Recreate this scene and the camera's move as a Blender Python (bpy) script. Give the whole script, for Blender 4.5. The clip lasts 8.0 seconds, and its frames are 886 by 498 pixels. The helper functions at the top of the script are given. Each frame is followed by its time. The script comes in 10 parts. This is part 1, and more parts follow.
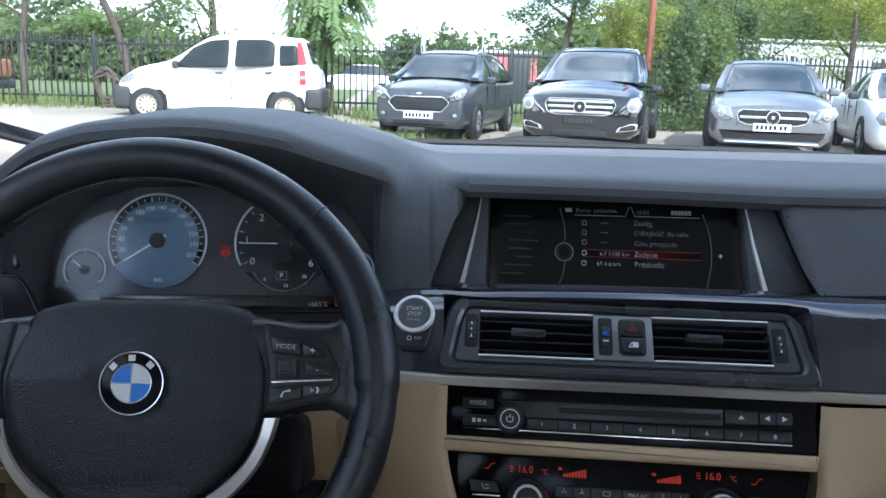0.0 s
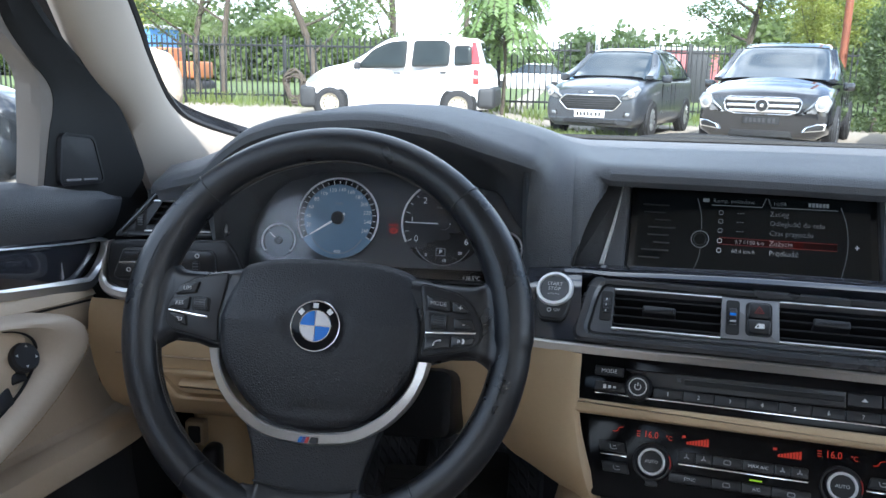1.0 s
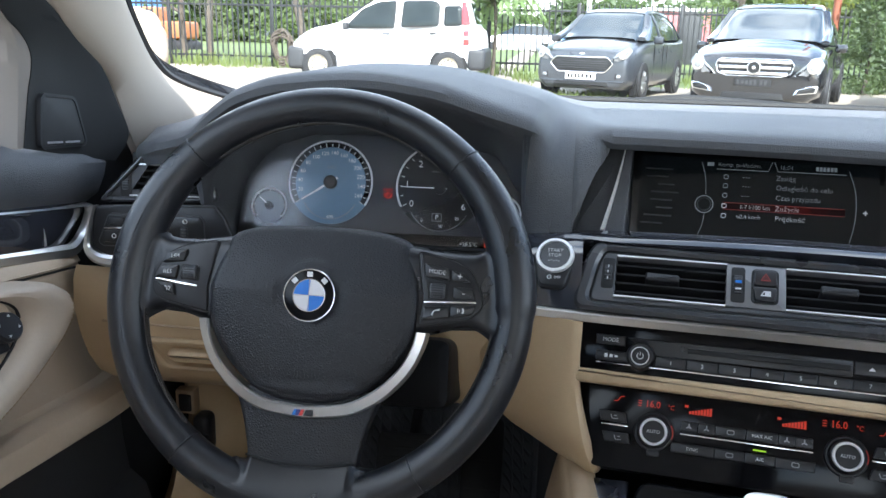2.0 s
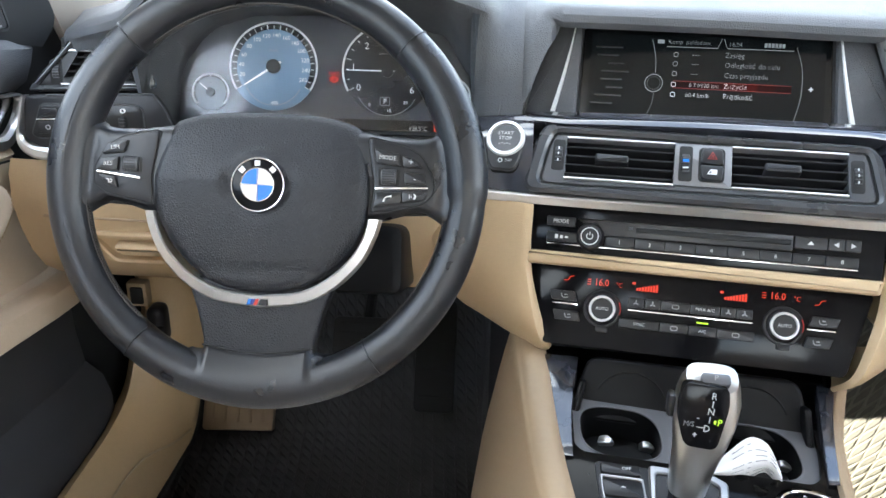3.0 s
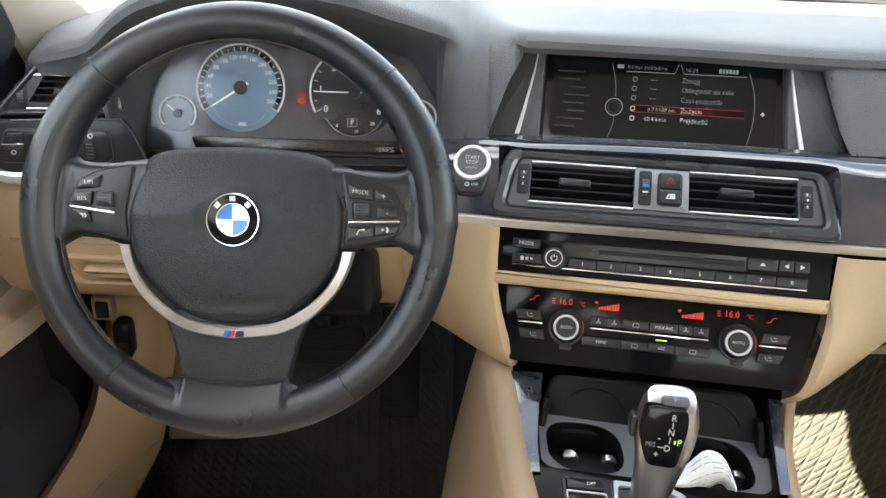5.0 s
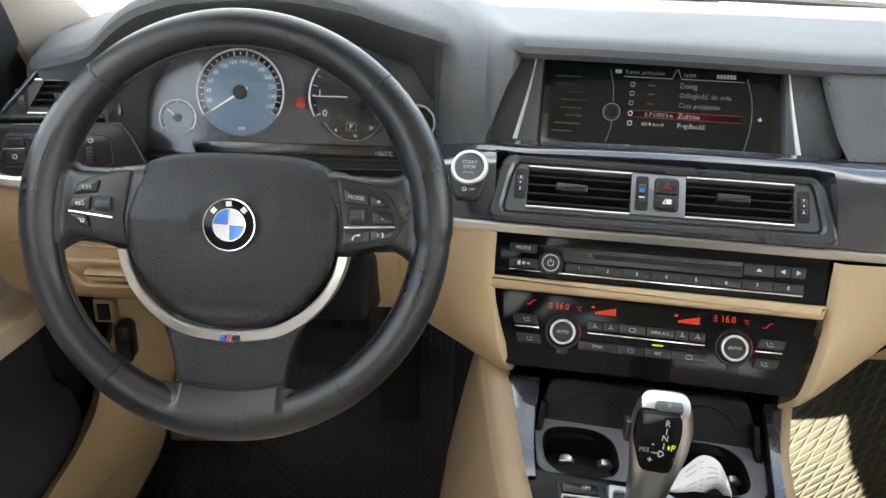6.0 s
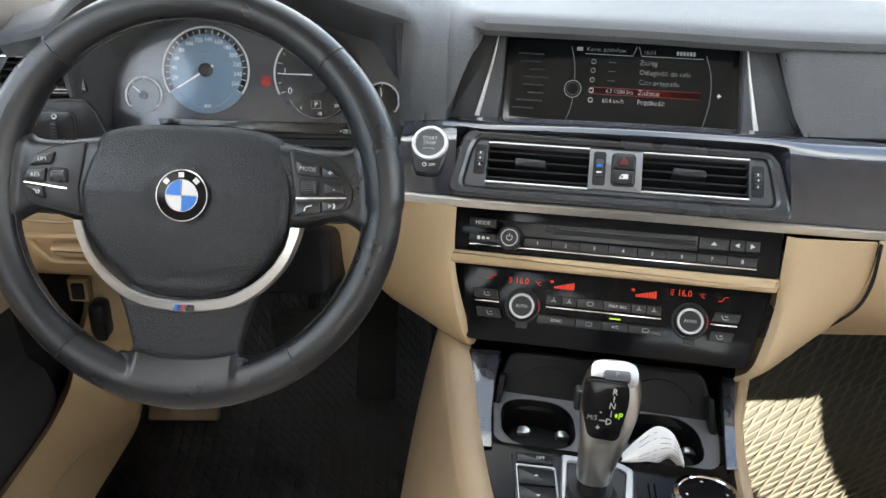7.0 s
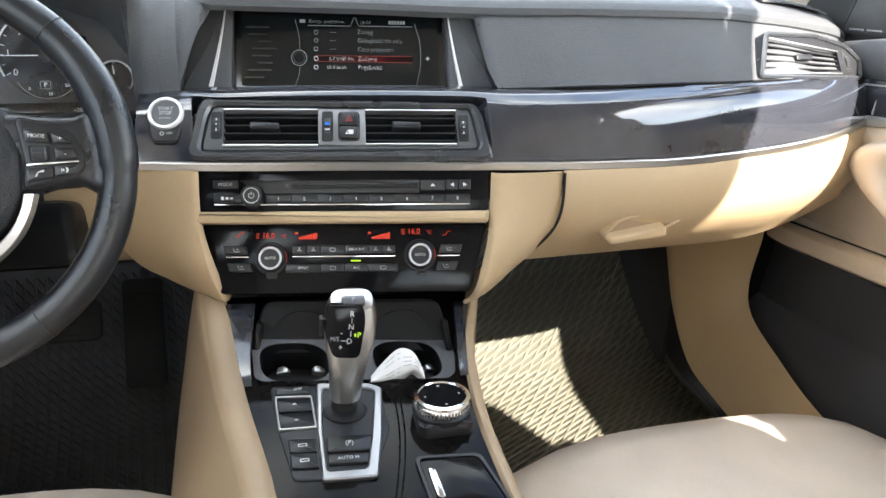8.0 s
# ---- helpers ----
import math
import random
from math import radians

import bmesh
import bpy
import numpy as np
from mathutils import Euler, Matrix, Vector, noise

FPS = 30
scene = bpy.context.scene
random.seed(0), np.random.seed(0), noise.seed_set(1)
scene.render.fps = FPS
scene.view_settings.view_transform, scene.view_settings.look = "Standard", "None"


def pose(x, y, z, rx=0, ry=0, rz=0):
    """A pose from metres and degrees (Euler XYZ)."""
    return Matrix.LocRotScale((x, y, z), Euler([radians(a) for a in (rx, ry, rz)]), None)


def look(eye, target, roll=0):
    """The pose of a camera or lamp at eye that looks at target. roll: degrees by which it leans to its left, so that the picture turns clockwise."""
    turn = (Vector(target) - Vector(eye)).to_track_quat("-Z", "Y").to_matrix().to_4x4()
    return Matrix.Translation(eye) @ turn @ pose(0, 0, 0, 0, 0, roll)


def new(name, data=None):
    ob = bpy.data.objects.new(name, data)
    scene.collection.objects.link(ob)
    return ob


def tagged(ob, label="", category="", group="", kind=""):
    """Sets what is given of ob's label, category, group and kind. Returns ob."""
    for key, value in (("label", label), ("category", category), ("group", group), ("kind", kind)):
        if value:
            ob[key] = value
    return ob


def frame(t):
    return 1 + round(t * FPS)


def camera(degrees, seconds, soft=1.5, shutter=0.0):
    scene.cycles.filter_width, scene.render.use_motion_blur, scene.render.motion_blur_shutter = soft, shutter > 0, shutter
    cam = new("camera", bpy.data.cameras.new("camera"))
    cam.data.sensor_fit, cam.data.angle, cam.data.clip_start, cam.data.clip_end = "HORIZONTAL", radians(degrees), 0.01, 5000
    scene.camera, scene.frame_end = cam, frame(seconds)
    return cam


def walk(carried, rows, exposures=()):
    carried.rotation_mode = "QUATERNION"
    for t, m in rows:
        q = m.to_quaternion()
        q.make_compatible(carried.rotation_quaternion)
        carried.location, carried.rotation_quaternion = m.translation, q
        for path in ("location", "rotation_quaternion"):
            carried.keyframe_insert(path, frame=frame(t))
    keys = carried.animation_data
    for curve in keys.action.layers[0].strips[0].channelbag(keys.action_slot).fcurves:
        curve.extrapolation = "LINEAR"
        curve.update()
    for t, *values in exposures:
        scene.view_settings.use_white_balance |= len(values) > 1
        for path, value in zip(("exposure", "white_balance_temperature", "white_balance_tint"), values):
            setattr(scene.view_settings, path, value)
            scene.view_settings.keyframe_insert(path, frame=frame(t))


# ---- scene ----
cam = camera(57.4, 8.0)
PATH = [
    (0, (-0.195, -0.541, 1.115), (-0.053, 1.408, 0.693), 1.7),
    (0.5, (-0.188, -0.591, 1.111), (-0.402, 1.35, 0.682), 1.2),
    (1, (-0.171, -0.641, 1.117), (-0.439, 1.293, 0.682), 1.2),
    (1.2, (-0.171, -0.638, 1.116), (-0.436, 1.296, 0.68), 1.2),
    (2.3, (-0.185, -0.612, 1.11), (-0.412, 1.281, 0.505), 1.2),
    (2.5, (-0.18, -0.614, 1.104), (-0.396, 1.257, 0.431), 1.0),
    (3, (-0.184, -0.612, 1.113), (-0.285, 1.223, 0.324), 1.2),
    (3.5, (-0.194, -0.61, 1.129), (-0.189, 1.213, 0.308), 2.0),
    (4, (-0.194, -0.614, 1.14), (-0.183, 1.211, 0.321), 2.0),
    (4.5, (-0.2, -0.616, 1.15), (-0.187, 1.207, 0.328), 2.1),
    (6, (-0.188, -0.618, 1.163), (-0.196, 1.205, 0.342), 2.0),
    (6.5, (-0.181, -0.622, 1.16), (-0.192, 1.198, 0.329), 2.1),
    (7, (-0.145, -0.633, 1.151), (-0.153, 1.183, 0.313), 2.0),
    (7.5, (-0.095, -0.649, 1.133), (-0.002, 1.164, 0.294), 1.5),
    (8, (-0.108, -0.739, 1.137), (0.403, 1.014, 0.322), 3.0),
]
EXPOSURES = [(0, 1.5, 5500, 10), (0.5, 1.7, 5600, 10), (1, 1.88, 5750, 10), (1.2, 1.95, 5800, 10), (2.3, 2.5, 6050, 10), (2.5, 2.75, 6150, 10), (3, 3.4, 6350, 10), (3.5, 3.5, 6600, 10), (4, 3.4, 6800, 10), (4.5, 3.25, 7000, 10), (6, 2.9, 7050, 10), (6.5, 2.82, 7000, 10), (7, 2.95, 6850, 10), (7.5, 3.2, 6700, 10), (8, 3.12, 6700, 10)]
walk(cam, [(t, look(eye, target, roll)) for t, eye, target, roll in PATH], EXPOSURES)

# ---- daylight ----
SUN_FROM = Vector((0.40, -1.15, 1.10)).normalized()
world = bpy.data.worlds.new("world")
scene.world = world
world.use_nodes = True
wn = world.node_tree.nodes
sky = wn.new("ShaderNodeTexSky")
sky.sky_type, sky.sun_disc = "NISHITA", False
sky.sun_elevation = math.asin(SUN_FROM.z)
sky.sun_rotation = math.atan2(SUN_FROM.x, SUN_FROM.y)
# broken white cloud over the blue
cloud = wn.new("ShaderNodeTexNoise")
cloud.inputs["Scale"].default_value, cloud.inputs["Detail"].default_value = 3.2, 7
cover = wn.new("ShaderNodeMapRange")
cover.inputs[1].default_value, cover.inputs[2].default_value = 0.42, 0.60
cover.inputs[3].default_value, cover.inputs[4].default_value = 0.10, 0.85
white = wn.new("ShaderNodeMix")
white.data_type = "RGBA"
white.inputs[7].default_value = (8.4, 8.6, 8.9, 1)
# thicker and thinner cloud
deep = wn.new("ShaderNodeTexNoise")
deep.inputs["Scale"].default_value, deep.inputs["Detail"].default_value = 1.7, 4
shade = wn.new("ShaderNodeMapRange")
shade.inputs[1].default_value, shade.inputs[2].default_value = 0.35, 0.65
shade.inputs[3].default_value, shade.inputs[4].default_value = 0.45, 1.35
tone = wn.new("ShaderNodeMix")
tone.data_type, tone.blend_type = "RGBA", "MULTIPLY"
tone.inputs[0].default_value = 1.0
tone.inputs[6].default_value = (8.6, 8.8, 9.1, 1)
for a, b in ((deep.outputs[0], shade.inputs[0]), (shade.outputs[0], tone.inputs[7]), (tone.outputs[2], white.inputs[7])):
    world.node_tree.links.new(a, b)
for a, b in ((cloud.outputs[0], cover.inputs[0]), (cover.outputs[0], white.inputs[0]), (sky.outputs[0], white.inputs[6]), (white.outputs[2], wn["Background"].inputs[0])):
    world.node_tree.links.new(a, b)
wn["Background"].inputs[1].default_value = 0.15
sun = new("sun", bpy.data.lights.new("sun", "SUN"))
sun.data.energy, sun.data.angle, sun.data.color = 3.6, radians(0.6), (1.0, 0.95, 0.88)
sun.matrix_world = look(SUN_FROM * 50, (0, 0, 0))



def window_light(eye, target, w, h, watts):
    """Adds a fill lamp at a window opening on top of the sky's light."""
    lamp = new("window_light", bpy.data.lights.new("window_light", "AREA"))
    lamp.data.shape, lamp.data.size, lamp.data.size_y, lamp.data.energy, lamp.data.color = "RECTANGLE", w, h, watts, (0.98, 0.99, 1.0)
    lamp.matrix_world = look(eye, target)


window_light((-0.70, -1.45, 1.18), (0.2, -0.6, 0.8), 0.75, 0.28, 1.1)
window_light((0.75, -1.45, 1.18), (-0.2, -0.6, 0.8), 0.75, 0.28, 1.4)

# ---- building helpers ----
def mesh_of(bm, name, sharp=0.6):
    bmesh.ops.recalc_face_normals(bm, faces=bm.faces)
    for f in bm.faces:
        f.smooth = True
    for e in bm.edges:
        if len(e.link_faces) == 2 and e.calc_face_angle(0.0) > sharp:
            e.smooth = False
    me = bpy.data.meshes.new(name)
    bm.to_mesh(me)
    bm.free()
    return me


def part(name, bm, material, parent=None, label="", sharp=0.6):
    me = bm if isinstance(bm, bpy.types.Mesh) else mesh_of(bm, name, sharp)
    me.materials.clear()
    me.materials.append(material)
    ob = new(name, me)
    if parent is not None:
        ob.parent = parent
    if label:
        ob["label"] = label
    return ob


def thing(name, m, label, category, group="", kind=""):
    ob = new(name)
    ob.empty_display_size = 0.02
    ob.matrix_world = m
    return tagged(ob, label, category, group, kind)


I4 = Matrix.Identity(4)


def panel(x, y, z, tilt, yaw, roll=0.0):
    """A face frame: x to the right, z up the face, y into it."""
    return pose(x, y, z, -tilt, roll, yaw)


def at(x=0.0, y=0.0, z=0.0):
    return Matrix.Translation((x, y, z))


def rbox(bm, cx, cy, cz, sx, sy, sz, bev=0.002, seg=2, m=I4):
    r = bmesh.ops.create_cube(bm, size=1.0, matrix=m @ at(cx, cy, cz) @ Matrix.Diagonal((sx, sy, sz, 1)))
    if bev > 0:
        vs = set(r["verts"])
        es = [e for e in bm.edges if e.verts[0] in vs and e.verts[1] in vs]
        bmesh.ops.bevel(bm, geom=es, offset=bev, segments=seg, affect="EDGES", profile=0.5)
    return bm


def box(cx, cy, cz, sx, sy, sz, bev=0.002, seg=2, m=I4):
    return rbox(bmesh.new(), cx, cy, cz, sx, sy, sz, bev, seg, m)


def prism(pts, y0, y1, bev=0.0, seg=2, bm=None, m=I4, dome=0.0):
    """A plate: outline pts in x and z, from y0 (front) to y1 (back), with its front edge rounded."""
    bm = bm or bmesh.new()
    rings = []
    if bev > 0:
        ins = inset(pts, bev)
        for k in range(seg + 1):
            a = math.pi / 2 * k / seg
            rings.append([(p[0] + (q[0] - p[0]) * (1 - math.sin(a)), y0 + bev * (1 - math.cos(a)), p[1] + (q[1] - p[1]) * (1 - math.sin(a))) for p, q in zip(pts, ins)])
    else:
        rings.append([(p[0], y0, p[1]) for p in pts])
    rings.append([(p[0], y1, p[1]) for p in pts])
    vs = [[bm.verts.new(m @ Vector(p)) for p in ring] for ring in rings]
    n = len(pts)
    for a, b in zip(vs, vs[1:]):
        for i in range(n):
            bm.faces.new((a[i], a[(i + 1) % n], b[(i + 1) % n], b[i]))
    if dome:
        cx, cz = sum(p[0] for p in pts) / n, sum(p[1] for p in pts) / n
        last = vs[0]
        for k in (0.75, 0.5, 0.25):
            ring = [bm.verts.new(m @ Vector((cx + (r[0] - cx) * k, y0 - dome * (1 - k * k), cz + (r[2] - cz) * k))) for r in rings[0]]
            for i in range(n):
                bm.faces.new((last[i], last[(i + 1) % n], ring[(i + 1) % n], ring[i]))
            last = ring
        mid = bm.verts.new(m @ Vector((cx, y0 - dome, cz)))
        for i in range(n):
            bm.faces.new((last[i], last[(i + 1) % n], mid))
    else:
        bm.faces.new(vs[0])
    bm.faces.new(vs[-1])
    return bm


def inset(pts, d):
    n, out = len(pts), []
    area = sum(pts[i][0] * pts[(i + 1) % n][1] - pts[(i + 1) % n][0] * pts[i][1] for i in range(n))
    s = 1 if area > 0 else -1
    for i in range(n):
        p, a, b = Vector(pts[i]), Vector(pts[i - 1]), Vector(pts[(i + 1) % n])
        u, v = (p - a).normalized(), (b - p).normalized()
        w = Vector((-u.y - v.y, u.x + v.x)) * s
        w = w.normalized() if w.length > 1e-6 else Vector((-u.y, u.x)) * s
        c = max(0.35, w.dot(Vector((-u.y, u.x)) * s))
        q = p + w * (d / c)
        out.append((q.x, q.y))
    return out


def frame_plate(outer, inner, y0, y1, bm=None, m=I4, lip=0.0):
    """A plate with a hole: two outlines with as many points."""
    bm = bm or bmesh.new()
    mk = lambda pts, y: [bm.verts.new(m @ Vector((p[0], y, p[1]))) for p in pts]  # noqa: E731
    o0, i0, o1, i1 = mk(inset(outer, lip) if lip else outer, y0), mk(inset(inner, -lip) if lip else inner, y0), mk(outer, y1), mk(inner, y1)
    n = len(outer)
    loops = [(o1, o0), (o0, i0), (i0, i1), (i1, o1)]
    if lip:
        o05, i05 = mk(outer, y0 + lip), mk(inner, y0 + lip)
        loops = [(o1, o05), (o05, o0), (o0, i0), (i0, i05), (i05, i1), (i1, o1)]
    for a, b in loops:
        for i in range(n):
            bm.faces.new((a[i], a[(i + 1) % n], b[(i + 1) % n], b[i]))
    return bm


def rrect(w, h, r, n=4, cx=0.0, cz=0.0):
    out = []
    for k, (sx, sz) in enumerate(((1, 1), (-1, 1), (-1, -1), (1, -1))):
        for i in range(n + 1):
            a = math.pi / 2 * (k + i / n)
            out.append((cx + sx * (w / 2 - r) + r * math.cos(a), cz + sz * (h / 2 - r) + r * math.sin(a)))
    return out


def quad(pts, r=0.004, n=4):
    """A polygon with rounded corners."""
    out, k = [], len(pts)
    for i in range(k):
        p, a, b = Vector(pts[i]), Vector(pts[i - 1]), Vector(pts[(i + 1) % k])
        d = min(r, (a - p).length * 0.45, (b - p).length * 0.45)
        s, e = p + (a - p).normalized() * d, p + (b - p).normalized() * d
        for j in range(n + 1):
            t = j / n
            q = s * (1 - t) ** 2 + p * 2 * t * (1 - t) + e * t * t
            out.append((q.x, q.y))
    return out


def circle(r, n=32, cx=0.0, cz=0.0):
    return [(cx + r * math.cos(2 * math.pi * i / n), cz + r * math.sin(2 * math.pi * i / n)) for i in range(n)]


def lathe(profile, n=40, m=I4, bm=None, cap=True):
    """profile: radius and height towards the viewer (-y)."""
    bm = bm or bmesh.new()
    rings = [[bm.verts.new(m @ Vector((r * math.cos(2 * math.pi * i / n), -h, r * math.sin(2 * math.pi * i / n)))) for i in range(n)] for r, h in profile]
    for a, b in zip(rings, rings[1:]):
        for i in range(n):
            bm.faces.new((a[i], a[(i + 1) % n], b[(i + 1) % n], b[i]))
    if cap:
        bm.faces.new(rings[0])
        bm.faces.new(rings[-1])
    return bm


def smooth_path(pts, k=6, closed=False):
    """A Catmull-Rom line through pts."""
    P = [Vector(p) for p in pts]
    n, out = len(P), []
    for i in range(n if closed else n - 1):
        p0, p1, p2, p3 = (P[(i + j) % n] if closed else P[min(max(i + j, 0), n - 1)] for j in (-1, 0, 1, 2))
        for s in range(k):
            t = s / k
            out.append(0.5 * ((2 * p1) + (p2 - p0) * t + (2 * p0 - 5 * p1 + 4 * p2 - p3) * t * t + (3 * p1 - p0 - 3 * p2 + p3) * t ** 3))
    if not closed:
        out.append(P[-1])
    return out


def tube(path, r, n=10, closed=False, bm=None, flat=1.0, up=(0, 0, 1), cap=True):
    """r: a radius or a function of 0..1 along the path; flat: width across up."""
    bm = bm or bmesh.new()
    P = [Vector(p) for p in path]
    N, rings, up = len(P), [], Vector(up)
    for i, p in enumerate(P):
        a, b = (P[i - 1], P[(i + 1) % N]) if closed else (P[max(i - 1, 0)], P[min(i + 1, N - 1)])
        t = (b - a).normalized()
        s = t.cross(up)
        s = s.normalized() if s.length > 1e-4 else t.orthogonal().normalized()
        u = s.cross(t)
        rad = r(i / max(N - 1, 1)) if callable(r) else r
        rings.append([bm.verts.new(p + (s * math.cos(q) + u * math.sin(q) * flat) * rad) for q in (2 * math.pi * j / n for j in range(n))])
    for i in range(N if closed else N - 1):
        a, b = rings[i], rings[(i + 1) % N]
        for j in range(n):
            bm.faces.new((a[j], a[(j + 1) % n], b[(j + 1) % n], b[j]))
    if not closed and cap:
        bm.faces.new(rings[0])
        bm.faces.new(rings[-1])
    return bm


def loft(rings, closed=True, caps=True, bm=None):
    bm = bm or bmesh.new()
    V = [[bm.verts.new(p) for p in ring] for ring in rings]
    n = len(rings[0])
    for a, b in zip(V, V[1:]):
        for i in range(n if closed else n - 1):
            bm.faces.new((a[i], a[(i + 1) % n], b[(i + 1) % n], b[i]))
    if caps and closed:
        bm.faces.new(V[0])
        bm.faces.new(V[-1])
    return bm


def sheet(rows, thick=0.0):
    """A surface through rows of points, with a back at the given depth along its normals."""
    bm = loft(rows, closed=False, caps=False)
    if thick:
        bmesh.ops.recalc_face_normals(bm, faces=bm.faces)
        bmesh.ops.solidify(bm, geom=bm.faces[:], thickness=thick)
    return bm


def lerp(a, b, t):
    return a + (b - a) * t


def table(x, rows):
    """Piecewise smooth values: rows of x, then values."""
    if x <= rows[0][0]:
        return rows[0][1:]
    for a, b in zip(rows, rows[1:]):
        if x <= b[0]:
            t = (x - a[0]) / (b[0] - a[0])
            t = t * t * (3 - 2 * t)
            return tuple(lerp(p, q, t) for p, q in zip(a[1:], b[1:]))
    return rows[-1][1:]


def pchip(x, rows):
    """Smooth values with no overshoot: rows of x, then values."""
    if x <= rows[0][0]:
        return rows[0][1:]
    if x >= rows[-1][0]:
        return rows[-1][1:]
    i = max(k for k in range(len(rows) - 1) if rows[k][0] <= x)
    out = []
    for c in range(1, len(rows[0])):
        def slope(k):
            if k <= 0 or k >= len(rows) - 1:
                return 0.0
            d0 = (rows[k][c] - rows[k - 1][c]) / (rows[k][0] - rows[k - 1][0])
            d1 = (rows[k + 1][c] - rows[k][c]) / (rows[k + 1][0] - rows[k][0])
            return 0.0 if d0 * d1 <= 0 else 2 * d0 * d1 / (d0 + d1)
        h = rows[i + 1][0] - rows[i][0]
        t = (x - rows[i][0]) / h
        m0, m1 = slope(i) * h, slope(i + 1) * h
        out.append((2 * t ** 3 - 3 * t * t + 1) * rows[i][c] + (t ** 3 - 2 * t * t + t) * m0 + (3 * t * t - 2 * t ** 3) * rows[i + 1][c] + (t ** 3 - t * t) * m1)
    return tuple(out)


def words(name, text, size, m, material, parent, align="LEFT", deep=0.0002, squeeze=1.0, thin=0.0):
    """Lettering as a mesh, in the x-z plane of m, facing -y."""
    cu = bpy.data.curves.new(name, "FONT")
    cu.body, cu.size, cu.align_x, cu.align_y, cu.extrude, cu.resolution_u, cu.offset = text, size, align, "CENTER", deep, 2, -thin * size
    tmp = bpy.data.objects.new(name, cu)
    me = bpy.data.meshes.new_from_object(tmp)
    bpy.data.objects.remove(tmp)
    bpy.data.curves.remove(cu)
    me.transform(m @ pose(0, 0, 0, 90) @ Matrix.Diagonal((squeeze, 1, 1, 1)))
    return part(name, me, material, parent)

# ---- materials ----
def material(name, color, rough=0.5, metal=0.0, coat=0.0, spec=0.5, grain=0.0, scale=900.0, kind="voronoi", vary=0.12, stain=0.0, stain_scale=9.0, rough_vary=0.08, emit=None, power=0.0, piece=0.0):
    """A principled surface with colour variation, stains and relief at real-world size."""
    mat = bpy.data.materials.new(name)
    mat.use_nodes = True
    N, L = mat.node_tree.nodes, mat.node_tree.links
    b = N["Principled BSDF"]
    b.inputs["Metallic"].default_value = metal
    b.inputs["Coat Weight"].default_value = coat
    b.inputs["Coat Roughness"].default_value = 0.03
    b.inputs["Specular IOR Level"].default_value = spec
    geo = N.new("ShaderNodeNewGeometry")
    n1 = N.new("ShaderNodeTexNoise")
    n1.inputs["Scale"].default_value, n1.inputs["Detail"].default_value = stain_scale, 6
    L.new(geo.outputs["Position"], n1.inputs["Vector"])
    n2 = N.new("ShaderNodeTexNoise")
    n2.inputs["Scale"].default_value, n2.inputs["Detail"].default_value = scale * 0.35, 3
    L.new(geo.outputs["Position"], n2.inputs["Vector"])
    add = N.new("ShaderNodeMath")
    add.operation = "MULTIPLY_ADD"
    L.new(n1.outputs[0], add.inputs[0])
    add.inputs[1].default_value = 1.0 + stain
    half = N.new("ShaderNodeMath")
    half.operation = "MULTIPLY"
    L.new(n2.outputs[0], half.inputs[0])
    half.inputs[1].default_value = 0.5
    L.new(half.outputs[0], add.inputs[2])
    ramp = N.new("ShaderNodeMapRange")
    ramp.inputs[1].default_value, ramp.inputs[2].default_value = 0.35, 1.15 + stain
    ramp.inputs[3].default_value, ramp.inputs[4].default_value = 1 - vary - stain * 0.3, 1 + vary
    L.new(add.outputs[0], ramp.inputs[0])
    last = ramp.outputs[0]
    if piece:
        info = N.new("ShaderNodeObjectInfo")
        pm = N.new("ShaderNodeMapRange")
        pm.inputs[3].default_value, pm.inputs[4].default_value = 1 - piece, 1 + piece
        L.new(info.outputs["Random"], pm.inputs[0])
        mul = N.new("ShaderNodeMath")
        mul.operation = "MULTIPLY"
        L.new(last, mul.inputs[0])
        L.new(pm.outputs[0], mul.inputs[1])
        last = mul.outputs[0]
    mix = N.new("ShaderNodeVectorMath")
    mix.operation = "SCALE"
    mix.inputs[0].default_value = color
    L.new(last, mix.inputs["Scale"])
    L.new(mix.outputs[0], b.inputs["Base Color"])
    rr = N.new("ShaderNodeMapRange")
    rr.inputs[3].default_value, rr.inputs[4].default_value = max(0.0, rough - rough_vary), min(1.0, rough + rough_vary)
    L.new(n1.outputs[0], rr.inputs[0])
    L.new(rr.outputs[0], b.inputs["Roughness"])
    if grain > 0:
        if kind == "voronoi":
            v = N.new("ShaderNodeTexVoronoi")
            v.feature = "DISTANCE_TO_EDGE"
            v.inputs["Scale"].default_value = scale
            out = v.outputs["Distance"]
        else:
            v = N.new("ShaderNodeTexNoise")
            v.inputs["Scale"].default_value, v.inputs["Detail"].default_value = scale, 4
            out = v.outputs[0]
        L.new(geo.outputs["Position"], v.inputs["Vector"])
        bump = N.new("ShaderNodeBump")
        bump.inputs["Strength"].default_value, bump.inputs["Distance"].default_value = grain, 0.6 / scale
        L.new(out, bump.inputs["Height"])
        L.new(bump.outputs[0], b.inputs["Normal"])
    if emit:
        b.inputs["Emission Color"].default_value = (*emit, 1)
        b.inputs["Emission Strength"].default_value = power
    return mat


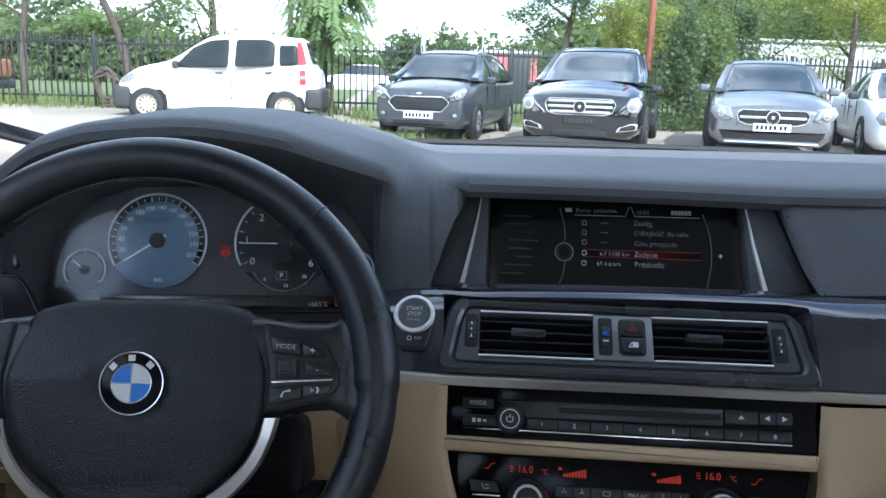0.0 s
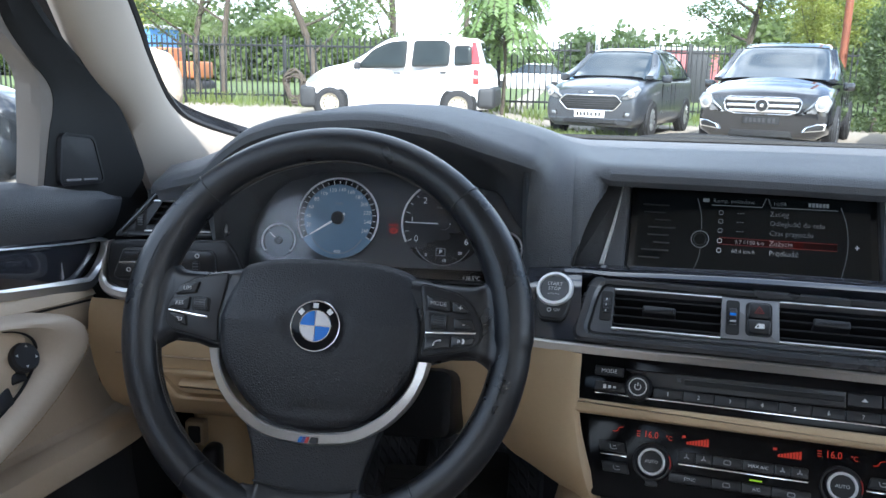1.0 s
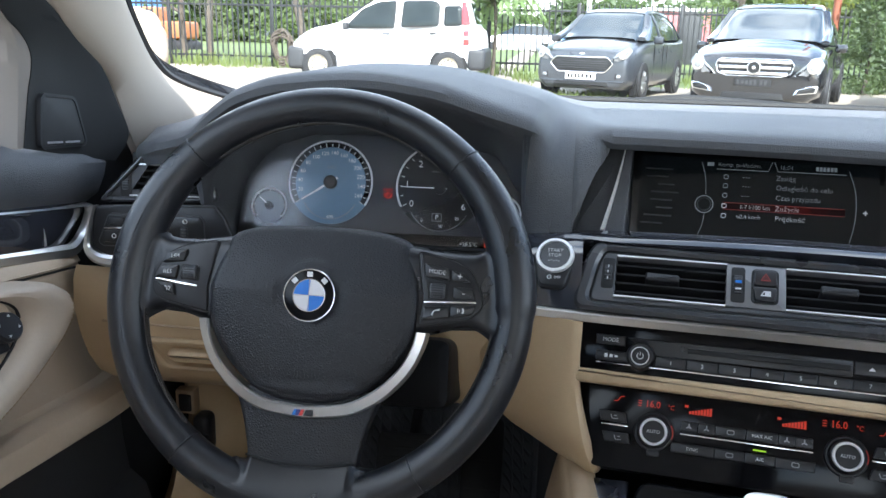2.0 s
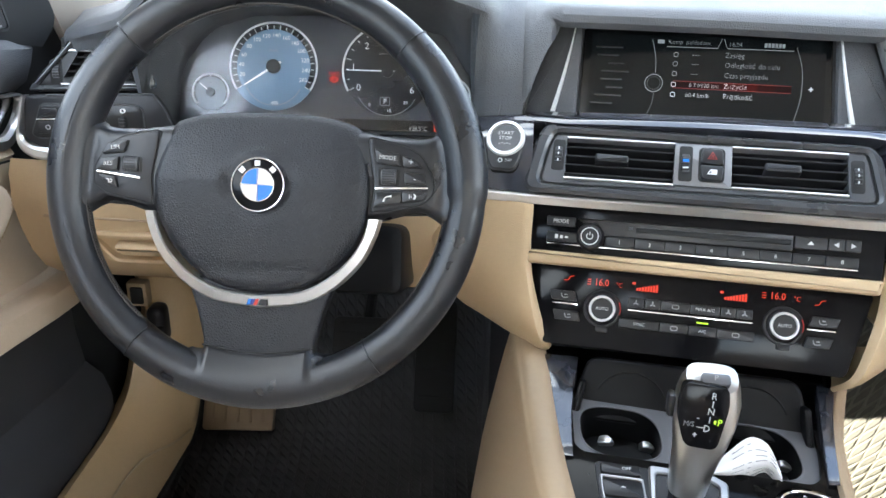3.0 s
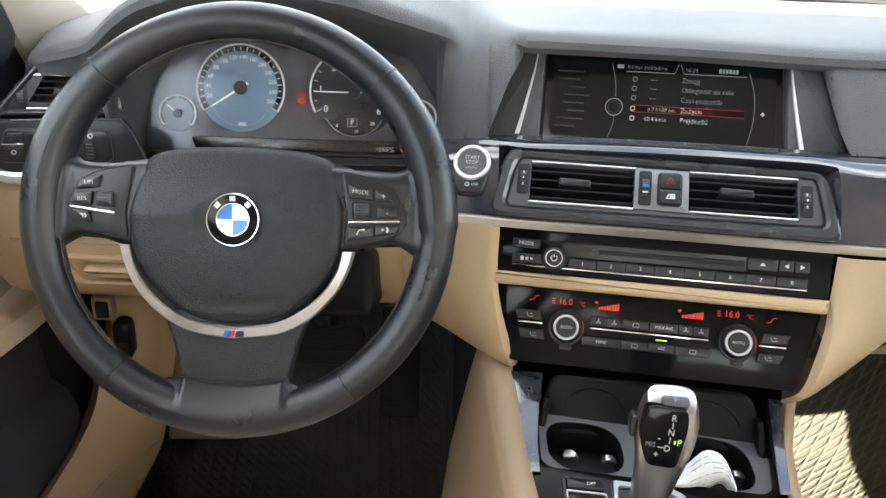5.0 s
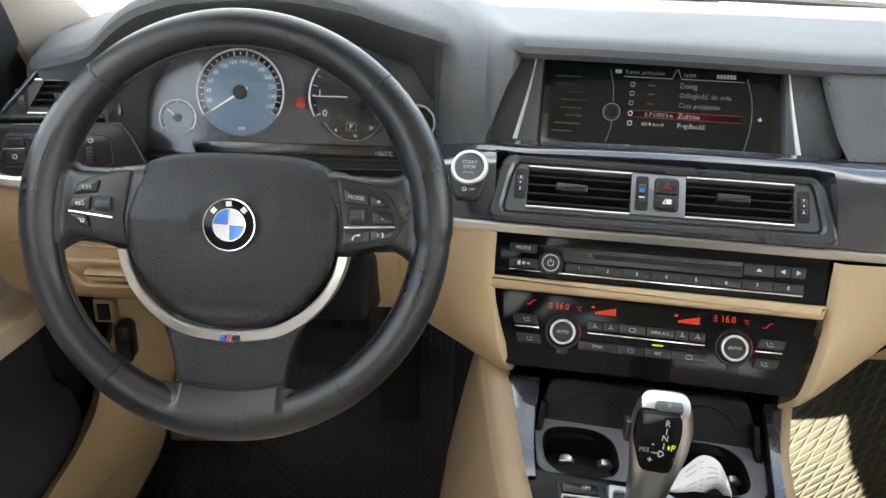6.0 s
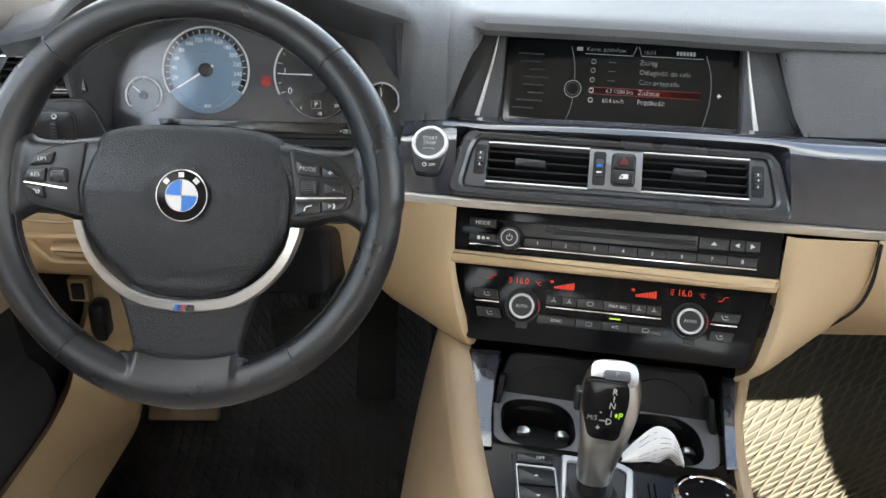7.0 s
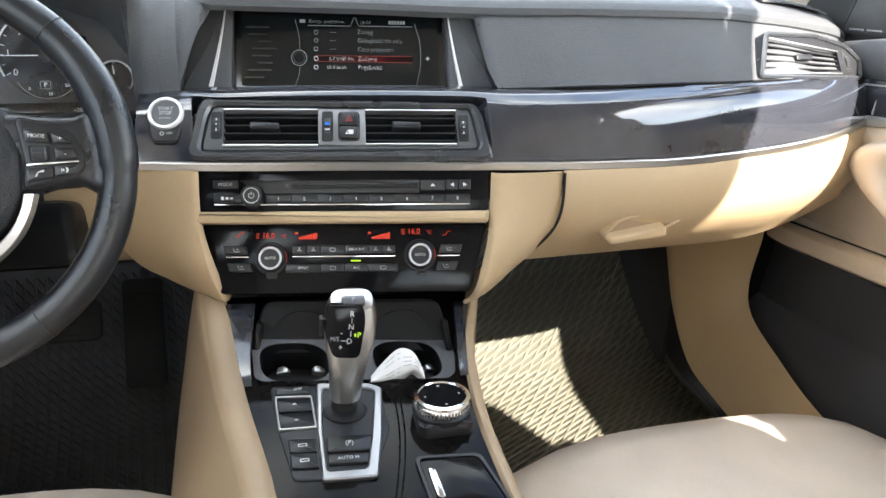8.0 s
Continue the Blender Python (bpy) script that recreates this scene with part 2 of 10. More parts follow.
def glass(name, tint=(1, 1, 1), gloss=0.05):
    mat = bpy.data.materials.new(name)
    mat.use_nodes = True
    N, L = mat.node_tree.nodes, mat.node_tree.links
    N.remove(N["Principled BSDF"])
    t, g, m = N.new("ShaderNodeBsdfTransparent"), N.new("ShaderNodeBsdfGlossy"), N.new("ShaderNodeMixShader")
    t.inputs[0].default_value, g.inputs["Roughness"].default_value = (*tint, 1), 0.02
    m.inputs[0].default_value = gloss
    L.new(t.outputs[0], m.inputs[1])
    L.new(g.outputs[0], m.inputs[2])
    L.new(m.outputs[0], N["Material Output"].inputs[0])
    return mat


DASH = material("soft_black_dash", (0.080, 0.082, 0.087), 0.50, grain=0.62, scale=400, vary=0.12, spec=0.20)
HOOD = material("black_hood_skin", (0.080, 0.083, 0.088), 0.50, spec=0.3, grain=0.8, scale=430, vary=0.10)
LEATHER = material("black_wheel_leather", (0.0120, 0.0128, 0.0155), 0.30, grain=0.28, scale=800, vary=0.2, rough_vary=0.10, stain_scale=30)
PAD = material("black_airbag_skin", (0.014, 0.0148, 0.0180), 0.40, spec=0.40, grain=0.55, scale=430, vary=0.12)
PLASTIC = material("black_plastic", (0.015, 0.015, 0.017), 0.38, spec=0.4, grain=0.12, scale=1500, kind="noise")
MATT = material("matt_black_plastic", (0.018, 0.018, 0.018), 0.62, spec=0.25, grain=0.1, scale=900, kind="noise")
BUTTON = material("button_black", (0.012, 0.0125, 0.014), 0.36, grain=0.06, scale=2200, kind="noise", piece=0.1)
GREY = material("grey_vent_plastic", (0.058, 0.060, 0.065), 0.38, grain=0.15, scale=1600, kind="noise")
PIANO = material("dark_lacquered_wood", (0.030, 0.032, 0.040), 0.10, coat=1.0, vary=0.2, scale=160, stain=0.2, stain_scale=40, rough_vary=0.03)
GLOSS = material("gloss_black", (0.006, 0.006, 0.007), 0.12, coat=0.0, spec=0.14, rough_vary=0.05)
PLATE_GREY = material("dark_grey_plate", (0.030, 0.031, 0.034), 0.45, spec=0.3, grain=0.10, scale=1600, kind="noise")
ALU = material("brushed_aluminium", (0.62, 0.61, 0.59), 0.34, metal=1.0, grain=0.05, scale=3000, kind="noise", vary=0.06)
SATIN = material("satin_silver", (0.60, 0.60, 0.60), 0.30, metal=0.85, vary=0.05)
BLADE = material("satin_bright_silver", (0.72, 0.72, 0.72), 0.48, metal=0.45, vary=0.04)
MID_SILVER = material("mid_silver", (0.36, 0.36, 0.365), 0.34, metal=0.85, vary=0.06)
INSERT_GREY = material("insert_grey_plastic", (0.115, 0.115, 0.12), 0.38, metal=0.3, grain=0.05, scale=2200, kind="noise")
LEVER = material("polished_silver_grip", (0.52, 0.515, 0.50), 0.32, metal=1.0, vary=0.04, rough_vary=0.05)
LID_BLACK = material("soft_black_lid", (0.006, 0.006, 0.0065), 0.36, spec=0.14, grain=0.08, scale=1500, kind="noise")
CHROME = material("chrome", (0.86, 0.87, 0.88), 0.10, metal=1.0, vary=0.04)
SILVER_GREY = material("silver_grey_plastic", (0.20, 0.20, 0.205), 0.40, metal=0.4, grain=0.05, scale=2200, kind="noise")
BEIGE = material("beige_dash_skin", (0.50, 0.365, 0.215), 0.50, grain=0.45, scale=600, vary=0.06)
TAN = material("beige_leather", (0.37, 0.27, 0.170), 0.46, grain=0.4, scale=700, vary=0.08, stain=0.1)
POST_TAN = material("tan_sill_plastic", (0.42, 0.295, 0.155), 0.50, grain=0.3, scale=650, vary=0.08)
DOORB = material("beige_door_skin", (0.52, 0.42, 0.31), 0.50, grain=0.35, scale=650, vary=0.07)
SEAT = material("cream_seat_leather", (0.68, 0.595, 0.51), 0.44, grain=0.35, scale=750, vary=0.07, stain=0.12, stain_scale=14)
HEADLINE = material("grey_headliner_cloth", (0.40, 0.345, 0.28), 0.85, grain=0.4, scale=1200, kind="noise", vary=0.05)
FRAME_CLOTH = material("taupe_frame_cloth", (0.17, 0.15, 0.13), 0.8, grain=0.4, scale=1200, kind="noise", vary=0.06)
ROOF_CLOTH = material("grey_roof_cloth", (0.46, 0.44, 0.41), 0.9, grain=0.4, scale=1200, kind="noise", vary=0.05)
RED_LOW = material("lit_red_faint", (0.004, 0.0, 0.0), 0.5, spec=0.1, emit=(0.6, 0.04, 0.02), power=0.0003)
RED_MID = material("lit_red_strong", (0.008, 0.0, 0.0), 0.5, spec=0.1, emit=(0.7, 0.05, 0.03), power=0.007)
CONSOLE_WOOD = material("dark_console_wood", (0.006, 0.0055, 0.0052), 0.05, spec=0.11, vary=0.45, scale=160, stain=0.5, stain_scale=40, rough_vary=0.05)
RED_DIM = material("lit_red_line", (0.02, 0.0, 0.0), 0.5, emit=(0.8, 0.05, 0.03), power=0.035)
CARPET = material("black_carpet", (0.031, 0.029, 0.028), 0.95, grain=0.9, scale=700, kind="noise", vary=0.35)
RUBBER = material("rubber_mat", (0.085, 0.080, 0.058), 0.62, grain=0.3, scale=500, kind="noise", vary=0.25, stain=0.5, stain_scale=12)
RUBBER_DARK = material("black_rubber_mat", (0.046, 0.044, 0.042), 0.6, grain=0.3, scale=500, kind="noise", vary=0.3, stain=0.6, stain_scale=25)
RUBBER_RIDGE = material("rubber_mat_ridge", (0.135, 0.125, 0.092), 0.55, grain=0.3, scale=600, kind="noise", vary=0.25, stain=0.4)
SCREEN = material("display_glass", (0.0045, 0.005, 0.0055), 0.16, spec=0.5, coat=0.3, rough_vary=0.03)
TEXT_LIT = material("lit_soft_white", (0.12, 0.12, 0.12), 0.5, emit=(0.75, 0.82, 0.88), power=0.020)
WHITE_LIT = material("lit_white", (0.3, 0.3, 0.3), 0.5, emit=(0.85, 0.9, 0.95), power=0.036)
DIM_LIT = material("lit_dim", (0.008, 0.008, 0.008), 0.5, emit=(0.5, 0.6, 0.65), power=0.0004)
GREY_LIT = material("lit_grey", (0.1, 0.1, 0.1), 0.5, emit=(0.55, 0.65, 0.7), power=0.02)
RED_LIT = material("lit_red", (0.05, 0.0, 0.0), 0.5, emit=(1.0, 0.06, 0.02), power=0.09)
RED_BAR = material("lit_red_bar", (0.006, 0.0, 0.0), 0.5, spec=0.1, emit=(0.6, 0.04, 0.02), power=0.0018)
GREEN_LIT = material("lit_green", (0.02, 0.05, 0.0), 0.5, emit=(0.55, 1.0, 0.05), power=0.14)
NUMERAL = material("lit_numeral", (0.70, 0.70, 0.70), 0.5, emit=(0.9, 0.95, 1.0), power=0.07)
PRINT = material("white_print", (0.62, 0.62, 0.62), 0.6)
PRINT_DIM = material("grey_print", (0.30, 0.30, 0.31), 0.6)
RED_DARK = material("dull_red_print", (0.28, 0.035, 0.03), 0.5)
RED_PRINT = material("red_print", (0.45, 0.03, 0.02), 0.5)
BLUE = material("blue_enamel", (0.02, 0.16, 0.55), 0.2, coat=0.6)
WHITE_ENAMEL = material("white_enamel", (0.58, 0.58, 0.59), 0.2, coat=0.6)
NEEDLE = material("needle_white", (0.8, 0.8, 0.8), 0.5, emit=(0.9, 0.92, 0.95), power=0.05)
# blue of the speedometer face is the glass's reflection put into the colour
DIAL_REFLECTION = material("dial_reflection_blue", (0.150, 0.245, 0.335), 0.35, vary=0.10, stain=0.3, stain_scale=16)
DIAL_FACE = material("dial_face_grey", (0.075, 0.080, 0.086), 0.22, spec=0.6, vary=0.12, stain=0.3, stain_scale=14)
# pale grey of the left small dial holds the same reflected light
DIAL_HAZE = material("dial_reflection_grey", (0.17, 0.19, 0.205), 0.30, vary=0.2, stain_scale=12)
DIAL_DARK = material("dial_dark", (0.010, 0.011, 0.013), 0.28)
STITCH = material("beige_thread", (0.42, 0.32, 0.20), 0.8)
DARK_STITCH = material("dark_thread", (0.055, 0.050, 0.046), 0.8)
PAPER = material("receipt_paper", (0.78, 0.77, 0.75), 0.8, grain=0.2, scale=300, kind="noise", vary=0.04)
WINDOW = glass("window_glass", (0.95, 0.97, 0.96), 0.035)

# ---- steering wheel ----
def steering_wheel():
    w = thing("steering_wheel", panel(-0.369, 0.0215, 0.8905, 22.75, 0), "black leather sports steering wheel with silver lower trim and airbag pad", "steering wheel")
    R = 0.1685

    def rim_point(a, dy=0.0, dr=0.0):
        return ((R + dr) * math.cos(a), dy, (R + dr) * math.sin(a))

    # leather rim, thicker at the thumb rests and flat towards the bottom
    def rim_radius(a):
        d = math.degrees(a) % 360
        thumb = sum(math.exp(-((d - c) / 24) ** 2) for c in (14, 166))
        low = math.exp(-((d - 270) / 32) ** 2)
        return 0.0162 + 0.0022 * thumb + 0.0018 * low

    n, k = 144, 20
    bm = bmesh.new()
    rings = []
    for i in range(n):
        a = 2 * math.pi * i / n
        r = rim_radius(a)
        ring = []
        for j in range(k):
            q = 2 * math.pi * j / k
            ring.append(bm.verts.new(rim_point(a, -r * 1.06 * math.sin(q), r * math.cos(q))))
        rings.append(ring)
    for i in range(n):
        for j in range(k):
            bm.faces.new((rings[i][j], rings[i][(j + 1) % k], rings[(i + 1) % n][(j + 1) % k], rings[(i + 1) % n][j]))
    rim = part("rim", bm, LEATHER, w)
    # leather panel seams across the rim
    for a in (45.7, 134.3, 232.7, 305.0):
        a = radians(a)
        r = rim_radius(a) * 1.012
        loop = [rim_point(a, -r * 1.06 * math.sin(q), r * math.cos(q)) for q in (2 * math.pi * j / 24 for j in range(24))]
        part("seam", tube(loop, 0.0007, 6, closed=True, up=(math.cos(a), 0, math.sin(a))), LEATHER, rim)
    # cross stitching along the inside of the rim
    for lo, hi in ((50, 130), (170, 229), (-48, 8)):
        bm = bmesh.new()
        for i in range(int((hi - lo) * 1.1)):
            a = radians(lo + i / 1.1)
            r = rim_radius(a)
            for s in (-1, 1):
                q0, q1 = radians(180 - 10 * s), radians(180 + 10 * s)
                p = rim_point(a, -r * 1.06 * math.sin(q0) - 0.003, (r + 0.0004) * math.cos(q0))
                e = rim_point(a + 0.012, -r * 1.06 * math.sin(q1) - 0.003, (r + 0.0004) * math.cos(q1))
                tube([p, e], 0.0007, 4, bm=bm)
        part("stitching", bm, DARK_STITCH, rim, "dark cross stitching")

    # airbag cover: a shield with a crease at the badge's height and a sunk collar round the badge
    half = [(0.0, 0.0625), (0.040, 0.0612), (0.066, 0.0565), (0.0800, 0.0480), (0.0862, 0.0240), (0.0895, 0.0), (0.0860, -0.030), (0.0690, -0.058), (0.0450, -0.0785), (0.020, -0.0870), (0.0, -0.0885)]
    path = [(p.x, p.y) for p in smooth_path([(*p, 0) for p in half], 6)]
    outline = path + [(-x, z) for x, z in reversed(path[1:-1])]

    def pad_depth(x, z, s):
        y = -0.0232 + 0.0040 * s ** 4 + 0.0062 * max(0.0, (s - 0.90) / 0.10) ** 2.5
        h = math.hypot(x, z)
        y += 0.30 * max(0.0, z - 0.0035)
        y += 0.085 * max(0.0, 0.0035 - z) * (1.0 if z > -0.075 else 0.8)
        collar = max(0.0, min(1.0, (0.0335 - h) / 0.0085))
        flat_y = -0.0198
        return lerp(y, flat_y, collar * collar * (3 - 2 * collar))
    bm = bmesh.new()
    last = [bm.verts.new((x, 0.012, z)) for x, z in outline]
    for s in [1.0, 0.993, 0.98, 0.96, 0.93, 0.90] + [0.86 - 0.04 * i for i in range(17)]:
        ring = [bm.verts.new((x * s, pad_depth(x * s, z * s, s) + (0.004 if s == 1.0 else 0.0), z * s)) for x, z in outline]
        for i in range(len(ring)):
            bm.faces.new((last[i], last[(i + 1) % len(ring)], ring[(i + 1) % len(ring)], ring[i]))
        last = ring
    bm.faces.new(last)
    cover = part("airbag_cover", bm, PAD, w, sharp=1.2)
    em = part("emblem", lathe([(0.0218, 0.018), (0.0218, 0.0228), (0.0213, 0.0236), (0.0200, 0.0242), (0.0, 0.0242)], 48, cap=False), GLOSS, cover, "round enamel badge with blue and white quarters")
    part("emblem_rim", tube([(0.0214 * math.cos(q), -0.0236, 0.0214 * math.sin(q)) for q in (2 * math.pi * i / 48 for i in range(48))], 0.0008, 6, closed=True, up=(0, 1, 0)), CHROME, em)
    part("emblem_ring", tube([(0.0134 * math.cos(q), -0.0243, 0.0134 * math.sin(q)) for q in (2 * math.pi * i / 48 for i in range(48))], 0.0006, 6, closed=True, up=(0, 1, 0)), CHROME, em)
    for i in range(4):
        a0 = math.pi / 2 * i + radians(-2)
        pts = [(0, 0)] + [(0.0130 * math.cos(a0 + math.pi / 2 * j / 10), 0.0130 * math.sin(a0 + math.pi / 2 * j / 10)) for j in range(11)]
        part("emblem_quarter", prism(pts, -0.0246, -0.0242), BLUE if i in (1, 3) else WHITE_ENAMEL, em)
    for a in (-2, 88):
        part("emblem_cross", box(0, -0.0247, 0, 0.0262, 0.0006, 0.0005, 0, m=pose(0, 0, 0, 0, a, 0)), CHROME, em)
    # three plain light marks on the black ring of the badge
    for a in (138, 92, 46):
        part("emblem_mark", box(0, 0, 0, 0.0046, 0.0004, 0.0042, 0, m=pose(0.0174 * math.cos(radians(a)), -0.0244, 0.0174 * math.sin(radians(a)), 0, 90 - a, 0)), PRINT, em)
    words("airbag_lettering", "AIRBAG", 0.0100, at(0.001, -0.0172, -0.0655) @ pose(0, 0, 0, 5), PLASTIC, cover, "CENTER", thin=0.02)
    # small pressed horn marks
    for sx in (-1, 1):
        hx, hy = sx * 0.062, pad_depth(0.062, 0.016, 0.7) - 0.0002
        part("horn_mark", tube([(hx - 0.0065, hy, 0.0180), (hx - 0.0060, hy + 0.0006, 0.0150), (hx + 0.0060, hy + 0.0006, 0.0148)], 0.0004, 5), PLASTIC, cover)

    # side spokes: leather that flows from the rim to the pad
    TOP = [(0.078, 0.050), (0.095, 0.0478), (0.115, 0.0458), (0.130, 0.0455), (0.140, 0.0490), (0.148, 0.0570), (0.155, 0.0690), (0.160, 0.0800)]
    LOW = [(0.078, -0.0285), (0.095, -0.0262), (0.115, -0.0205), (0.130, -0.0175), (0.140, -0.0205), (0.148, -0.0290), (0.155, -0.0420), (0.160, -0.0540)]
    for s in (-1, 1):
        rows = []
        for i in range(25):
            x = lerp(0.078, 0.160, i / 24)
            zt, zb = pchip(x, TOP)[0], pchip(x, LOW)[0]
            blend = max(0.0, (x - 0.136) / 0.024)
            blend = blend * blend * (3 - 2 * blend)
            row = []
            for k in range(19):
                v = k / 18
                z = lerp(zt, zb, v)
                e = min(v, 1 - v)
                rr = 0.017 * (1 - math.sqrt(max(0.0, 1 - (1 - min(1.0, e / 0.16)) ** 2)))
                a = math.atan2(z, x)
                r = rim_radius(a)
                xx = lerp(x, math.sqrt(max(0.0, (R - 0.002) ** 2 - z * z)), blend * blend)
                y_rim = -1.06 * r * math.sqrt(max(0.0, 1 - min(1.0, abs(R - math.hypot(xx, z)) / r) ** 2))
                row.append(Vector((s * xx, lerp(-0.0095 + rr, y_rim - 0.0006, blend), z)))
            rows.append(row)
        spoke = part("spoke", sheet(rows, 0), LEATHER, w, sharp=1.4)
        part("spoke_back", prism(quad([(s * x, z) for x, z in ((0.075, 0.044), (0.150, 0.044), (0.150, -0.018), (0.075, -0.022))], 0.006, 3), 0.004, 0.014, 0.002), MATT, w)
        key = [(0.0868, 0.0432), (0.118, 0.0368), (0.1320, 0.0290), (0.1415, 0.0110), (0.1415, -0.0030), (0.1320, -0.0105), (0.0905, -0.0190), (0.0935, 0.0030)]
        plate = part("switch_plate", prism(quad([(s * x, z) for x, z in key], 0.005, 4), -0.0112, -0.002, 0.0012), PLASTIC, w, "black switch panel")
        part("plate_gap", frame_plate(inset(quad([(s * x, z) for x, z in key], 0.005, 4), -0.0011), quad([(s * x, z) for x, z in key], 0.005, 4), -0.0098, -0.004), MATT, plate)
        line = [(0.0942, 0.0004), (0.1375, 0.0024), (0.1375, 0.0040), (0.0942, 0.0022)] if s > 0 else [(0.1012, 0.0014), (0.1390, 0.0062), (0.1390, 0.0078), (0.1012, 0.0036)]
        part("chrome_line", prism(quad([(s * x, z) for x, z in line], 0.0006, 2), -0.0140, -0.009, 0.0005), CHROME, plate)
        if s > 0:
            keys = [("mode_button", [(0.0928, 0.0340), (0.1131, 0.0300), (0.1143, 0.0200), (0.0946, 0.0222)], "MODE"), ("plus_button", [(0.1155, 0.0290), (0.1262, 0.0262), (0.1325, 0.0192), (0.1168, 0.0198)], "+"), ("minus_button", [(0.1176, 0.0152), (0.1337, 0.0146), (0.1362, 0.0058), (0.1184, 0.0056)], "-"), ("roller", [(0.0972, 0.0180), (0.1124, 0.0168), (0.1118, 0.0046), (0.0978, 0.0050)], ""), ("phone_button", [(0.0944, -0.0022), (0.1157, -0.0008), (0.1157, -0.0102), (0.0934, -0.0140)], ""), ("voice_button", [(0.1166, -0.0007), (0.1372, 0.0003), (0.1345, -0.0068), (0.1166, -0.0100)], "")]
        else:
            keys = [("lim_button", [(-0.1305, 0.0300), (-0.1130, 0.0338), (-0.1158, 0.0238), (-0.1345, 0.0214)], "LIM"), ("res_button", [(-0.1362, 0.0176), (-0.1200, 0.0198), (-0.1212, 0.0080), (-0.1386, 0.0088)], "RES"), ("reset_button", [(-0.1378, 0.0048), (-0.1228, 0.0030), (-0.1205, -0.0062), (-0.1310, -0.0045)], ""), ("roller", [(-0.1172, 0.0200), (-0.1028, 0.0192), (-0.1026, 0.0080), (-0.1168, 0.0086)], "")]
        for name, pts, text in keys:
            cx, cz = sum(p[0] for p in pts) / 4, sum(p[1] for p in pts) / 4
            if name == "roller":
                part("roller_bay", prism(quad([(cx + (x - cx) * 1.18, cz + (z - cz) * 1.16) for x, z in pts], 0.002, 3), -0.0118, -0.009, 0.0003), MATT, plate)
                b = part(name, lathe([(0.0058, -0.0062), (0.0066, -0.0052), (0.0066, 0.0052), (0.0058, 0.0062)], 28, m=at(cx, -0.0098, cz) @ pose(0, 0, 0, 0, 0, 90)), GREY, plate)
                for i in range(7):
                    q = radians(-54 + 18 * i)
                    part("ridge", box(cx, -0.0098 - 0.0066 * math.cos(q), cz + 0.0066 * math.sin(q), 0.0100, 0.0010, 0.0008, 0.0003, 1), PLASTIC, b)
                continue
            b = part(name, prism(quad(pts, 0.0016, 3), -0.0138, -0.009, 0.0010), BUTTON, plate)
            part("key_gap", frame_plate(inset(quad(pts, 0.0016, 3), -0.0007), quad(pts, 0.0016, 3), -0.0116, -0.009), MATT, b)
            if text:
                words("lettering", text, 0.0050 if len(text) > 1 else 0.0085, at(cx, -0.0140, cz) @ pose(0, 0, 0, 0, 4 * s, 0), PRINT, b, "CENTER", thin=0.012)
            elif name == "phone_button":
                part("handset", tube(smooth_path([(cx - 0.0032, -0.0140, cz - 0.0026), (cx - 0.0016, -0.0140, cz + 0.0012), (cx + 0.0032, -0.0140, cz + 0.0022)], 4), lambda t: 0.0005 + 0.0006 * abs(2 * t - 1) ** 2, 5), PRINT, b)
            elif name == "voice_button":
                part("voice_mark", prism([(cx - 0.0005, cz - 0.0022), (cx + 0.0012, cz - 0.0022), (cx + 0.0020, cz), (cx + 0.0012, cz + 0.0022), (cx - 0.0005, cz + 0.0022), (cx + 0.0004, cz)], -0.0141, -0.0136), PRINT, b)
                for i in range(2):
                    part("voice_mark", box(cx - 0.0022 - 0.0014 * i, -0.0140, cz, 0.0006, 0.0004, 0.0020 + 0.0012 * i, 0), PRINT, b)
            else:
                part("reset_mark", tube(smooth_path([(cx - 0.0022, -0.0140, cz + 0.0016), (cx, -0.0140, cz + 0.0010), (cx + 0.0004, -0.0140, cz - 0.0018)], 4), 0.0005, 4), PRINT, b)
                part("reset_mark", tube(smooth_path([(cx + 0.0014, -0.0140, cz + 0.0014), (cx + 0.0030, -0.0140, cz + 0.0006), (cx + 0.0018, -0.0140, cz - 0.0016)], 4), 0.0005, 4), PRINT, b)

    # silver U-shaped trim under the pad
    half_o = [(0.0990, -0.0240), (0.0945, -0.0400), (0.0840, -0.0610), (0.0640, -0.0820), (0.0380, -0.0960), (0.0, -0.1010)]
    half_i = [(0.0890, -0.0240), (0.0850, -0.0400), (0.0745, -0.0580), (0.0560, -0.0750), (0.0330, -0.0865), (0.0, -0.0905)]
    so = [(p.x, p.y) for p in smooth_path([(*p, 0) for p in half_o], 6)]
    si = [(p.x, p.y) for p in smooth_path([(*p, 0) for p in half_i], 6)]
    so = so + [(-x, z) for x, z in reversed(so[:-1])]
    si = si + [(-x, z) for x, z in reversed(si[:-1])]
    rows = []
    for o, i in zip(so, si):
        o, i = Vector((o[0], 0, o[1])), Vector((i[0], 0, i[1]))
        rows.append([o + Vector((0, 0.006, 0)), o + Vector((0, -0.0075, 0)), o.lerp(i, 0.15) + Vector((0, -0.0100, 0)), o.lerp(i, 0.85) + Vector((0, -0.0125, 0)), i + Vector((0, -0.0110, 0)), i + Vector((0, 0.006, 0))])
    trim = part("silver_trim", loft(rows), SATIN, w, "satin silver U-shaped trim")
    for x, c in ((-0.0075, BLUE), (-0.0045, NAVY), (-0.0015, RED_PRINT)):
        part("stripe", prism([(x - 0.0012, -0.0985), (x + 0.0014, -0.0985), (x + 0.0032, -0.0935), (x + 0.0006, -0.0935)], -0.0128, -0.0105), c, trim)
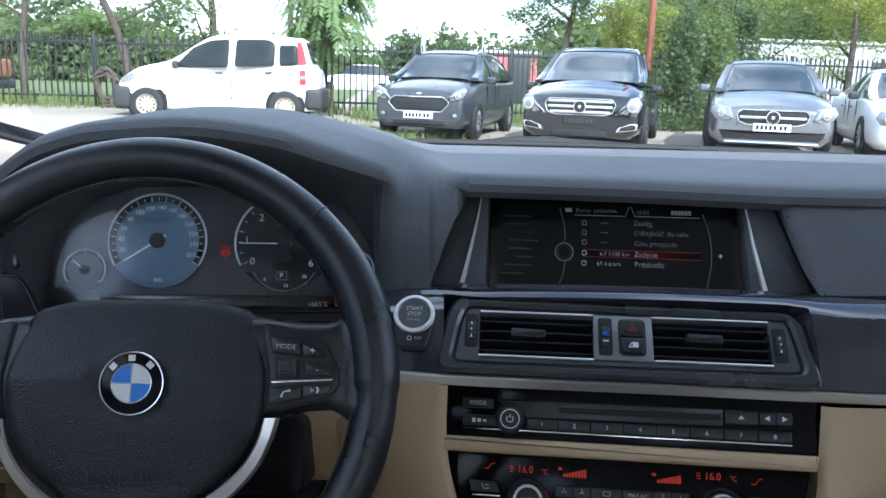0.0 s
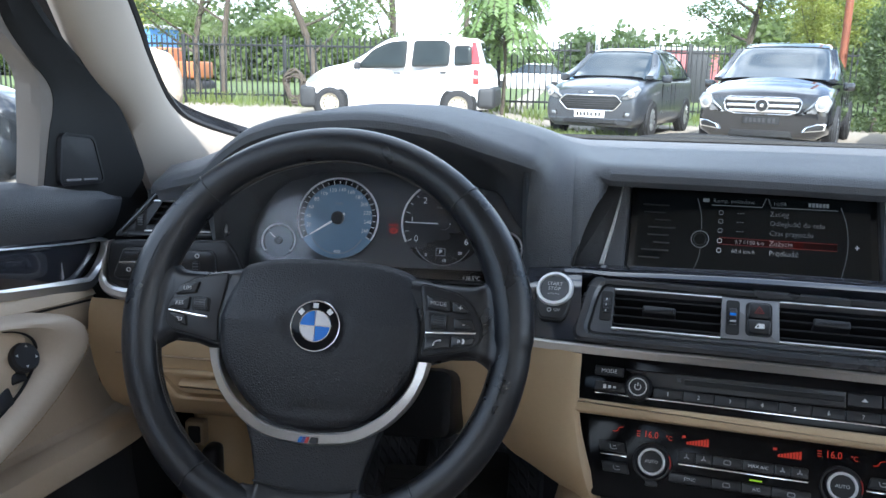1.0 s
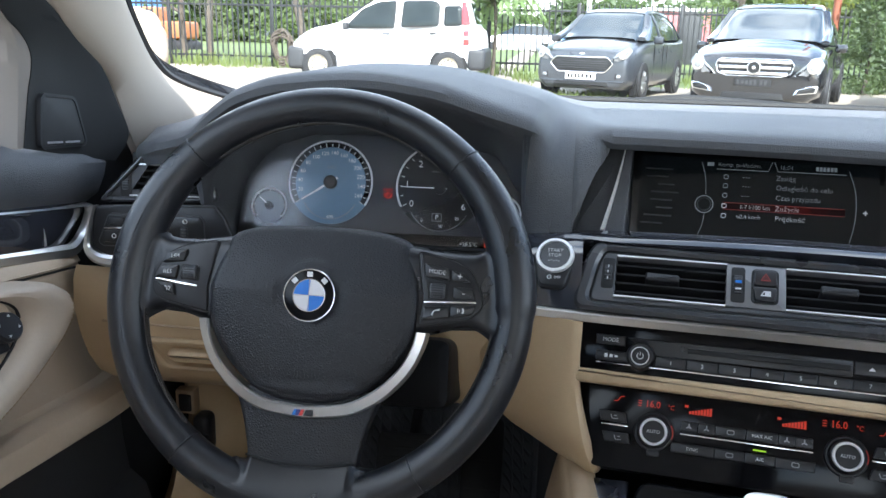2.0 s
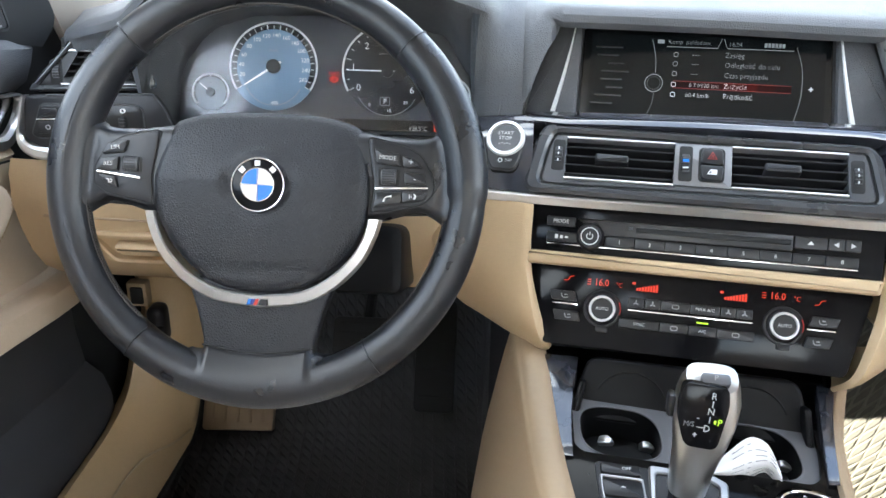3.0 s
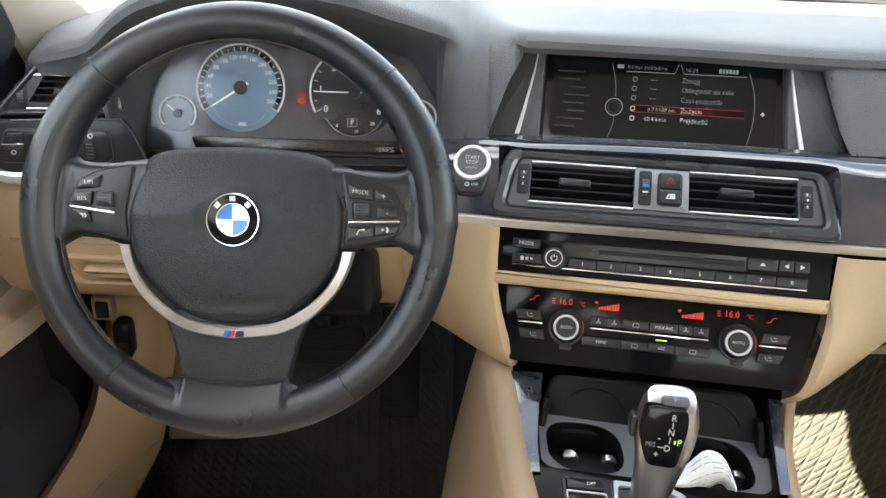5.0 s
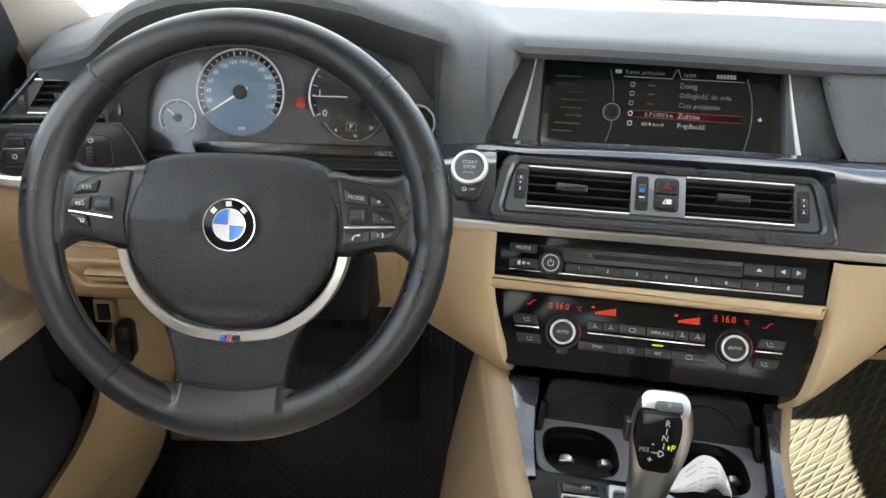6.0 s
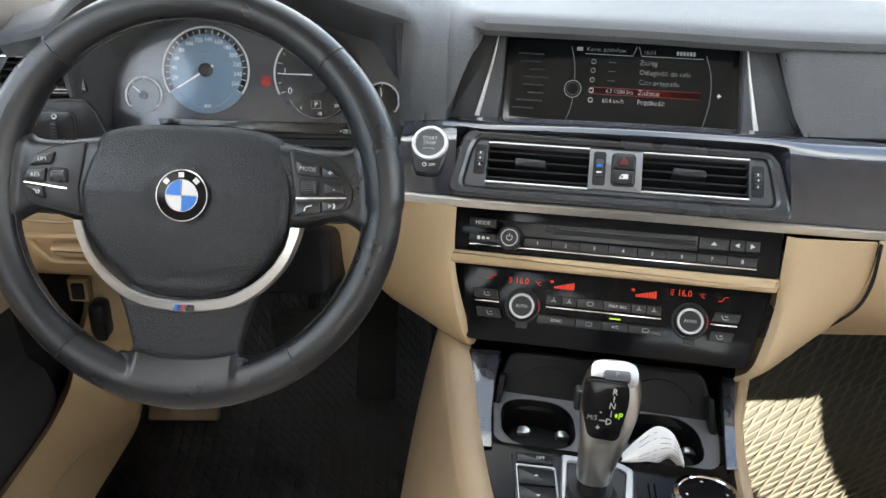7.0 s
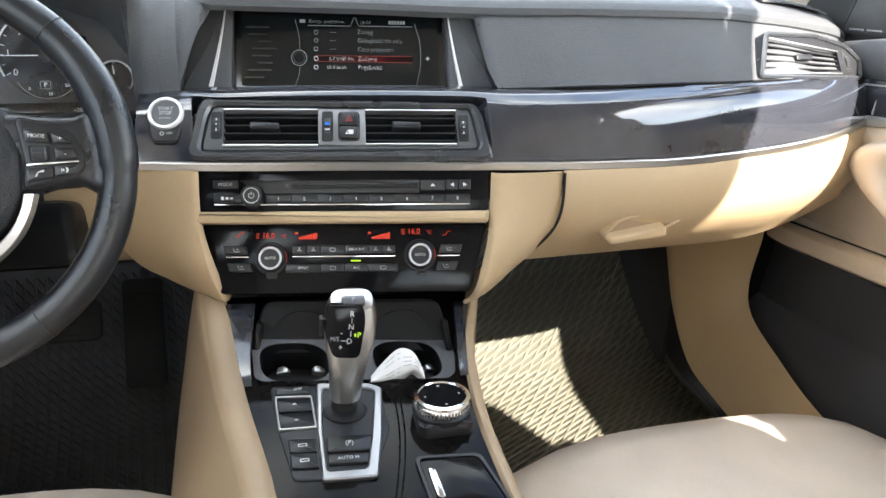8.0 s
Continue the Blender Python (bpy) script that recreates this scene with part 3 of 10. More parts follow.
    part("dark_mark", prism(quad([(0.0012, -0.0985), (0.0090, -0.0985), (0.0090, -0.0935), (0.0030, -0.0935)], 0.0006, 2), -0.0128, -0.0105), PLASTIC, trim)
    # lower spoke
    pts = quad([(0.0640, -0.0770), (0.0540, -0.1020), (0.0460, -0.1330), (0.0500, -0.1500), (-0.0500, -0.1500), (-0.0460, -0.1330), (-0.0540, -0.1020), (-0.0640, -0.0770)], 0.010, 4)
    low = part("lower_spoke", prism(pts, -0.0045, 0.012, 0.004, 3), PAD, w)
    part("spoke_seam", tube(smooth_path([(-0.046, -0.0075, -0.1335), (-0.02, -0.0085, -0.1375), (0.0, -0.0088, -0.1385), (0.02, -0.0085, -0.1375), (0.046, -0.0075, -0.1335)], 5), 0.0008, 6), MATT, low)
    # leather web that joins the spoke to the rim
    rows = []
    for i in range(61):
        x = -0.060 + 0.120 * i / 60
        ax = abs(x)
        t = max(0.0, (ax - 0.0420) / 0.0165)
        ease = min(1.0, t) ** 0.6
        edge_z = -math.sqrt((R - rim_radius(-math.pi / 2)) ** 2 - ax * ax)
        zt = -0.1330 - 0.0055 * (1 - (ax / 0.042) ** 2) if t <= 0 else lerp(-0.1330, edge_z, ease)
        y0 = lerp(-0.0060, 0.0, ease)
        r = rim_radius(math.atan2(-1, x / 0.16))
        row = [Vector((x, 0.010, zt)), Vector((x, y0 + 0.002, zt + 0.0002))]
        for v in [k / 10 for k in range(11)]:
            row.append(Vector((x, lerp(y0, -1.06 * r - 0.0005, math.sin(v * math.pi / 2)), lerp(zt - 0.001, -math.sqrt(R * R - x * x), v))))
        rows.append(row)
    part("rim_bridge", sheet(rows, 0), LEATHER, w, sharp=1.3)
    # hub behind the pad
    part("hub", prism(quad([(s * x, z) for s, x, z in ((1, 0.07, 0.045), (-1, 0.07, 0.045), (-1, 0.05, -0.095), (1, 0.05, -0.095))], 0.03, 6), 0.005, 0.075, 0.01), MATT, w)
    return w


NAVY = material("navy_print", (0.03, 0.05, 0.22), 0.4)
steering_wheel()

# ---- dashboard ----
LIP = [(-0.82, 0.60, 0.940), (-0.70, 0.42, 0.962), (-0.66, 0.31, 0.970), (-0.635, 0.240, 0.976), (-0.60, 0.212, 0.988), (-0.56, 0.205, 1.000), (-0.53, 0.200, 1.025), (-0.50, 0.197, 1.044), (-0.45, 0.192, 1.058), (-0.37, 0.190, 1.064), (-0.30, 0.195, 1.056), (-0.25, 0.210, 1.040), (-0.21, 0.230, 1.026), (-0.17, 0.250, 1.012), (-0.13, 0.265, 1.009), (-0.09, 0.270, 1.008), (0.05, 0.262, 1.007), (0.20, 0.240, 1.006), (0.35, 0.225, 1.008), (0.50, 0.222, 1.007), (0.62, 0.225, 0.999), (0.72, 0.238, 0.985), (0.84, 0.30, 0.955)]
HUMP = [(-0.62, 0.0), (-0.56, 0.012), (-0.50, 0.037), (-0.45, 0.050), (-0.39, 0.056), (-0.33, 0.055), (-0.28, 0.048), (-0.233, 0.037), (-0.19, 0.024), (-0.15, 0.006), (-0.12, 0.0)]
FOOT = [(-0.82, 0.60, 0.925), (-0.70, 0.42, 0.945), (-0.66, 0.31, 0.950), (-0.635, 0.240, 0.956), (-0.60, 0.218, 0.966), (-0.562, 0.225, 0.960), (-0.552, 0.230, 0.885), (-0.545, 0.315, 0.930), (-0.50, 0.325, 0.980), (-0.45, 0.330, 0.993), (-0.37, 0.330, 0.995), (-0.30, 0.330, 0.993), (-0.24, 0.325, 0.978), (-0.205, 0.315, 0.935), (-0.197, 0.250, 0.893), (-0.185, 0.240, 0.903), (-0.1495, 0.234, 0.908), (-0.145, 0.235, 0.927), (-0.141, 0.240, 0.941), (-0.136, 0.245, 0.954), (-0.131, 0.251, 0.966), (-0.126, 0.257, 0.977), (-0.119, 0.277, 0.986), (-0.112, 0.312, 0.998), (0.205, 0.258, 0.998), (0.215, 0.176, 0.918), (0.35, 0.150, 0.926), (0.50, 0.148, 0.929), (0.60, 0.165, 0.927), (0.70, 0.200, 0.926), (0.84, 0.27, 0.92)]


def dash_column(x):
    ly, lz = pchip(x, LIP)
    fy, fz = table(x, FOOT)
    h = pchip(x, HUMP)[0]
    rows = []
    for y in (0.86, 0.76, 0.66, 0.56, 0.46, 0.40, 0.34, 0.30):
        base = 1.012 - 0.030 * max(0.0, (y - 0.60) / 0.26) ** 1.5 - (0.055 * max(0.0, (x - 0.63) / 0.2) ** 2 if x > 0 else 0.030 * max(0.0, (-x - 0.47) / 0.2) ** 2)
        rise = h * (1.0 if y < 0.40 else max(0.0, 1 - ((y - 0.40) / 0.42) ** 1.6))
        if y > ly + 0.035:
            rows.append((x, y, base + rise))
        else:
            rows.append((x, ly + 0.034 + 0.004 * (y - 0.30), lerp(lz + 0.0045, base + rise, 0.3)))
    rows += [(x, ly + 0.018, lz + 0.004), (x, ly + 0.007, lz + 0.0015), (x, ly + 0.001, lz - 0.003), (x, ly + 0.0005, lz - 0.007), (x, ly + 0.004, lz - 0.011)]
    a, b = Vector((x, ly + 0.004, lz - 0.011)), Vector((x, fy, fz))
    rows += [tuple(a.lerp(b, t)) for t in (0.25, 0.5, 0.75, 1.0)]
    # beside the display the lip runs out into a rounded flank
    soft = min(1.0, max(0.0, (x + 0.199) / 0.030)) * min(1.0, max(0.0, (-0.108 - x) / 0.040))
    if soft > 0:
        soft = soft * soft * (3 - 2 * soft)
        p0, p1, p2 = Vector(rows[5]), Vector((x, ly - 0.008, lz + 0.008)), Vector((x, fy, fz))
        for i in range(6, len(rows)):
            k = (i - 5) / (len(rows) - 6)
            q = p0.lerp(p1, k).lerp(p1.lerp(p2, k), k)
            rows[i] = tuple(Vector(rows[i]).lerp(q, soft))
    return rows


SPEAKER = material("speaker_cloth_cover", (0.030, 0.031, 0.033), 0.7, grain=0.9, scale=1400, vary=0.1)


def dashboard():
    d = thing("dashboard", I4, "soft black grained dashboard with a hooded instrument binnacle", "dashboard")
    xs = sorted(set([round(-0.78 + 0.01 * i, 4) for i in range(158)] + [-0.565, -0.558, -0.5525, -0.546, -0.541, -0.209, -0.204, -0.198, -0.194, -0.188, -0.1495, -0.147, -0.145, -0.143, -0.141, -0.1385, -0.136, -0.1335, -0.131, -0.1285, -0.126, -0.1225, -0.119, -0.1155, -0.112, 0.203, 0.207, 0.212, 0.217]))
    part("upper_skin", sheet([dash_column(x) for x in xs], -0.004), DASH, d, sharp=0.75)
    # dark seam beside the display and the facet of the passenger pad
    for pts in ([(-0.119, 0.277, 0.986), (-0.131, 0.251, 0.966), (-0.141, 0.240, 0.941), (-0.149, 0.233, 0.910)], [(0.207, 0.236, 0.986), (0.214, 0.205, 0.950), (0.222, 0.174, 0.9195)]):
        part("seam", tube(smooth_path([(x, y - 0.001, z) for x, y, z in pts], 5), 0.0015, 6), MATT, d)
    # speaker cover on top, with its frame
    rows = [(-0.036, 0.598), (0.149, 0.600), (0.133, 0.512), (0.104, 0.442), (0.040, 0.426), (-0.018, 0.430)]
    part("speaker_cover", prism(quad(rows, 0.03, 5), -1.0140, -1.004, 0.002, m=pose(0, 0, 0, -90)), SPEAKER, d)
    rim = quad(rows, 0.03, 5)
    part("speaker_rim", tube([(x, y, 1.0135) for x, y in rim], 0.0018, 6, closed=True), GREY, d)
    # lower structure behind the trims
    part("core", box(0.02, 0.56, 0.83, 1.46, 0.36, 0.28, 0.02), MATT, d)
    return d


dashboard()

# glossy dark trim across the dash: from the start button to the passenger door
TRIM_TOP = [(-0.196, 0.240, 0.902), (-0.12, 0.228, 0.910), (0.038, 0.202, 0.917), (0.24, 0.170, 0.920), (0.35, 0.150, 0.924), (0.50, 0.147, 0.927), (0.60, 0.163, 0.926), (0.70, 0.195, 0.925), (0.785, 0.235, 0.922)]
TRIM_LOW = [(-0.205, 0.182, 0.843), (-0.12, 0.164, 0.844), (0.038, 0.138, 0.847), (0.24, 0.106, 0.850), (0.35, 0.100, 0.850), (0.45, 0.100, 0.851), (0.58, 0.113, 0.857), (0.68, 0.138, 0.863), (0.785, 0.190, 0.868)]


# along the trim: depth of the ledge on top, swell of the face below it
LEDGE = [(-0.21, 0.010, 0.012), (-0.15, 0.012, 0.012), (-0.10, 0.021, 0.006), (0.17, 0.021, 0.006), (0.22, 0.030, 0.008), (0.28, 0.030, 0.010), (0.42, 0.016, 0.017), (0.56, 0.006, 0.022), (0.80, 0.004, 0.022)]


def along(rows, n):
    return smooth_path(rows, n)


def dash_trim():
    t = thing("dash_trim", I4, "glossy dark lacquered wood trim across the dashboard", "trim panel")
    a, b = along(TRIM_TOP, 12), along(TRIM_LOW, 12)
    rows = []
    for p, q in zip(a, b):
        # a ledge on top, deepest over the vents and running out towards the passenger door
        ledge = pchip(p.x, LEDGE)[0]
        swell_by = pchip(p.x, LEDGE)[1]
        pocket = -0.132 < p.x < 0.186
        crest = p + Vector((0, -ledge, -0.28 * ledge))
        row = [p + Vector((0, 0.012, 0.0)), p, p.lerp(crest, 0.3) + Vector((0, 0, 0.0026)), p.lerp(crest, 0.7) + Vector((0, 0, 0.0026)), p.lerp(crest, 0.92) + Vector((0, 0, 0.0010))]
        for k in (0.02, 0.06, 0.12, 0.20, 0.30, 0.42, 0.54, 0.66, 0.78, 0.88, 0.95, 1.0):
            deep = Vector((0, 0.03, -0.03)) if pocket and 0.01 < k < 0.90 else Vector((0, 0, 0))
            row.append(crest.lerp(q, k) + Vector((0, -0.5, 0.5)) * swell_by * math.sin(math.pi * k ** 0.66) + deep)
        rows.append(row + [q + Vector((0, 0.012, -0.002))])
    part("panel", loft(rows, closed=False), PIANO, t)
    c = along([(x, y - 0.001, z - 0.0008) for x, y, z in TRIM_LOW], 6)
    rows = [[p + Vector((0, 0.010, 0.001)), p + Vector((0, -0.0015, 0)), p + Vector((0, -0.0030, -0.0015)), p + Vector((0, -0.0018, -0.0095)), p + Vector((0, 0.001, -0.0105)), p + Vector((0, 0.010, -0.0105))] for p in c]
    part("silver_strip", loft(rows), ALU, t, "brushed aluminium strip")
    part("end_cap", tube(smooth_path([(0.786, 0.236, 0.924), (0.790, 0.212, 0.895), (0.786, 0.190, 0.858)], 6), 0.004, 8), SATIN, t)
    return t


dash_trim()


# ---- centre display ----
def display():
    s = thing("centre_display", panel(0.042, 0.2635, 0.945, 31, -10, -1.0) @ at(0.0028, 0, 0.0048) @ Matrix.Diagonal((0.973, 1, 1.028, 1)), "wide dark colour display with lit trip computer menu", "display")
    housing = part("housing", prism(quad([(-0.186, 0.058), (0.166, 0.058), (0.205, -0.058), (-0.215, -0.058)], 0.006), 0.004, 0.05, 0.002), DASH, s)
    for side in (-1, 1):
        # raised cheek with a silver blade on its edge
        x = (lambda v: v) if side > 0 else (lambda v: -v - 0.008)
        pts = [(0.128, 0.056), (0.1565, 0.056), (0.196, -0.056), (0.132, -0.056)] if side > 0 else [(-0.138, -0.056), (-0.199, -0.056), (-0.1765, 0.056), (-0.1390, 0.056)]
        part("cheek", prism(quad(pts, 0.004), -0.006, 0.03, 0.003), DASH, s)
        row = [[Vector((x(lerp(0.1385 if side < 0 else 0.1305, 0.1520 if side < 0 else 0.1440, t ** 1.3) + w * (0.2 + 0.8 * t) * 0.0062), y, lerp(0.045, -0.050, t))) for w, y in ((0, -0.004), (0.15, -0.0095), (0.85, -0.0095), (1, -0.004))] for t in [i / 12 for i in range(13)]]
        part("silver_blade", loft(row), BLADE, s, "slim silver blade")
    part("screen", prism(quad([(-0.1375, 0.0465), (0.1245, 0.0455), (0.1285, -0.0500), (-0.1345, -0.0500)], 0.003), 0.0, 0.01, 0.001), SCREEN, s, "black glass screen")
    y = -0.0006
    scr = part("picture", prism(quad([(-0.128, 0.041), (0.118, 0.041), (0.120, -0.046), (-0.127, -0.046)], 0.002), -0.0004, 0.0002), SCREEN_ON, s)
    T = [("Komp. pokładow.", -0.0447, 0.0343, 0.0068, GREY_LIT), ("16:04", 0.0192, 0.0336, 0.0068, GREY_LIT), ("Zasięg", 0.0162, 0.0216, 0.0080, TEXT_LIT), ("Odległość do celu", 0.0166, 0.0110, 0.0080, TEXT_LIT), ("Czas przyjazdu", 0.0166, 0.0, 0.0080, TEXT_LIT), ("Zużycie", 0.0168, -0.0117, 0.0080, WHITE_LIT), ("Prędkość", 0.0171, -0.0224, 0.0080, WHITE_LIT), ("6.7 l/100 km", -0.0192, -0.0120, 0.0066, WHITE_LIT), ("60.4 km/h", -0.0222, -0.0226, 0.0066, WHITE_LIT)]
    for text, u, v, size, mat in T:
        words("lettering", text, size, at(u, y, v), mat, scr, squeeze=0.94, thin=0.022)
    for x0, x1, mat in ((-0.036, -0.006, RED_LOW), (-0.006, 0.016, RED_BAR), (0.016, 0.052, RED_MID), (0.052, 0.070, RED_BAR), (0.070, 0.086, RED_LOW)):
        part("menu_bar", box((x0 + x1) / 2, -0.0004, -0.0117, x1 - x0, 0.0004, 0.0068, 0), mat, scr, "red highlight bar")
    for v in (-0.0080, -0.0155):
        part("bar_line", box(0.025, -0.0007, v, 0.122, 0.0003, 0.0005, 0), RED_DIM, scr)
    # ring, divider arcs and small icons
    ring = [(0.0095 * math.cos(q) - 0.0565, y, 0.0095 * math.sin(q) - 0.0113) for q in (2 * math.pi * i / 32 for i in range(32))]
    part("menu_ring", tube(ring, 0.0005, 5, closed=True, up=(0, 1, 0)), GREY_LIT, scr)
    part("menu_ring", tube([((x + 0.0565) * 0.72 - 0.0565, yy, (z + 0.0113) * 0.72 - 0.0113) for x, yy, z in ring], 0.0004, 5, closed=True, up=(0, 1, 0)), DIM_LIT, scr)
    for pts in ([(-0.062, y, 0.036), (-0.057, y, 0.018), (-0.0555, y, 0.0)], [(-0.0555, y, -0.022), (-0.057, y, -0.034), (-0.061, y, -0.045)], [(0.089, y, 0.033), (0.0955, y, 0.010), (0.096, y, -0.018), (0.090, y, -0.046)]):
        part("divider", tube(smooth_path(pts, 6), 0.00028, 4, up=(0, 1, 0)), GREY_LIT, scr)
    part("tab_line", tube([(-0.046, y, 0.0290), (0.008, y, 0.0290), (0.012, y, 0.0395)], 0.0004, 4, up=(0, 1, 0)), GREY_LIT, scr)
    part("tab_line", tube([(0.014, y, 0.0395), (0.018, y, 0.0292), (0.086, y, 0.0292)], 0.0004, 4, up=(0, 1, 0)), GREY_LIT, scr)
    for s1, s2 in (((0.1030, -0.0105), (0.1080, -0.0105)), ((0.1055, -0.0080), (0.1055, -0.0130))):
        part("plus_mark", tube([(s1[0], y, s1[1]), (s2[0], y, s2[1])], 0.0005, 4, up=(0, 1, 0)), WHITE_LIT, scr)
    for i, v in enumerate((0.0207, 0.0106, 0.0, -0.0117, -0.0225)):
        part("icon", frame_plate(rrect(0.0050, 0.0052, 0.0015, 2, -0.0354, v), rrect(0.0038, 0.0038, 0.0008, 2, -0.0354, v), -0.0007, -0.0003), GREY_LIT if i < 3 else WHITE_LIT, scr)
        if i < 3:
            for j in range(3):
                part("dash_mark", box(-0.0170 + 0.0028 * j, y, v, 0.0020, 0.0003, 0.0006, 0), GREY_LIT, scr)
    for j in range(6):
        part("station_bar", box(0.0575 + 0.0036 * j, y, 0.0342, 0.0028, 0.0003, 0.0045, 0), GREY_LIT, scr)
    part("car_icon", box(-0.0525, y, 0.0343, 0.0070, 0.0003, 0.0040, 0), GREY_LIT, scr)
    # faded menu lines that cannot be read
    for i in range(8):
        part("faint_line", box(-0.0980 - 0.004 * math.sin(i * 2.1) + 0.010 * abs(i - 3.5) / 3.5 * -1, y, 0.0260 - 0.0088 * i, 0.030 - 0.006 * (i % 3), 0.0003, 0.0016, 0), DIM_LIT, scr)
    return s


SCREEN_ON = material("display_lit_black", (0.003, 0.0035, 0.004), 0.18, emit=(0.05, 0.07, 0.08), power=0.004)
display()


# ---- centre vents ----
def thumb_wheel(parent, x, z, w=0.0085, h=0.028, mat=PLASTIC, y0=-0.0046):
    """A ribbed wheel standing out of a dark slot whose mouth lies at y0."""
    c = y0 + h * 0.40
    tw = part("thumb_wheel", lathe([(h * 0.5 - 0.0012, -w / 2), (h * 0.5, -w / 2 + 0.001), (h * 0.5, w / 2 - 0.001), (h * 0.5 - 0.0012, w / 2)], 28, m=at(x, c, z) @ pose(0, 0, 0, 0, 0, 90)), mat, parent)
    for i in range(7):
        a = radians(-45 + 15 * i)
        part("ridge", box(x, c - h * 0.5 * math.cos(a), z + h * 0.5 * math.sin(a), w * 0.8, 0.0010, 0.0012, 0.0003, 1), GREY, tw)
    part("slot", prism(rrect(w + 0.0044, h + 0.0040, 0.0028, 3, x, z), y0, y0 + 0.006, 0.0004), MATT, parent)
    return tw


VENT_FRAME = material("satin_vent_frame", (0.040, 0.042, 0.046), 0.26, coat=0.25, grain=0.05, scale=2200, kind="noise")
SLAT = material("black_slat_plastic", (0.014, 0.014, 0.015), 0.6, spec=0.12, grain=0.06, scale=1800, kind="noise")
MID_PLATE = material("silver_grey_plate", (0.17, 0.17, 0.175), 0.42, metal=0.3, grain=0.04, scale=2200, kind="noise")


def centre_vents():
    v = thing("centre_air_vents", panel(0.026, 0.165, 0.875, 42, -9.5, -1.5), "twin centre air vents with dark slats and chrome lines", "air vent")
    outer = quad([(-0.156, 0.0400), (0.155, 0.0335), (0.1635, 0.0210), (0.1755, -0.0400), (-0.1735, -0.0365), (-0.1640, 0.0250)], 0.016, 6)
    inner = quad([(-0.1455, 0.0315), (0.1500, 0.0262), (0.1535, 0.0170), (0.1612, -0.0275), (-0.1585, -0.0275), (-0.1510, 0.0180)], 0.011, 6)
    part("frame", frame_plate(outer, inner, -0.0075, 0.012, lip=0.0032), VENT_FRAME, v, "satin dark grey frame")
    part("frame_groove", frame_plate(inset(inner, -0.0004), inset(inner, 0.0026), -0.0020, 0.012), MATT, v)
    mouth = quad([(-0.1330, 0.0262), (0.1330, 0.0240), (0.1335, 0.0100), (0.1345, -0.0210), (-0.1325, -0.0200), (-0.1330, 0.0100)], 0.0008, 6)
    part("bezel", frame_plate(inset(inner, 0.0024), mouth, -0.0040, 0.020, lip=0.0008), GREY, v, "grey plastic bezel")
    part("duct", box(0.002, 0.034, 0.002, 0.27, 0.004, 0.052, 0), MATT, v)
    for x0, x1, zt0, zt1, tab in ((-0.1328, -0.0262, 0.0258, 0.0248, -0.0868), (0.0282, 0.1335, 0.0242, 0.0232, 0.0752)):
        for i in range(4):
            k = (i + 0.85) / 4.6
            za, zb = lerp(zt0, -0.0195, k), lerp(zt1, -0.0203, k)
            part("slat", prism([(x0, za - 0.0011), (x1, zb - 0.0011), (x1, zb + 0.0011), (x0, za + 0.0011)], -0.0010, 0.022, 0.0007), SLAT, v)
        for a0, a1 in ((zt0, zt1), (-0.0190, -0.0198)):
            part("chrome_line", prism(quad([(x0, a0 - 0.0013), (x1, a1 - 0.0013), (x1, a1 + 0.0008), (x0, a0 + 0.0008)], 0.0005, 2), -0.0062, 0.004, 0.0007), SATIN, v)
        part("vane_tab", prism(quad([(tab - 0.0165, 0.0010), (tab + 0.0165, 0.0002), (tab + 0.0165, 0.0085), (tab - 0.0165, 0.0098)], 0.002, 3), -0.0065, 0.012, 0.0022, 3), PLASTIC, v)
        for i in range(9):
            part("back_vane", box(lerp(x0, x1, (i + 0.5) / 9), 0.026, 0.002, 0.0014, 0.010, 0.044, 0), MATT, v)
    mid = part("middle_plate", prism(quad([(-0.0262, 0.0256), (0.0280, 0.0248), (0.0282, -0.0205), (-0.0260, -0.0195)], 0.0012), -0.0052, 0.02, 0.001), MID_PLATE, v, "silver-grey middle plate")
    part("key_bay", prism(rrect(0.0250, 0.0372, 0.0050, 4, 0.0090, 0.0034), -0.0056, 0.0, 0.0004), MATT, mid)
    hz = part("hazard_button", prism(quad([(-0.0020, 0.0034), (0.0202, 0.0030), (0.0192, 0.0198), (-0.0004, 0.0204)], 0.0034, 4), -0.0088, 0.0, 0.0016, 3), BUTTON, mid)
    part("triangle", frame_plate([(0.0092, 0.0162), (0.0046, 0.0082), (0.0138, 0.0082)], [(0.0092, 0.0150), (0.0056, 0.0088), (0.0128, 0.0088)], -0.0092, -0.0085), RED_DARK, hz)
    part("triangle", frame_plate([(0.0092, 0.0128), (0.0074, 0.0098), (0.0110, 0.0098)], [(0.0092, 0.0122), (0.0079, 0.0101), (0.0105, 0.0101)], -0.0092, -0.0085), RED_DARK, hz)
    lk = part("lock_button", prism(quad([(-0.0020, 0.0022), (0.0202, 0.0018), (0.0190, -0.0134), (-0.0002, -0.0130)], 0.0034, 4), -0.0088, 0.0, 0.0016, 3), BUTTON, mid)
    part("lock_mark", frame_plate([(0.0048, -0.0080), (0.0140, -0.0080), (0.0140, -0.0028), (0.0078, -0.0028)], [(0.0062, -0.0070), (0.0130, -0.0070), (0.0130, -0.0040), (0.0082, -0.0040)], -0.0092, -0.0085), PRINT, lk)
    part("lock_mark", box(0.0108, -0.0090, -0.0055, 0.0040, 0.0004, 0.0030, 0), PRINT, lk)
    wheel_knob = thumb_wheel(mid, -0.0155, 0.0035, 0.0085, 0.034, y0=-0.0057)
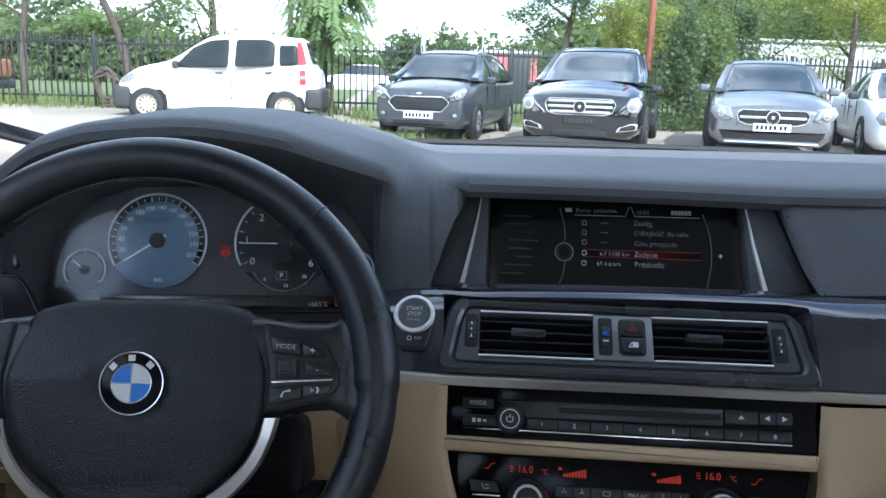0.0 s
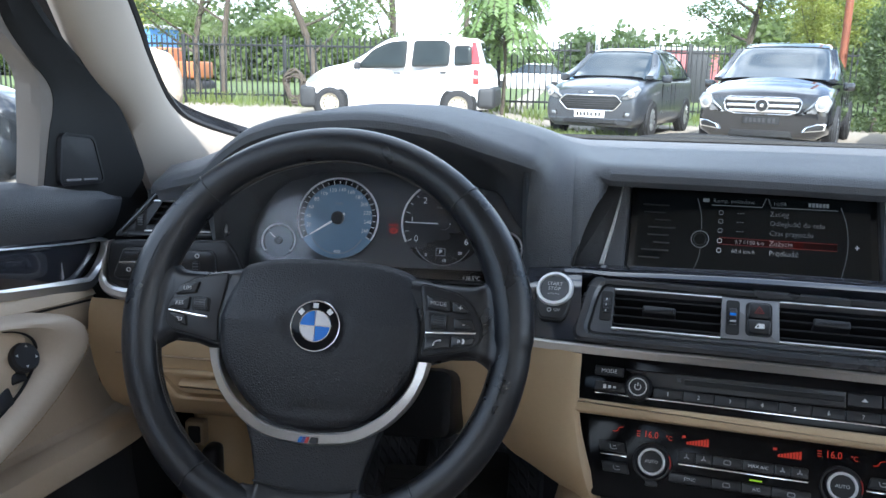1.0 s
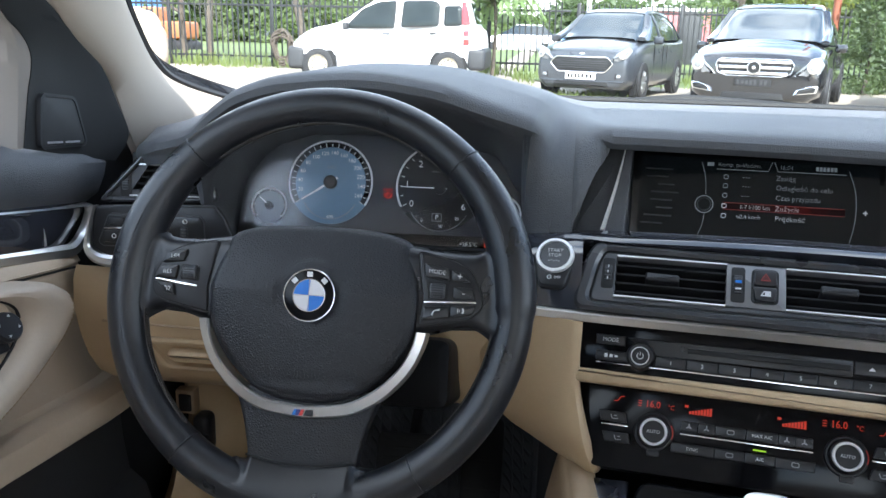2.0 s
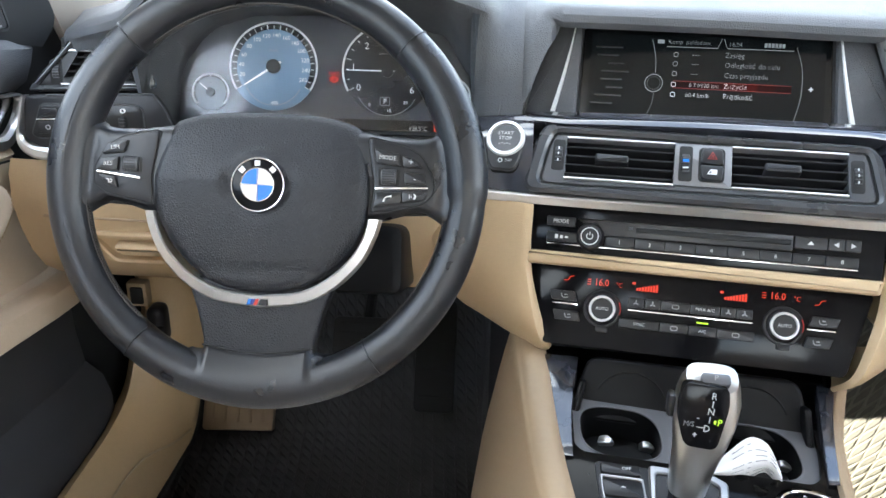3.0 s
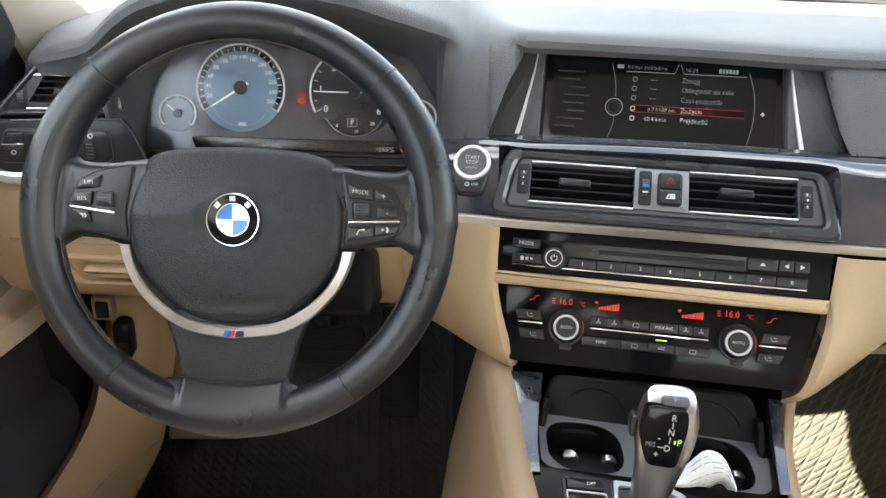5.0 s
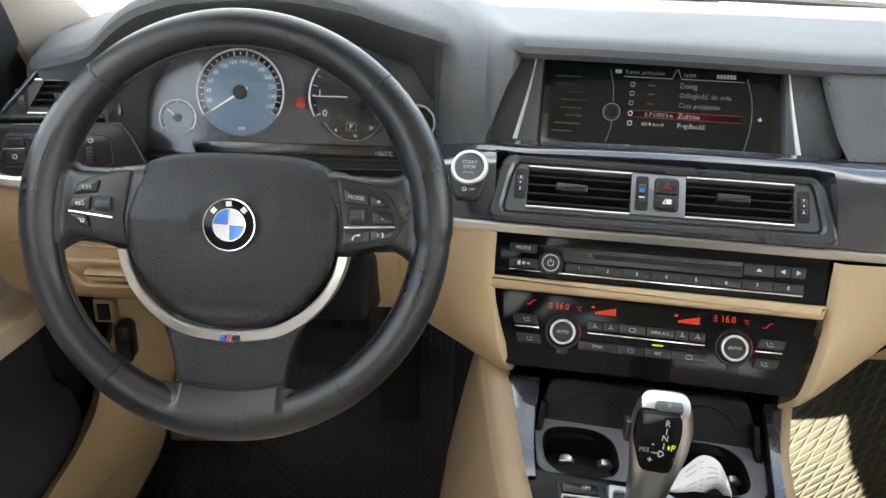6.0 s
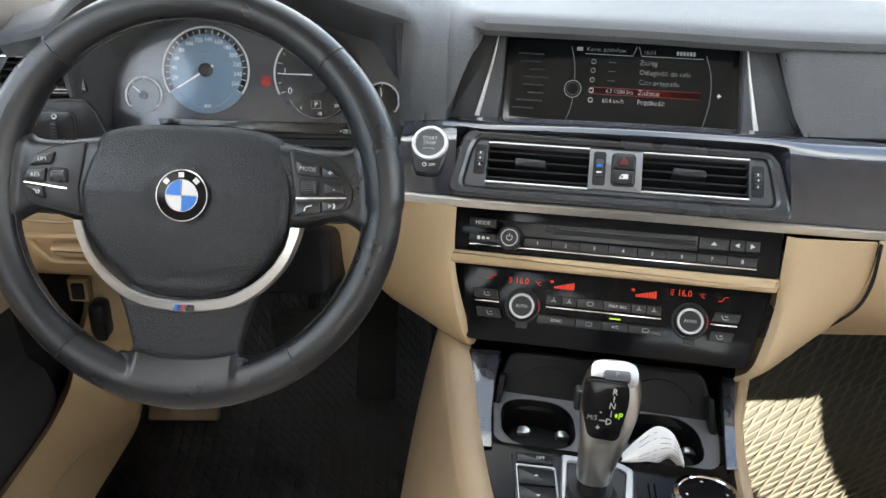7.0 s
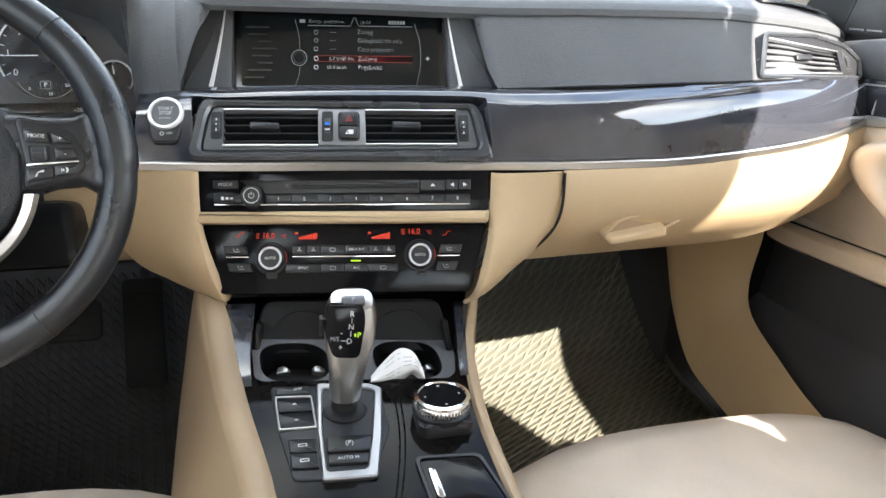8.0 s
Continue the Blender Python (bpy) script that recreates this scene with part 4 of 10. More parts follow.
    part("blue_band", box(-0.0155, -0.0090, 0.0050, 0.0060, 0.0014, 0.0034, 0.0004, 1), BLUE, wheel_knob)
    part("wheel_mark", box(-0.0155, -0.0088, -0.0022, 0.0056, 0.0014, 0.0014, 0.0003, 1), PRINT, wheel_knob)
    for x, z in ((-0.1402, 0.0060), (0.1415, 0.0005)):
        tw = thumb_wheel(v, x, z, 0.0080, 0.030)
        for dz in (-0.0065, 0.0, 0.0065):
            part("wheel_mark", box(x, -0.0076 + abs(dz) * 0.16, z + dz, 0.0012, 0.0012, 0.0024, 0), PRINT, tw)
    return v


centre_vents()


def start_button():
    b = thing("start_button", panel(-0.167, 0.2055, 0.8895, 42, -9.5, -1.5), "round engine start button with a chrome ring in the dark trim", "button")
    body = quad([(-0.0185, -0.004), (0.0210, -0.002), (0.0192, -0.018), (0.0150, -0.0345), (0.0110, -0.0375), (-0.0085, -0.0370), (-0.0120, -0.0330), (-0.0172, -0.018)], 0.003, 4)
    part("housing", prism(body, -0.0045, 0.01, 0.0022, 3), BUTTON, b)
    part("housing_gap", frame_plate(inset(body, -0.0010), body, -0.0030, 0.006), MATT, b)
    c = at(0.0014, 0, -0.0028)
    part("ring", lathe([(0.0200, -0.004), (0.0200, 0.0045), (0.0190, 0.0076), (0.0160, 0.0082), (0.0152, 0.0050)], 56, m=c, cap=False), BLADE, b, "satin chrome ring")
    cap = part("cap", lathe([(0.0156, -0.004), (0.0156, 0.0052), (0.0148, 0.0066), (0.008, 0.0062), (0.0, 0.0060)], 44, m=c, cap=False), GREY, b)
    for text, z in (("START", 0.0022), ("STOP", -0.0034)):
        words("lettering", text, 0.0056, at(0.0014, -0.0067, z), PRINT, cap, "CENTER", thin=0.012)
    for i in range(5):
        part("engine_mark", box(-0.0040 + 0.0026 * i, -0.0068, -0.0098 + 0.0008 * (i % 2), 0.0018, 0.0004, 0.0012, 0), PRINT_DIM, cap)
    words("lettering", "OFF", 0.0042, at(0.0030, -0.0048, -0.0275), PRINT, b, "LEFT", thin=0.012)
    part("stop_mark", frame_plate(circle(0.0024, 14, -0.0014, -0.0275), circle(0.0016, 14, -0.0014, -0.0275), -0.0049, -0.0040), PRINT, b)
    return b


start_button()


# ---- radio ----
def radio():
    r = thing("radio_panel", panel(0.026, 0.137, 0.815, 25, -11, -1.5), "black radio panel with preset keys, disc slot and a round knob", "car radio")
    part("face", prism(quad([(-0.174, 0.0235), (0.168, 0.0235), (0.166, -0.0260), (-0.169, -0.0260)], 0.003), 0.0, 0.03, 0.001), GLOSS, r)
    part("upper_strip", prism(quad([(-0.119, 0.0085), (0.0855, 0.0098), (0.0855, -0.0055), (-0.092, -0.0065)], 0.001), -0.004, 0.004, 0.0008), BUTTON, r)
    part("disc_slot", prism(quad([(-0.060, 0.0038), (0.084, 0.0048), (0.084, -0.0002), (-0.060, -0.0012)], 0.0008), -0.0052, -0.003, 0.0005), MATT, r)
    part("slot_line", prism([(-0.060, 0.0040), (0.084, 0.0050), (0.084, 0.0057), (-0.060, 0.0047)], -0.0055, -0.0035), GREY, r)
    part("slot_light", box(-0.0655, -0.0052, 0.0030, 0.0050, 0.002, 0.0040, 0.0005, 1), GREY, r)

    def key(name, x0, x1, z0, z1, text="", mark=None):
        b = part(name, prism(quad([(x0 + 0.0004, z0), (x1 - 0.0004, z0), (x1 - 0.0004, z1), (x0 + 0.0004, z1)], 0.0008, 2), -0.0050, 0.002, 0.0009), BUTTON, r)
        if text:
            words("lettering", text, 0.0056, at((x0 + x1) / 2, -0.0052, (z0 + z1) / 2), PRINT, b, "CENTER")
        if mark:
            part("arrow", prism([((x0 + x1) / 2 + a, (z0 + z1) / 2 + c) for a, c in mark], -0.0053, -0.0046), PRINT, b)
        return b

    key("mode_key", -0.1495, -0.1200, -0.0005, 0.0090, "MODE")
    b = key("source_key", -0.1485, -0.1160, -0.0165, -0.0065)
    for i in range(3):
        part("symbol", box(-0.138 + 0.005 * i, -0.0053, -0.0115, 0.0030, 0.0004, 0.0040 - 0.001 * i, 0), PRINT, b)
    key("eject_key", 0.0865, 0.1160, -0.0028, 0.0092, "", [(-0.003, -0.0015), (0.003, -0.0015), (0, 0.0020)])
    key("back_key", 0.1165, 0.1310, -0.0022, 0.0092, "", [(0.002, -0.0025), (0.002, 0.0025), (-0.0025, 0)])
    key("next_key", 0.1312, 0.1455, -0.0020, 0.0092, "", [(-0.002, -0.0025), (0.0025, 0), (-0.002, 0.0025)])
    for i in range(8):
        w = (0.1445 + 0.0900) / 8
        key("preset_key", -0.0900 + w * i, -0.0900 + w * (i + 1), -0.0172, -0.0075, str(i + 1))
    part("chrome_line", prism([(-0.1475, -0.0196), (0.1440, -0.0196), (0.1440, -0.0180), (-0.1475, -0.0180)], -0.0055, 0.0, 0.0005), CHROME, r)
    k = part("knob", lathe([(0.0140, -0.002), (0.0140, 0.004), (0.0125, 0.008), (0.0125, 0.0120), (0.0115, 0.0135), (0.0085, 0.0135)], 40, m=at(-0.1045, 0, -0.0089), cap=False), PLASTIC, r)
    part("knob_ring", lathe([(0.0090, 0.013), (0.0089, 0.0146), (0.0081, 0.0146), (0.0078, 0.013)], 36, m=at(-0.1045, 0, -0.0089), cap=False), BLADE, k)
    part("knob_cap", lathe([(0.0084, 0.012), (0.0082, 0.0136), (0.0, 0.0136)], 32, m=at(-0.1045, 0, -0.0089), cap=False), BUTTON, k)
    arc = [(-0.1045 + 0.0030 * math.cos(radians(q)), -0.0139, -0.0089 + 0.0030 * math.sin(radians(q))) for q in range(125, 416, 18)]
    part("power_mark", tube(arc, 0.0005, 4, up=(0, 1, 0)), PRINT, k)
    part("power_mark", box(-0.1045, -0.0139, -0.0065, 0.0009, 0.0006, 0.0034, 0), PRINT, k)
    return r


radio()


# ---- climate controls ----
def climate():
    c = thing("climate_panel", panel(0.02, 0.1195, 0.745, 28, -11, -1.5), "black climate control panel with two chrome-ringed knobs and red digits", "climate panel")
    part("face", prism(quad([(-0.166, 0.0320), (0.170, 0.0320), (0.150, -0.0500), (-0.140, -0.0500)], 0.006), 0.0, 0.03, 0.002), GLOSS, c)

    def key(name, x0, x1, z0, z1, text="", skew=0.0, icon=0):
        b = part(name, prism(quad([(x0 + 0.0004, z0), (x1 - 0.0004, z0), (x1 - 0.0004 + skew, z1), (x0 + 0.0004 + skew, z1)], 0.0012, 2), -0.0048, 0.002, 0.0010), BUTTON, c)
        mx, mz = (x0 + x1) / 2, (z0 + z1) / 2
        if text:
            words("lettering", text, 0.0045, at(mx, -0.0050, mz), PRINT, b, "CENTER")
        if icon == 1:
            part("symbol", frame_plate(rrect(0.0070, 0.0046, 0.0014, 2, mx, mz), rrect(0.0054, 0.0030, 0.0008, 2, mx, mz), -0.0052, -0.0046), PRINT_DIM, b)
        if icon == 2:
            part("symbol", tube(smooth_path([(mx - 0.0035, -0.0050, mz + 0.002), (mx - 0.0018, -0.0050, mz - 0.002), (mx + 0.0035, -0.0050, mz - 0.0016)], 4), 0.0005, 4), PRINT_DIM, b)
            part("symbol", box(mx + 0.001, -0.0051, mz + 0.001, 0.003, 0.0004, 0.0010, 0), PRINT_DIM, b)
        if icon == 3:
            for k in range(3):
                a = radians(120 * k + 90)
                part("symbol", box(0, 0, 0, 0.0026, 0.0004, 0.0012, 0, m=pose(mx + 0.0014 * math.cos(a), -0.0051, mz + 0.0016 * math.sin(a), 0, -120 * k - 90, 0)), PRINT_DIM, b)
        return b

    key("seat_key", -0.1340, -0.1075, -0.0045, 0.0055, "", -0.003, 2)
    key("seat_heat_key", -0.1290, -0.1025, -0.0245, -0.0145, "", -0.003, 2)
    key("seat_key", 0.1120, 0.1380, -0.0045, 0.0055, "", 0.003, 2)
    key("seat_heat_key", 0.1090, 0.1330, -0.0245, -0.0145, "", 0.003, 2)
    cells = [-0.0575, -0.0410, -0.0250, 0.0030, 0.0315, 0.0465, 0.0620]
    for i, (a, b) in enumerate(zip(cells, cells[1:])):
        key(("fan_low_key", "fan_key", "windscreen_key", "max_key", "fan_low_key", "fan_key")[i], a, b, -0.0046, 0.0052, "MAX A/C" if i == 3 else "", 0, (3, 3, 1, 0, 3, 3)[i])
    cells = [-0.0650, -0.0245, 0.0030, 0.0300, 0.0650]
    for i, (a, b) in enumerate(zip(cells, cells[1:])):
        key(("sync_key", "rear_screen_key", "ac_key", "recirculation_key")[i], a, b, -0.0258, -0.0162, ("SYNC", "", "A/C", "")[i], 0, (0, 1, 0, 1)[i])
    for x0, x1 in ((-0.0570, 0.0620), (-0.1330, -0.1070), (0.1110, 0.1370)):
        part("chrome_line", prism([(x0, -0.0082), (x1, -0.0082), (x1, -0.0066), (x0, -0.0066)], -0.0052, 0.0, 0.0005), CHROME, c)
    part("green_light", box(0.0157, -0.0025, -0.0127, 0.0115, 0.003, 0.0015, 0.0005, 1), GREEN_LIT, c, "lit green indicator")
    for x, kz in ((-0.0820, -0.0092), (0.0905, -0.0068)):
        k = part("temperature_knob", lathe([(0.0192, -0.002), (0.0190, 0.0015), (0.0182, 0.0026), (0.0164, 0.0028), (0.0156, 0.0036), (0.0146, 0.0080), (0.0134, 0.0090)], 48, m=at(x, 0, kz), cap=False), PLASTIC, c)
        part("knob_ring", lathe([(0.0136, 0.0080), (0.0134, 0.0104), (0.0126, 0.0114), (0.0114, 0.0112), (0.0106, 0.0096)], 48, m=at(x, 0, kz), cap=False), BLADE, k, "satin chrome ring")
        part("knob_cap", lathe([(0.0110, 0.008), (0.0104, 0.0096), (0.0, 0.0098)], 40, m=at(x, 0, kz), cap=False), BUTTON, k)
        words("lettering", "AUTO", 0.0046, at(x, -0.0101, kz), PRINT, k, "CENTER")
        arc = [(x + 0.0180 * math.cos(radians(q)), -0.0030, kz + 0.0180 * math.sin(radians(q))) for q in range(-15, 30, 6)]
        part("red_arc", tube(arc, 0.0006, 4, up=(0, 1, 0)), RED_PRINT, k)
        part("knob_tab", box(x + 0.001, -0.002, kz - 0.0205, 0.012, 0.004, 0.006, 0.001), BUTTON, k)
    for x, fx, zz in ((-0.0930, -0.0520, 0.0172), (0.0756, 0.0328, 0.0212)):
        words("digits", "16.0", 0.0098, at(x + 0.0006, -0.0006, zz), RED_LIT, c, squeeze=0.88)
        words("unit", "°C", 0.0066, at(x + 0.0225, -0.0006, zz - 0.001), RED_LIT, c, squeeze=0.88)
        for i in range(3):
            part("display_line", box(x - 0.0045, -0.0006, zz - 0.0024 + 0.0024 * i, 0.0036, 0.0004, 0.0008, 0), RED_LIT, c)
        for i in range(8):
            part("fan_bar", box(fx + 0.0028 + 0.0027 * i, -0.0006, 0.0142 + 0.00035 * i, 0.0021, 0.0004, 0.0026 + 0.0007 * i, 0), RED_LIT, c)
        part("fan_mark", box(fx - 0.0010, -0.0006, 0.0200, 0.0034, 0.0004, 0.0024, 0), RED_LIT, c)
    for x in (-0.1190, 0.1212):
        part("air_flow_mark", tube(smooth_path([(x - 0.004, -0.0006, 0.0165), (x, -0.0006, 0.0170), (x + 0.002, -0.0006, 0.0205), (x + 0.006, -0.0006, 0.0215)], 4), 0.0004, 4, up=(0, 1, 0)), RED_LIT, c)
    return c


climate()

# ---- instrument cluster ----
def dial(parent, x, z, r, face, ring=BLADE, a0=-40, a1=220, n=27, major=2):
    d = part("dial", lathe([(r, -0.001), (r, 0.0012), (r - 0.002, 0.0016), (0, 0.0016)], 56, m=at(x, 0, z), cap=False), face, parent)
    arc = [(x + r * math.cos(radians(q)), -0.0025, z + r * math.sin(radians(q))) for q in [a0 + (a1 - a0) * i / 48 for i in range(49)]]
    part("dial_ring", tube(arc, 0.0012, 8, up=(0, 1, 0)), ring, d, "bright ring")
    qs = [radians(a0 + (a1 - a0) * i / 48) for i in range(49)]
    part("dial_band", sheet([[Vector((x + r * k * math.cos(q), -0.0019, z + r * k * math.sin(q))) for k in (0.98, 0.85)] for q in qs], 0.0006), DIAL_DARK, d)
    for i in range(n):
        q = radians(a1 + (a0 - a1) * i / (n - 1))
        lng = 0.0052 if i % major == 0 else 0.0032
        part("tick", box(0, 0, 0, lng * r / 0.05, 0.0004, 0.0009, 0, m=pose(x + r * 0.90 * math.cos(q), -0.0023, z + r * 0.90 * math.sin(q), 0, -math.degrees(q), 0)), PRINT, d)
    return d


CLUSTER_GLASS = glass("cluster_glass", (0.97, 0.97, 0.98), 0.016)


def cluster():
    c = thing("instrument_cluster", panel(-0.37, 0.303, 0.915, 20, 3), "instrument cluster with round white-lettered dials behind glass", "instrument cluster")
    edge = quad([(-0.172, -0.048), (-0.168, 0.020), (-0.140, 0.058), (-0.100, 0.080), (0.105, 0.084), (0.150, 0.060), (0.178, 0.018), (0.184, -0.030), (0.165, -0.062), (-0.150, -0.062)], 0.02, 5)
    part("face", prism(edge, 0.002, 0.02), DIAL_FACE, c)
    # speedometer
    s = dial(c, -0.0622, 0.0218, 0.0495, DIAL_REFLECTION, a0=-32, a1=212)
    for i, n in enumerate((20, 40, 60, 80, 100, 120, 140, 160, 180, 200, 220, 240, 260)):
        q = radians(212 - 244 * (i + 1) / 13.5)
        words("number", str(n), 0.0068, at(-0.0622 + 0.0368 * math.cos(q), -0.0020, 0.0210 + 0.0360 * math.sin(q)), NUMERAL, s, "CENTER", thin=0.010, squeeze=0.95)
    words("unit", "km/h", 0.0048, at(-0.0622, -0.0020, 0.040), PRINT_DIM, s, "CENTER")
    words("number", "400", 0.0058, at(-0.0610, -0.0020, -0.0195), NUMERAL, c, "CENTER")
    part("lower_arc", tube([(-0.0622 + 0.034 * math.cos(radians(q)), -0.002, 0.0120 + 0.034 * math.sin(radians(q))) for q in range(205, 336, 8)], 0.0004, 4, up=(0, 1, 0)), PRINT_DIM, c)
    q = radians(213)
    part("needle", tube([(-0.0622 - 0.010 * math.cos(q), -0.004, 0.0218 - 0.010 * math.sin(q)), (-0.0622 + 0.0395 * math.cos(q), -0.004, 0.0218 + 0.0395 * math.sin(q))], lambda t: 0.0015 - 0.0006 * t, 6, up=(0, 1, 0)), NEEDLE, s)
    part("needle_cap", lathe([(0.0080, 0.001), (0.0080, 0.0055), (0.0062, 0.0068), (0.0, 0.0068)], 28, m=at(-0.0622, 0, 0.0218), cap=False), PLASTIC, s)
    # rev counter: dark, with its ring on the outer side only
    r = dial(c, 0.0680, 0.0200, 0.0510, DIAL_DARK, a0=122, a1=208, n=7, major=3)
    arc = [(0.068 + 0.051 * math.cos(radians(t)), -0.0025, 0.020 + 0.051 * math.sin(radians(t))) for t in range(-30, 6, 6)]
    part("red_zone", tube(arc[1:4], 0.0018, 6, up=(0, 1, 0)), RED_PRINT, r)
    part("dial_ring", tube(arc[:3], 0.0012, 6, up=(0, 1, 0)), CHROME, r)
    for text, u, v in (("0", 0.0350, 0.0000), ("1", 0.0290, 0.0225), ("2", 0.0440, 0.0470), ("6", 0.0960, -0.0020)):
        words("number", text, 0.0112, at(u, -0.0020, v), NUMERAL, r, "CENTER", thin=0.012)
    words("unit", "1/min x 1000", 0.0036, at(0.0670, -0.0020, 0.0390), PRINT_DIM, r, "CENTER")
    part("needle", tube([(0.076, -0.004, 0.0190), (0.0215, -0.004, 0.0196)], lambda t: 0.0008 - 0.0004 * t, 6, up=(0, 1, 0)), NEEDLE, r)
    part("needle_cap", lathe([(0.0070, 0.001), (0.0070, 0.0050), (0.0055, 0.0060), (0.0, 0.0060)], 28, m=at(0.0680, 0, 0.0190), cap=False), PLASTIC, r)
    part("lower_arc", tube([(0.068 + 0.036 * math.cos(radians(q)), -0.002, 0.005 + 0.036 * math.sin(radians(q))) for q in range(205, 336, 8)], 0.0004, 4, up=(0, 1, 0)), PRINT_DIM, c)
    for text, u, v in (("0", 0.0480, -0.0190), ("10", 0.0700, -0.0255), ("20", 0.0890, -0.0160)):
        words("number", text, 0.0052, at(u, -0.0020, v), NUMERAL, c, "CENTER")
    words("gear_letter", "P", 0.0075, at(0.0655, -0.0020, -0.0150), NUMERAL, c, "CENTER")
    part("gear_box", frame_plate(rrect(0.0115, 0.0095, 0.001, 2, 0.0655, -0.0150), rrect(0.0103, 0.0083, 0.0008, 2, 0.0655, -0.0150), -0.0024, -0.0018), PRINT_DIM, c)
    words("temperature", "+28.5°C", 0.0070, at(0.0930, -0.0020, -0.0455), WHITE_LIT, c, "LEFT", squeeze=0.9)
    # small side dials
    for x in (-0.1340, 0.1425):
        m = dial(c, x, -0.0085, 0.0205, DIAL_HAZE if x < 0 else DIAL_DARK, a0=-40, a1=220, n=7, major=3)
        q = radians(140 if x < 0 else 95)
        part("needle", tube([(x, -0.004, -0.0085), (x + 0.015 * math.cos(q), -0.004, -0.0085 + 0.015 * math.sin(q))], lambda t: 0.0009 - 0.0004 * t, 6, up=(0, 1, 0)), NEEDLE, m)
        part("needle_cap", lathe([(0.0050, 0.001), (0.0050, 0.0045), (0.0, 0.0055)], 20, m=at(x, 0, -0.0085), cap=False), PLASTIC, m)
        words("number", "1/2", 0.0040, at(x, -0.0020, 0.0015), PRINT_DIM, m, "CENTER")
    # red brake lamp and bottom warning lamp
    warn = part("brake_lamp", frame_plate(circle(0.0036, 24, 0.0068, 0.0092), circle(0.0027, 24, 0.0068, 0.0092), -0.0015, 0.001), RED_LIT, c, "lit red parking brake lamp")
    words("lettering", "P", 0.0058, at(0.0068, -0.0016, 0.0092), RED_LIT, warn, "CENTER")
    words("lettering", "PARK", 0.0050, at(0.0068, -0.0016, 0.0152), RED_LIT, warn, "CENTER")
    for sx in (-1, 1):
        part("bracket", tube([(0.0068 + sx * 0.0040, -0.0014, 0.0118), (0.0068 + sx * 0.0050, -0.0014, 0.0092), (0.0068 + sx * 0.0040, -0.0014, 0.0066)], 0.0004, 5, up=(0, 1, 0)), RED_LIT, warn)
    part("belt_lamp", box(0.1240, -0.0025, -0.0440, 0.0040, 0.003, 0.0080, 0.001), RED_LIT, c)
    part("lower_screen", prism(quad([(-0.120, -0.034), (0.135, -0.036), (0.125, -0.058), (-0.110, -0.058)], 0.004), -0.0004, 0.004, 0.001), SCREEN, c)
    cover = part("cover_glass", prism(edge, -0.0125, -0.0117), CLUSTER_GLASS, c, "clear cover glass")
    cover.visible_shadow = False
    # shelf and sill under the dials
    part("sill", prism(quad([(-0.172, -0.050), (0.176, -0.052), (0.168, -0.078), (-0.165, -0.078)], 0.008), -0.045, 0.03, 0.006), MATT, c)
    # liner of the binnacle, opening towards the driver
    n = len(edge)
    grow = lambda k, y: [Vector((x * k, y, 0.01 + (z - 0.01) * k + (0.012 if z > 0.03 else 0) * (k - 1) * 10)) for x, z in edge]  # noqa: E731
    part("liner", loft([grow(1.0, 0.004), grow(1.012, -0.015), grow(1.03, -0.045), grow(1.06, -0.075)], caps=False), HOOD, c)
    part("silver_edge", tube(smooth_path([(0.170, -0.050, -0.052), (0.184, -0.045, -0.036), (0.1925, -0.045, -0.012)], 5), 0.0040, 8, flat=0.6), SATIN, c)
    return c


cluster()


def column():
    c = thing("steering_column", pose(-0.369, 0.12, 0.845, -22), "black steering column shroud with control stalks", "steering column")
    part("shroud", box(0.0, 0.03, 0.0, 0.13, 0.24, 0.105, 0.02, 3), MATT, c)
    part("lower_shroud", prism(quad([(-0.080, -0.02), (0.104, -0.02), (0.106, -0.093), (-0.078, -0.093)], 0.014), 0.03, 0.16, 0.010), LID_BLACK, c)
    for s in (-1, 1):
        part("stalk", tube(smooth_path([(s * 0.05, -0.03, 0.01), (s * 0.11, -0.045, 0.012), (s * 0.155, -0.05, 0.016)], 5), 0.0075, 10, flat=0.7), PLASTIC, c)
    return c


column()


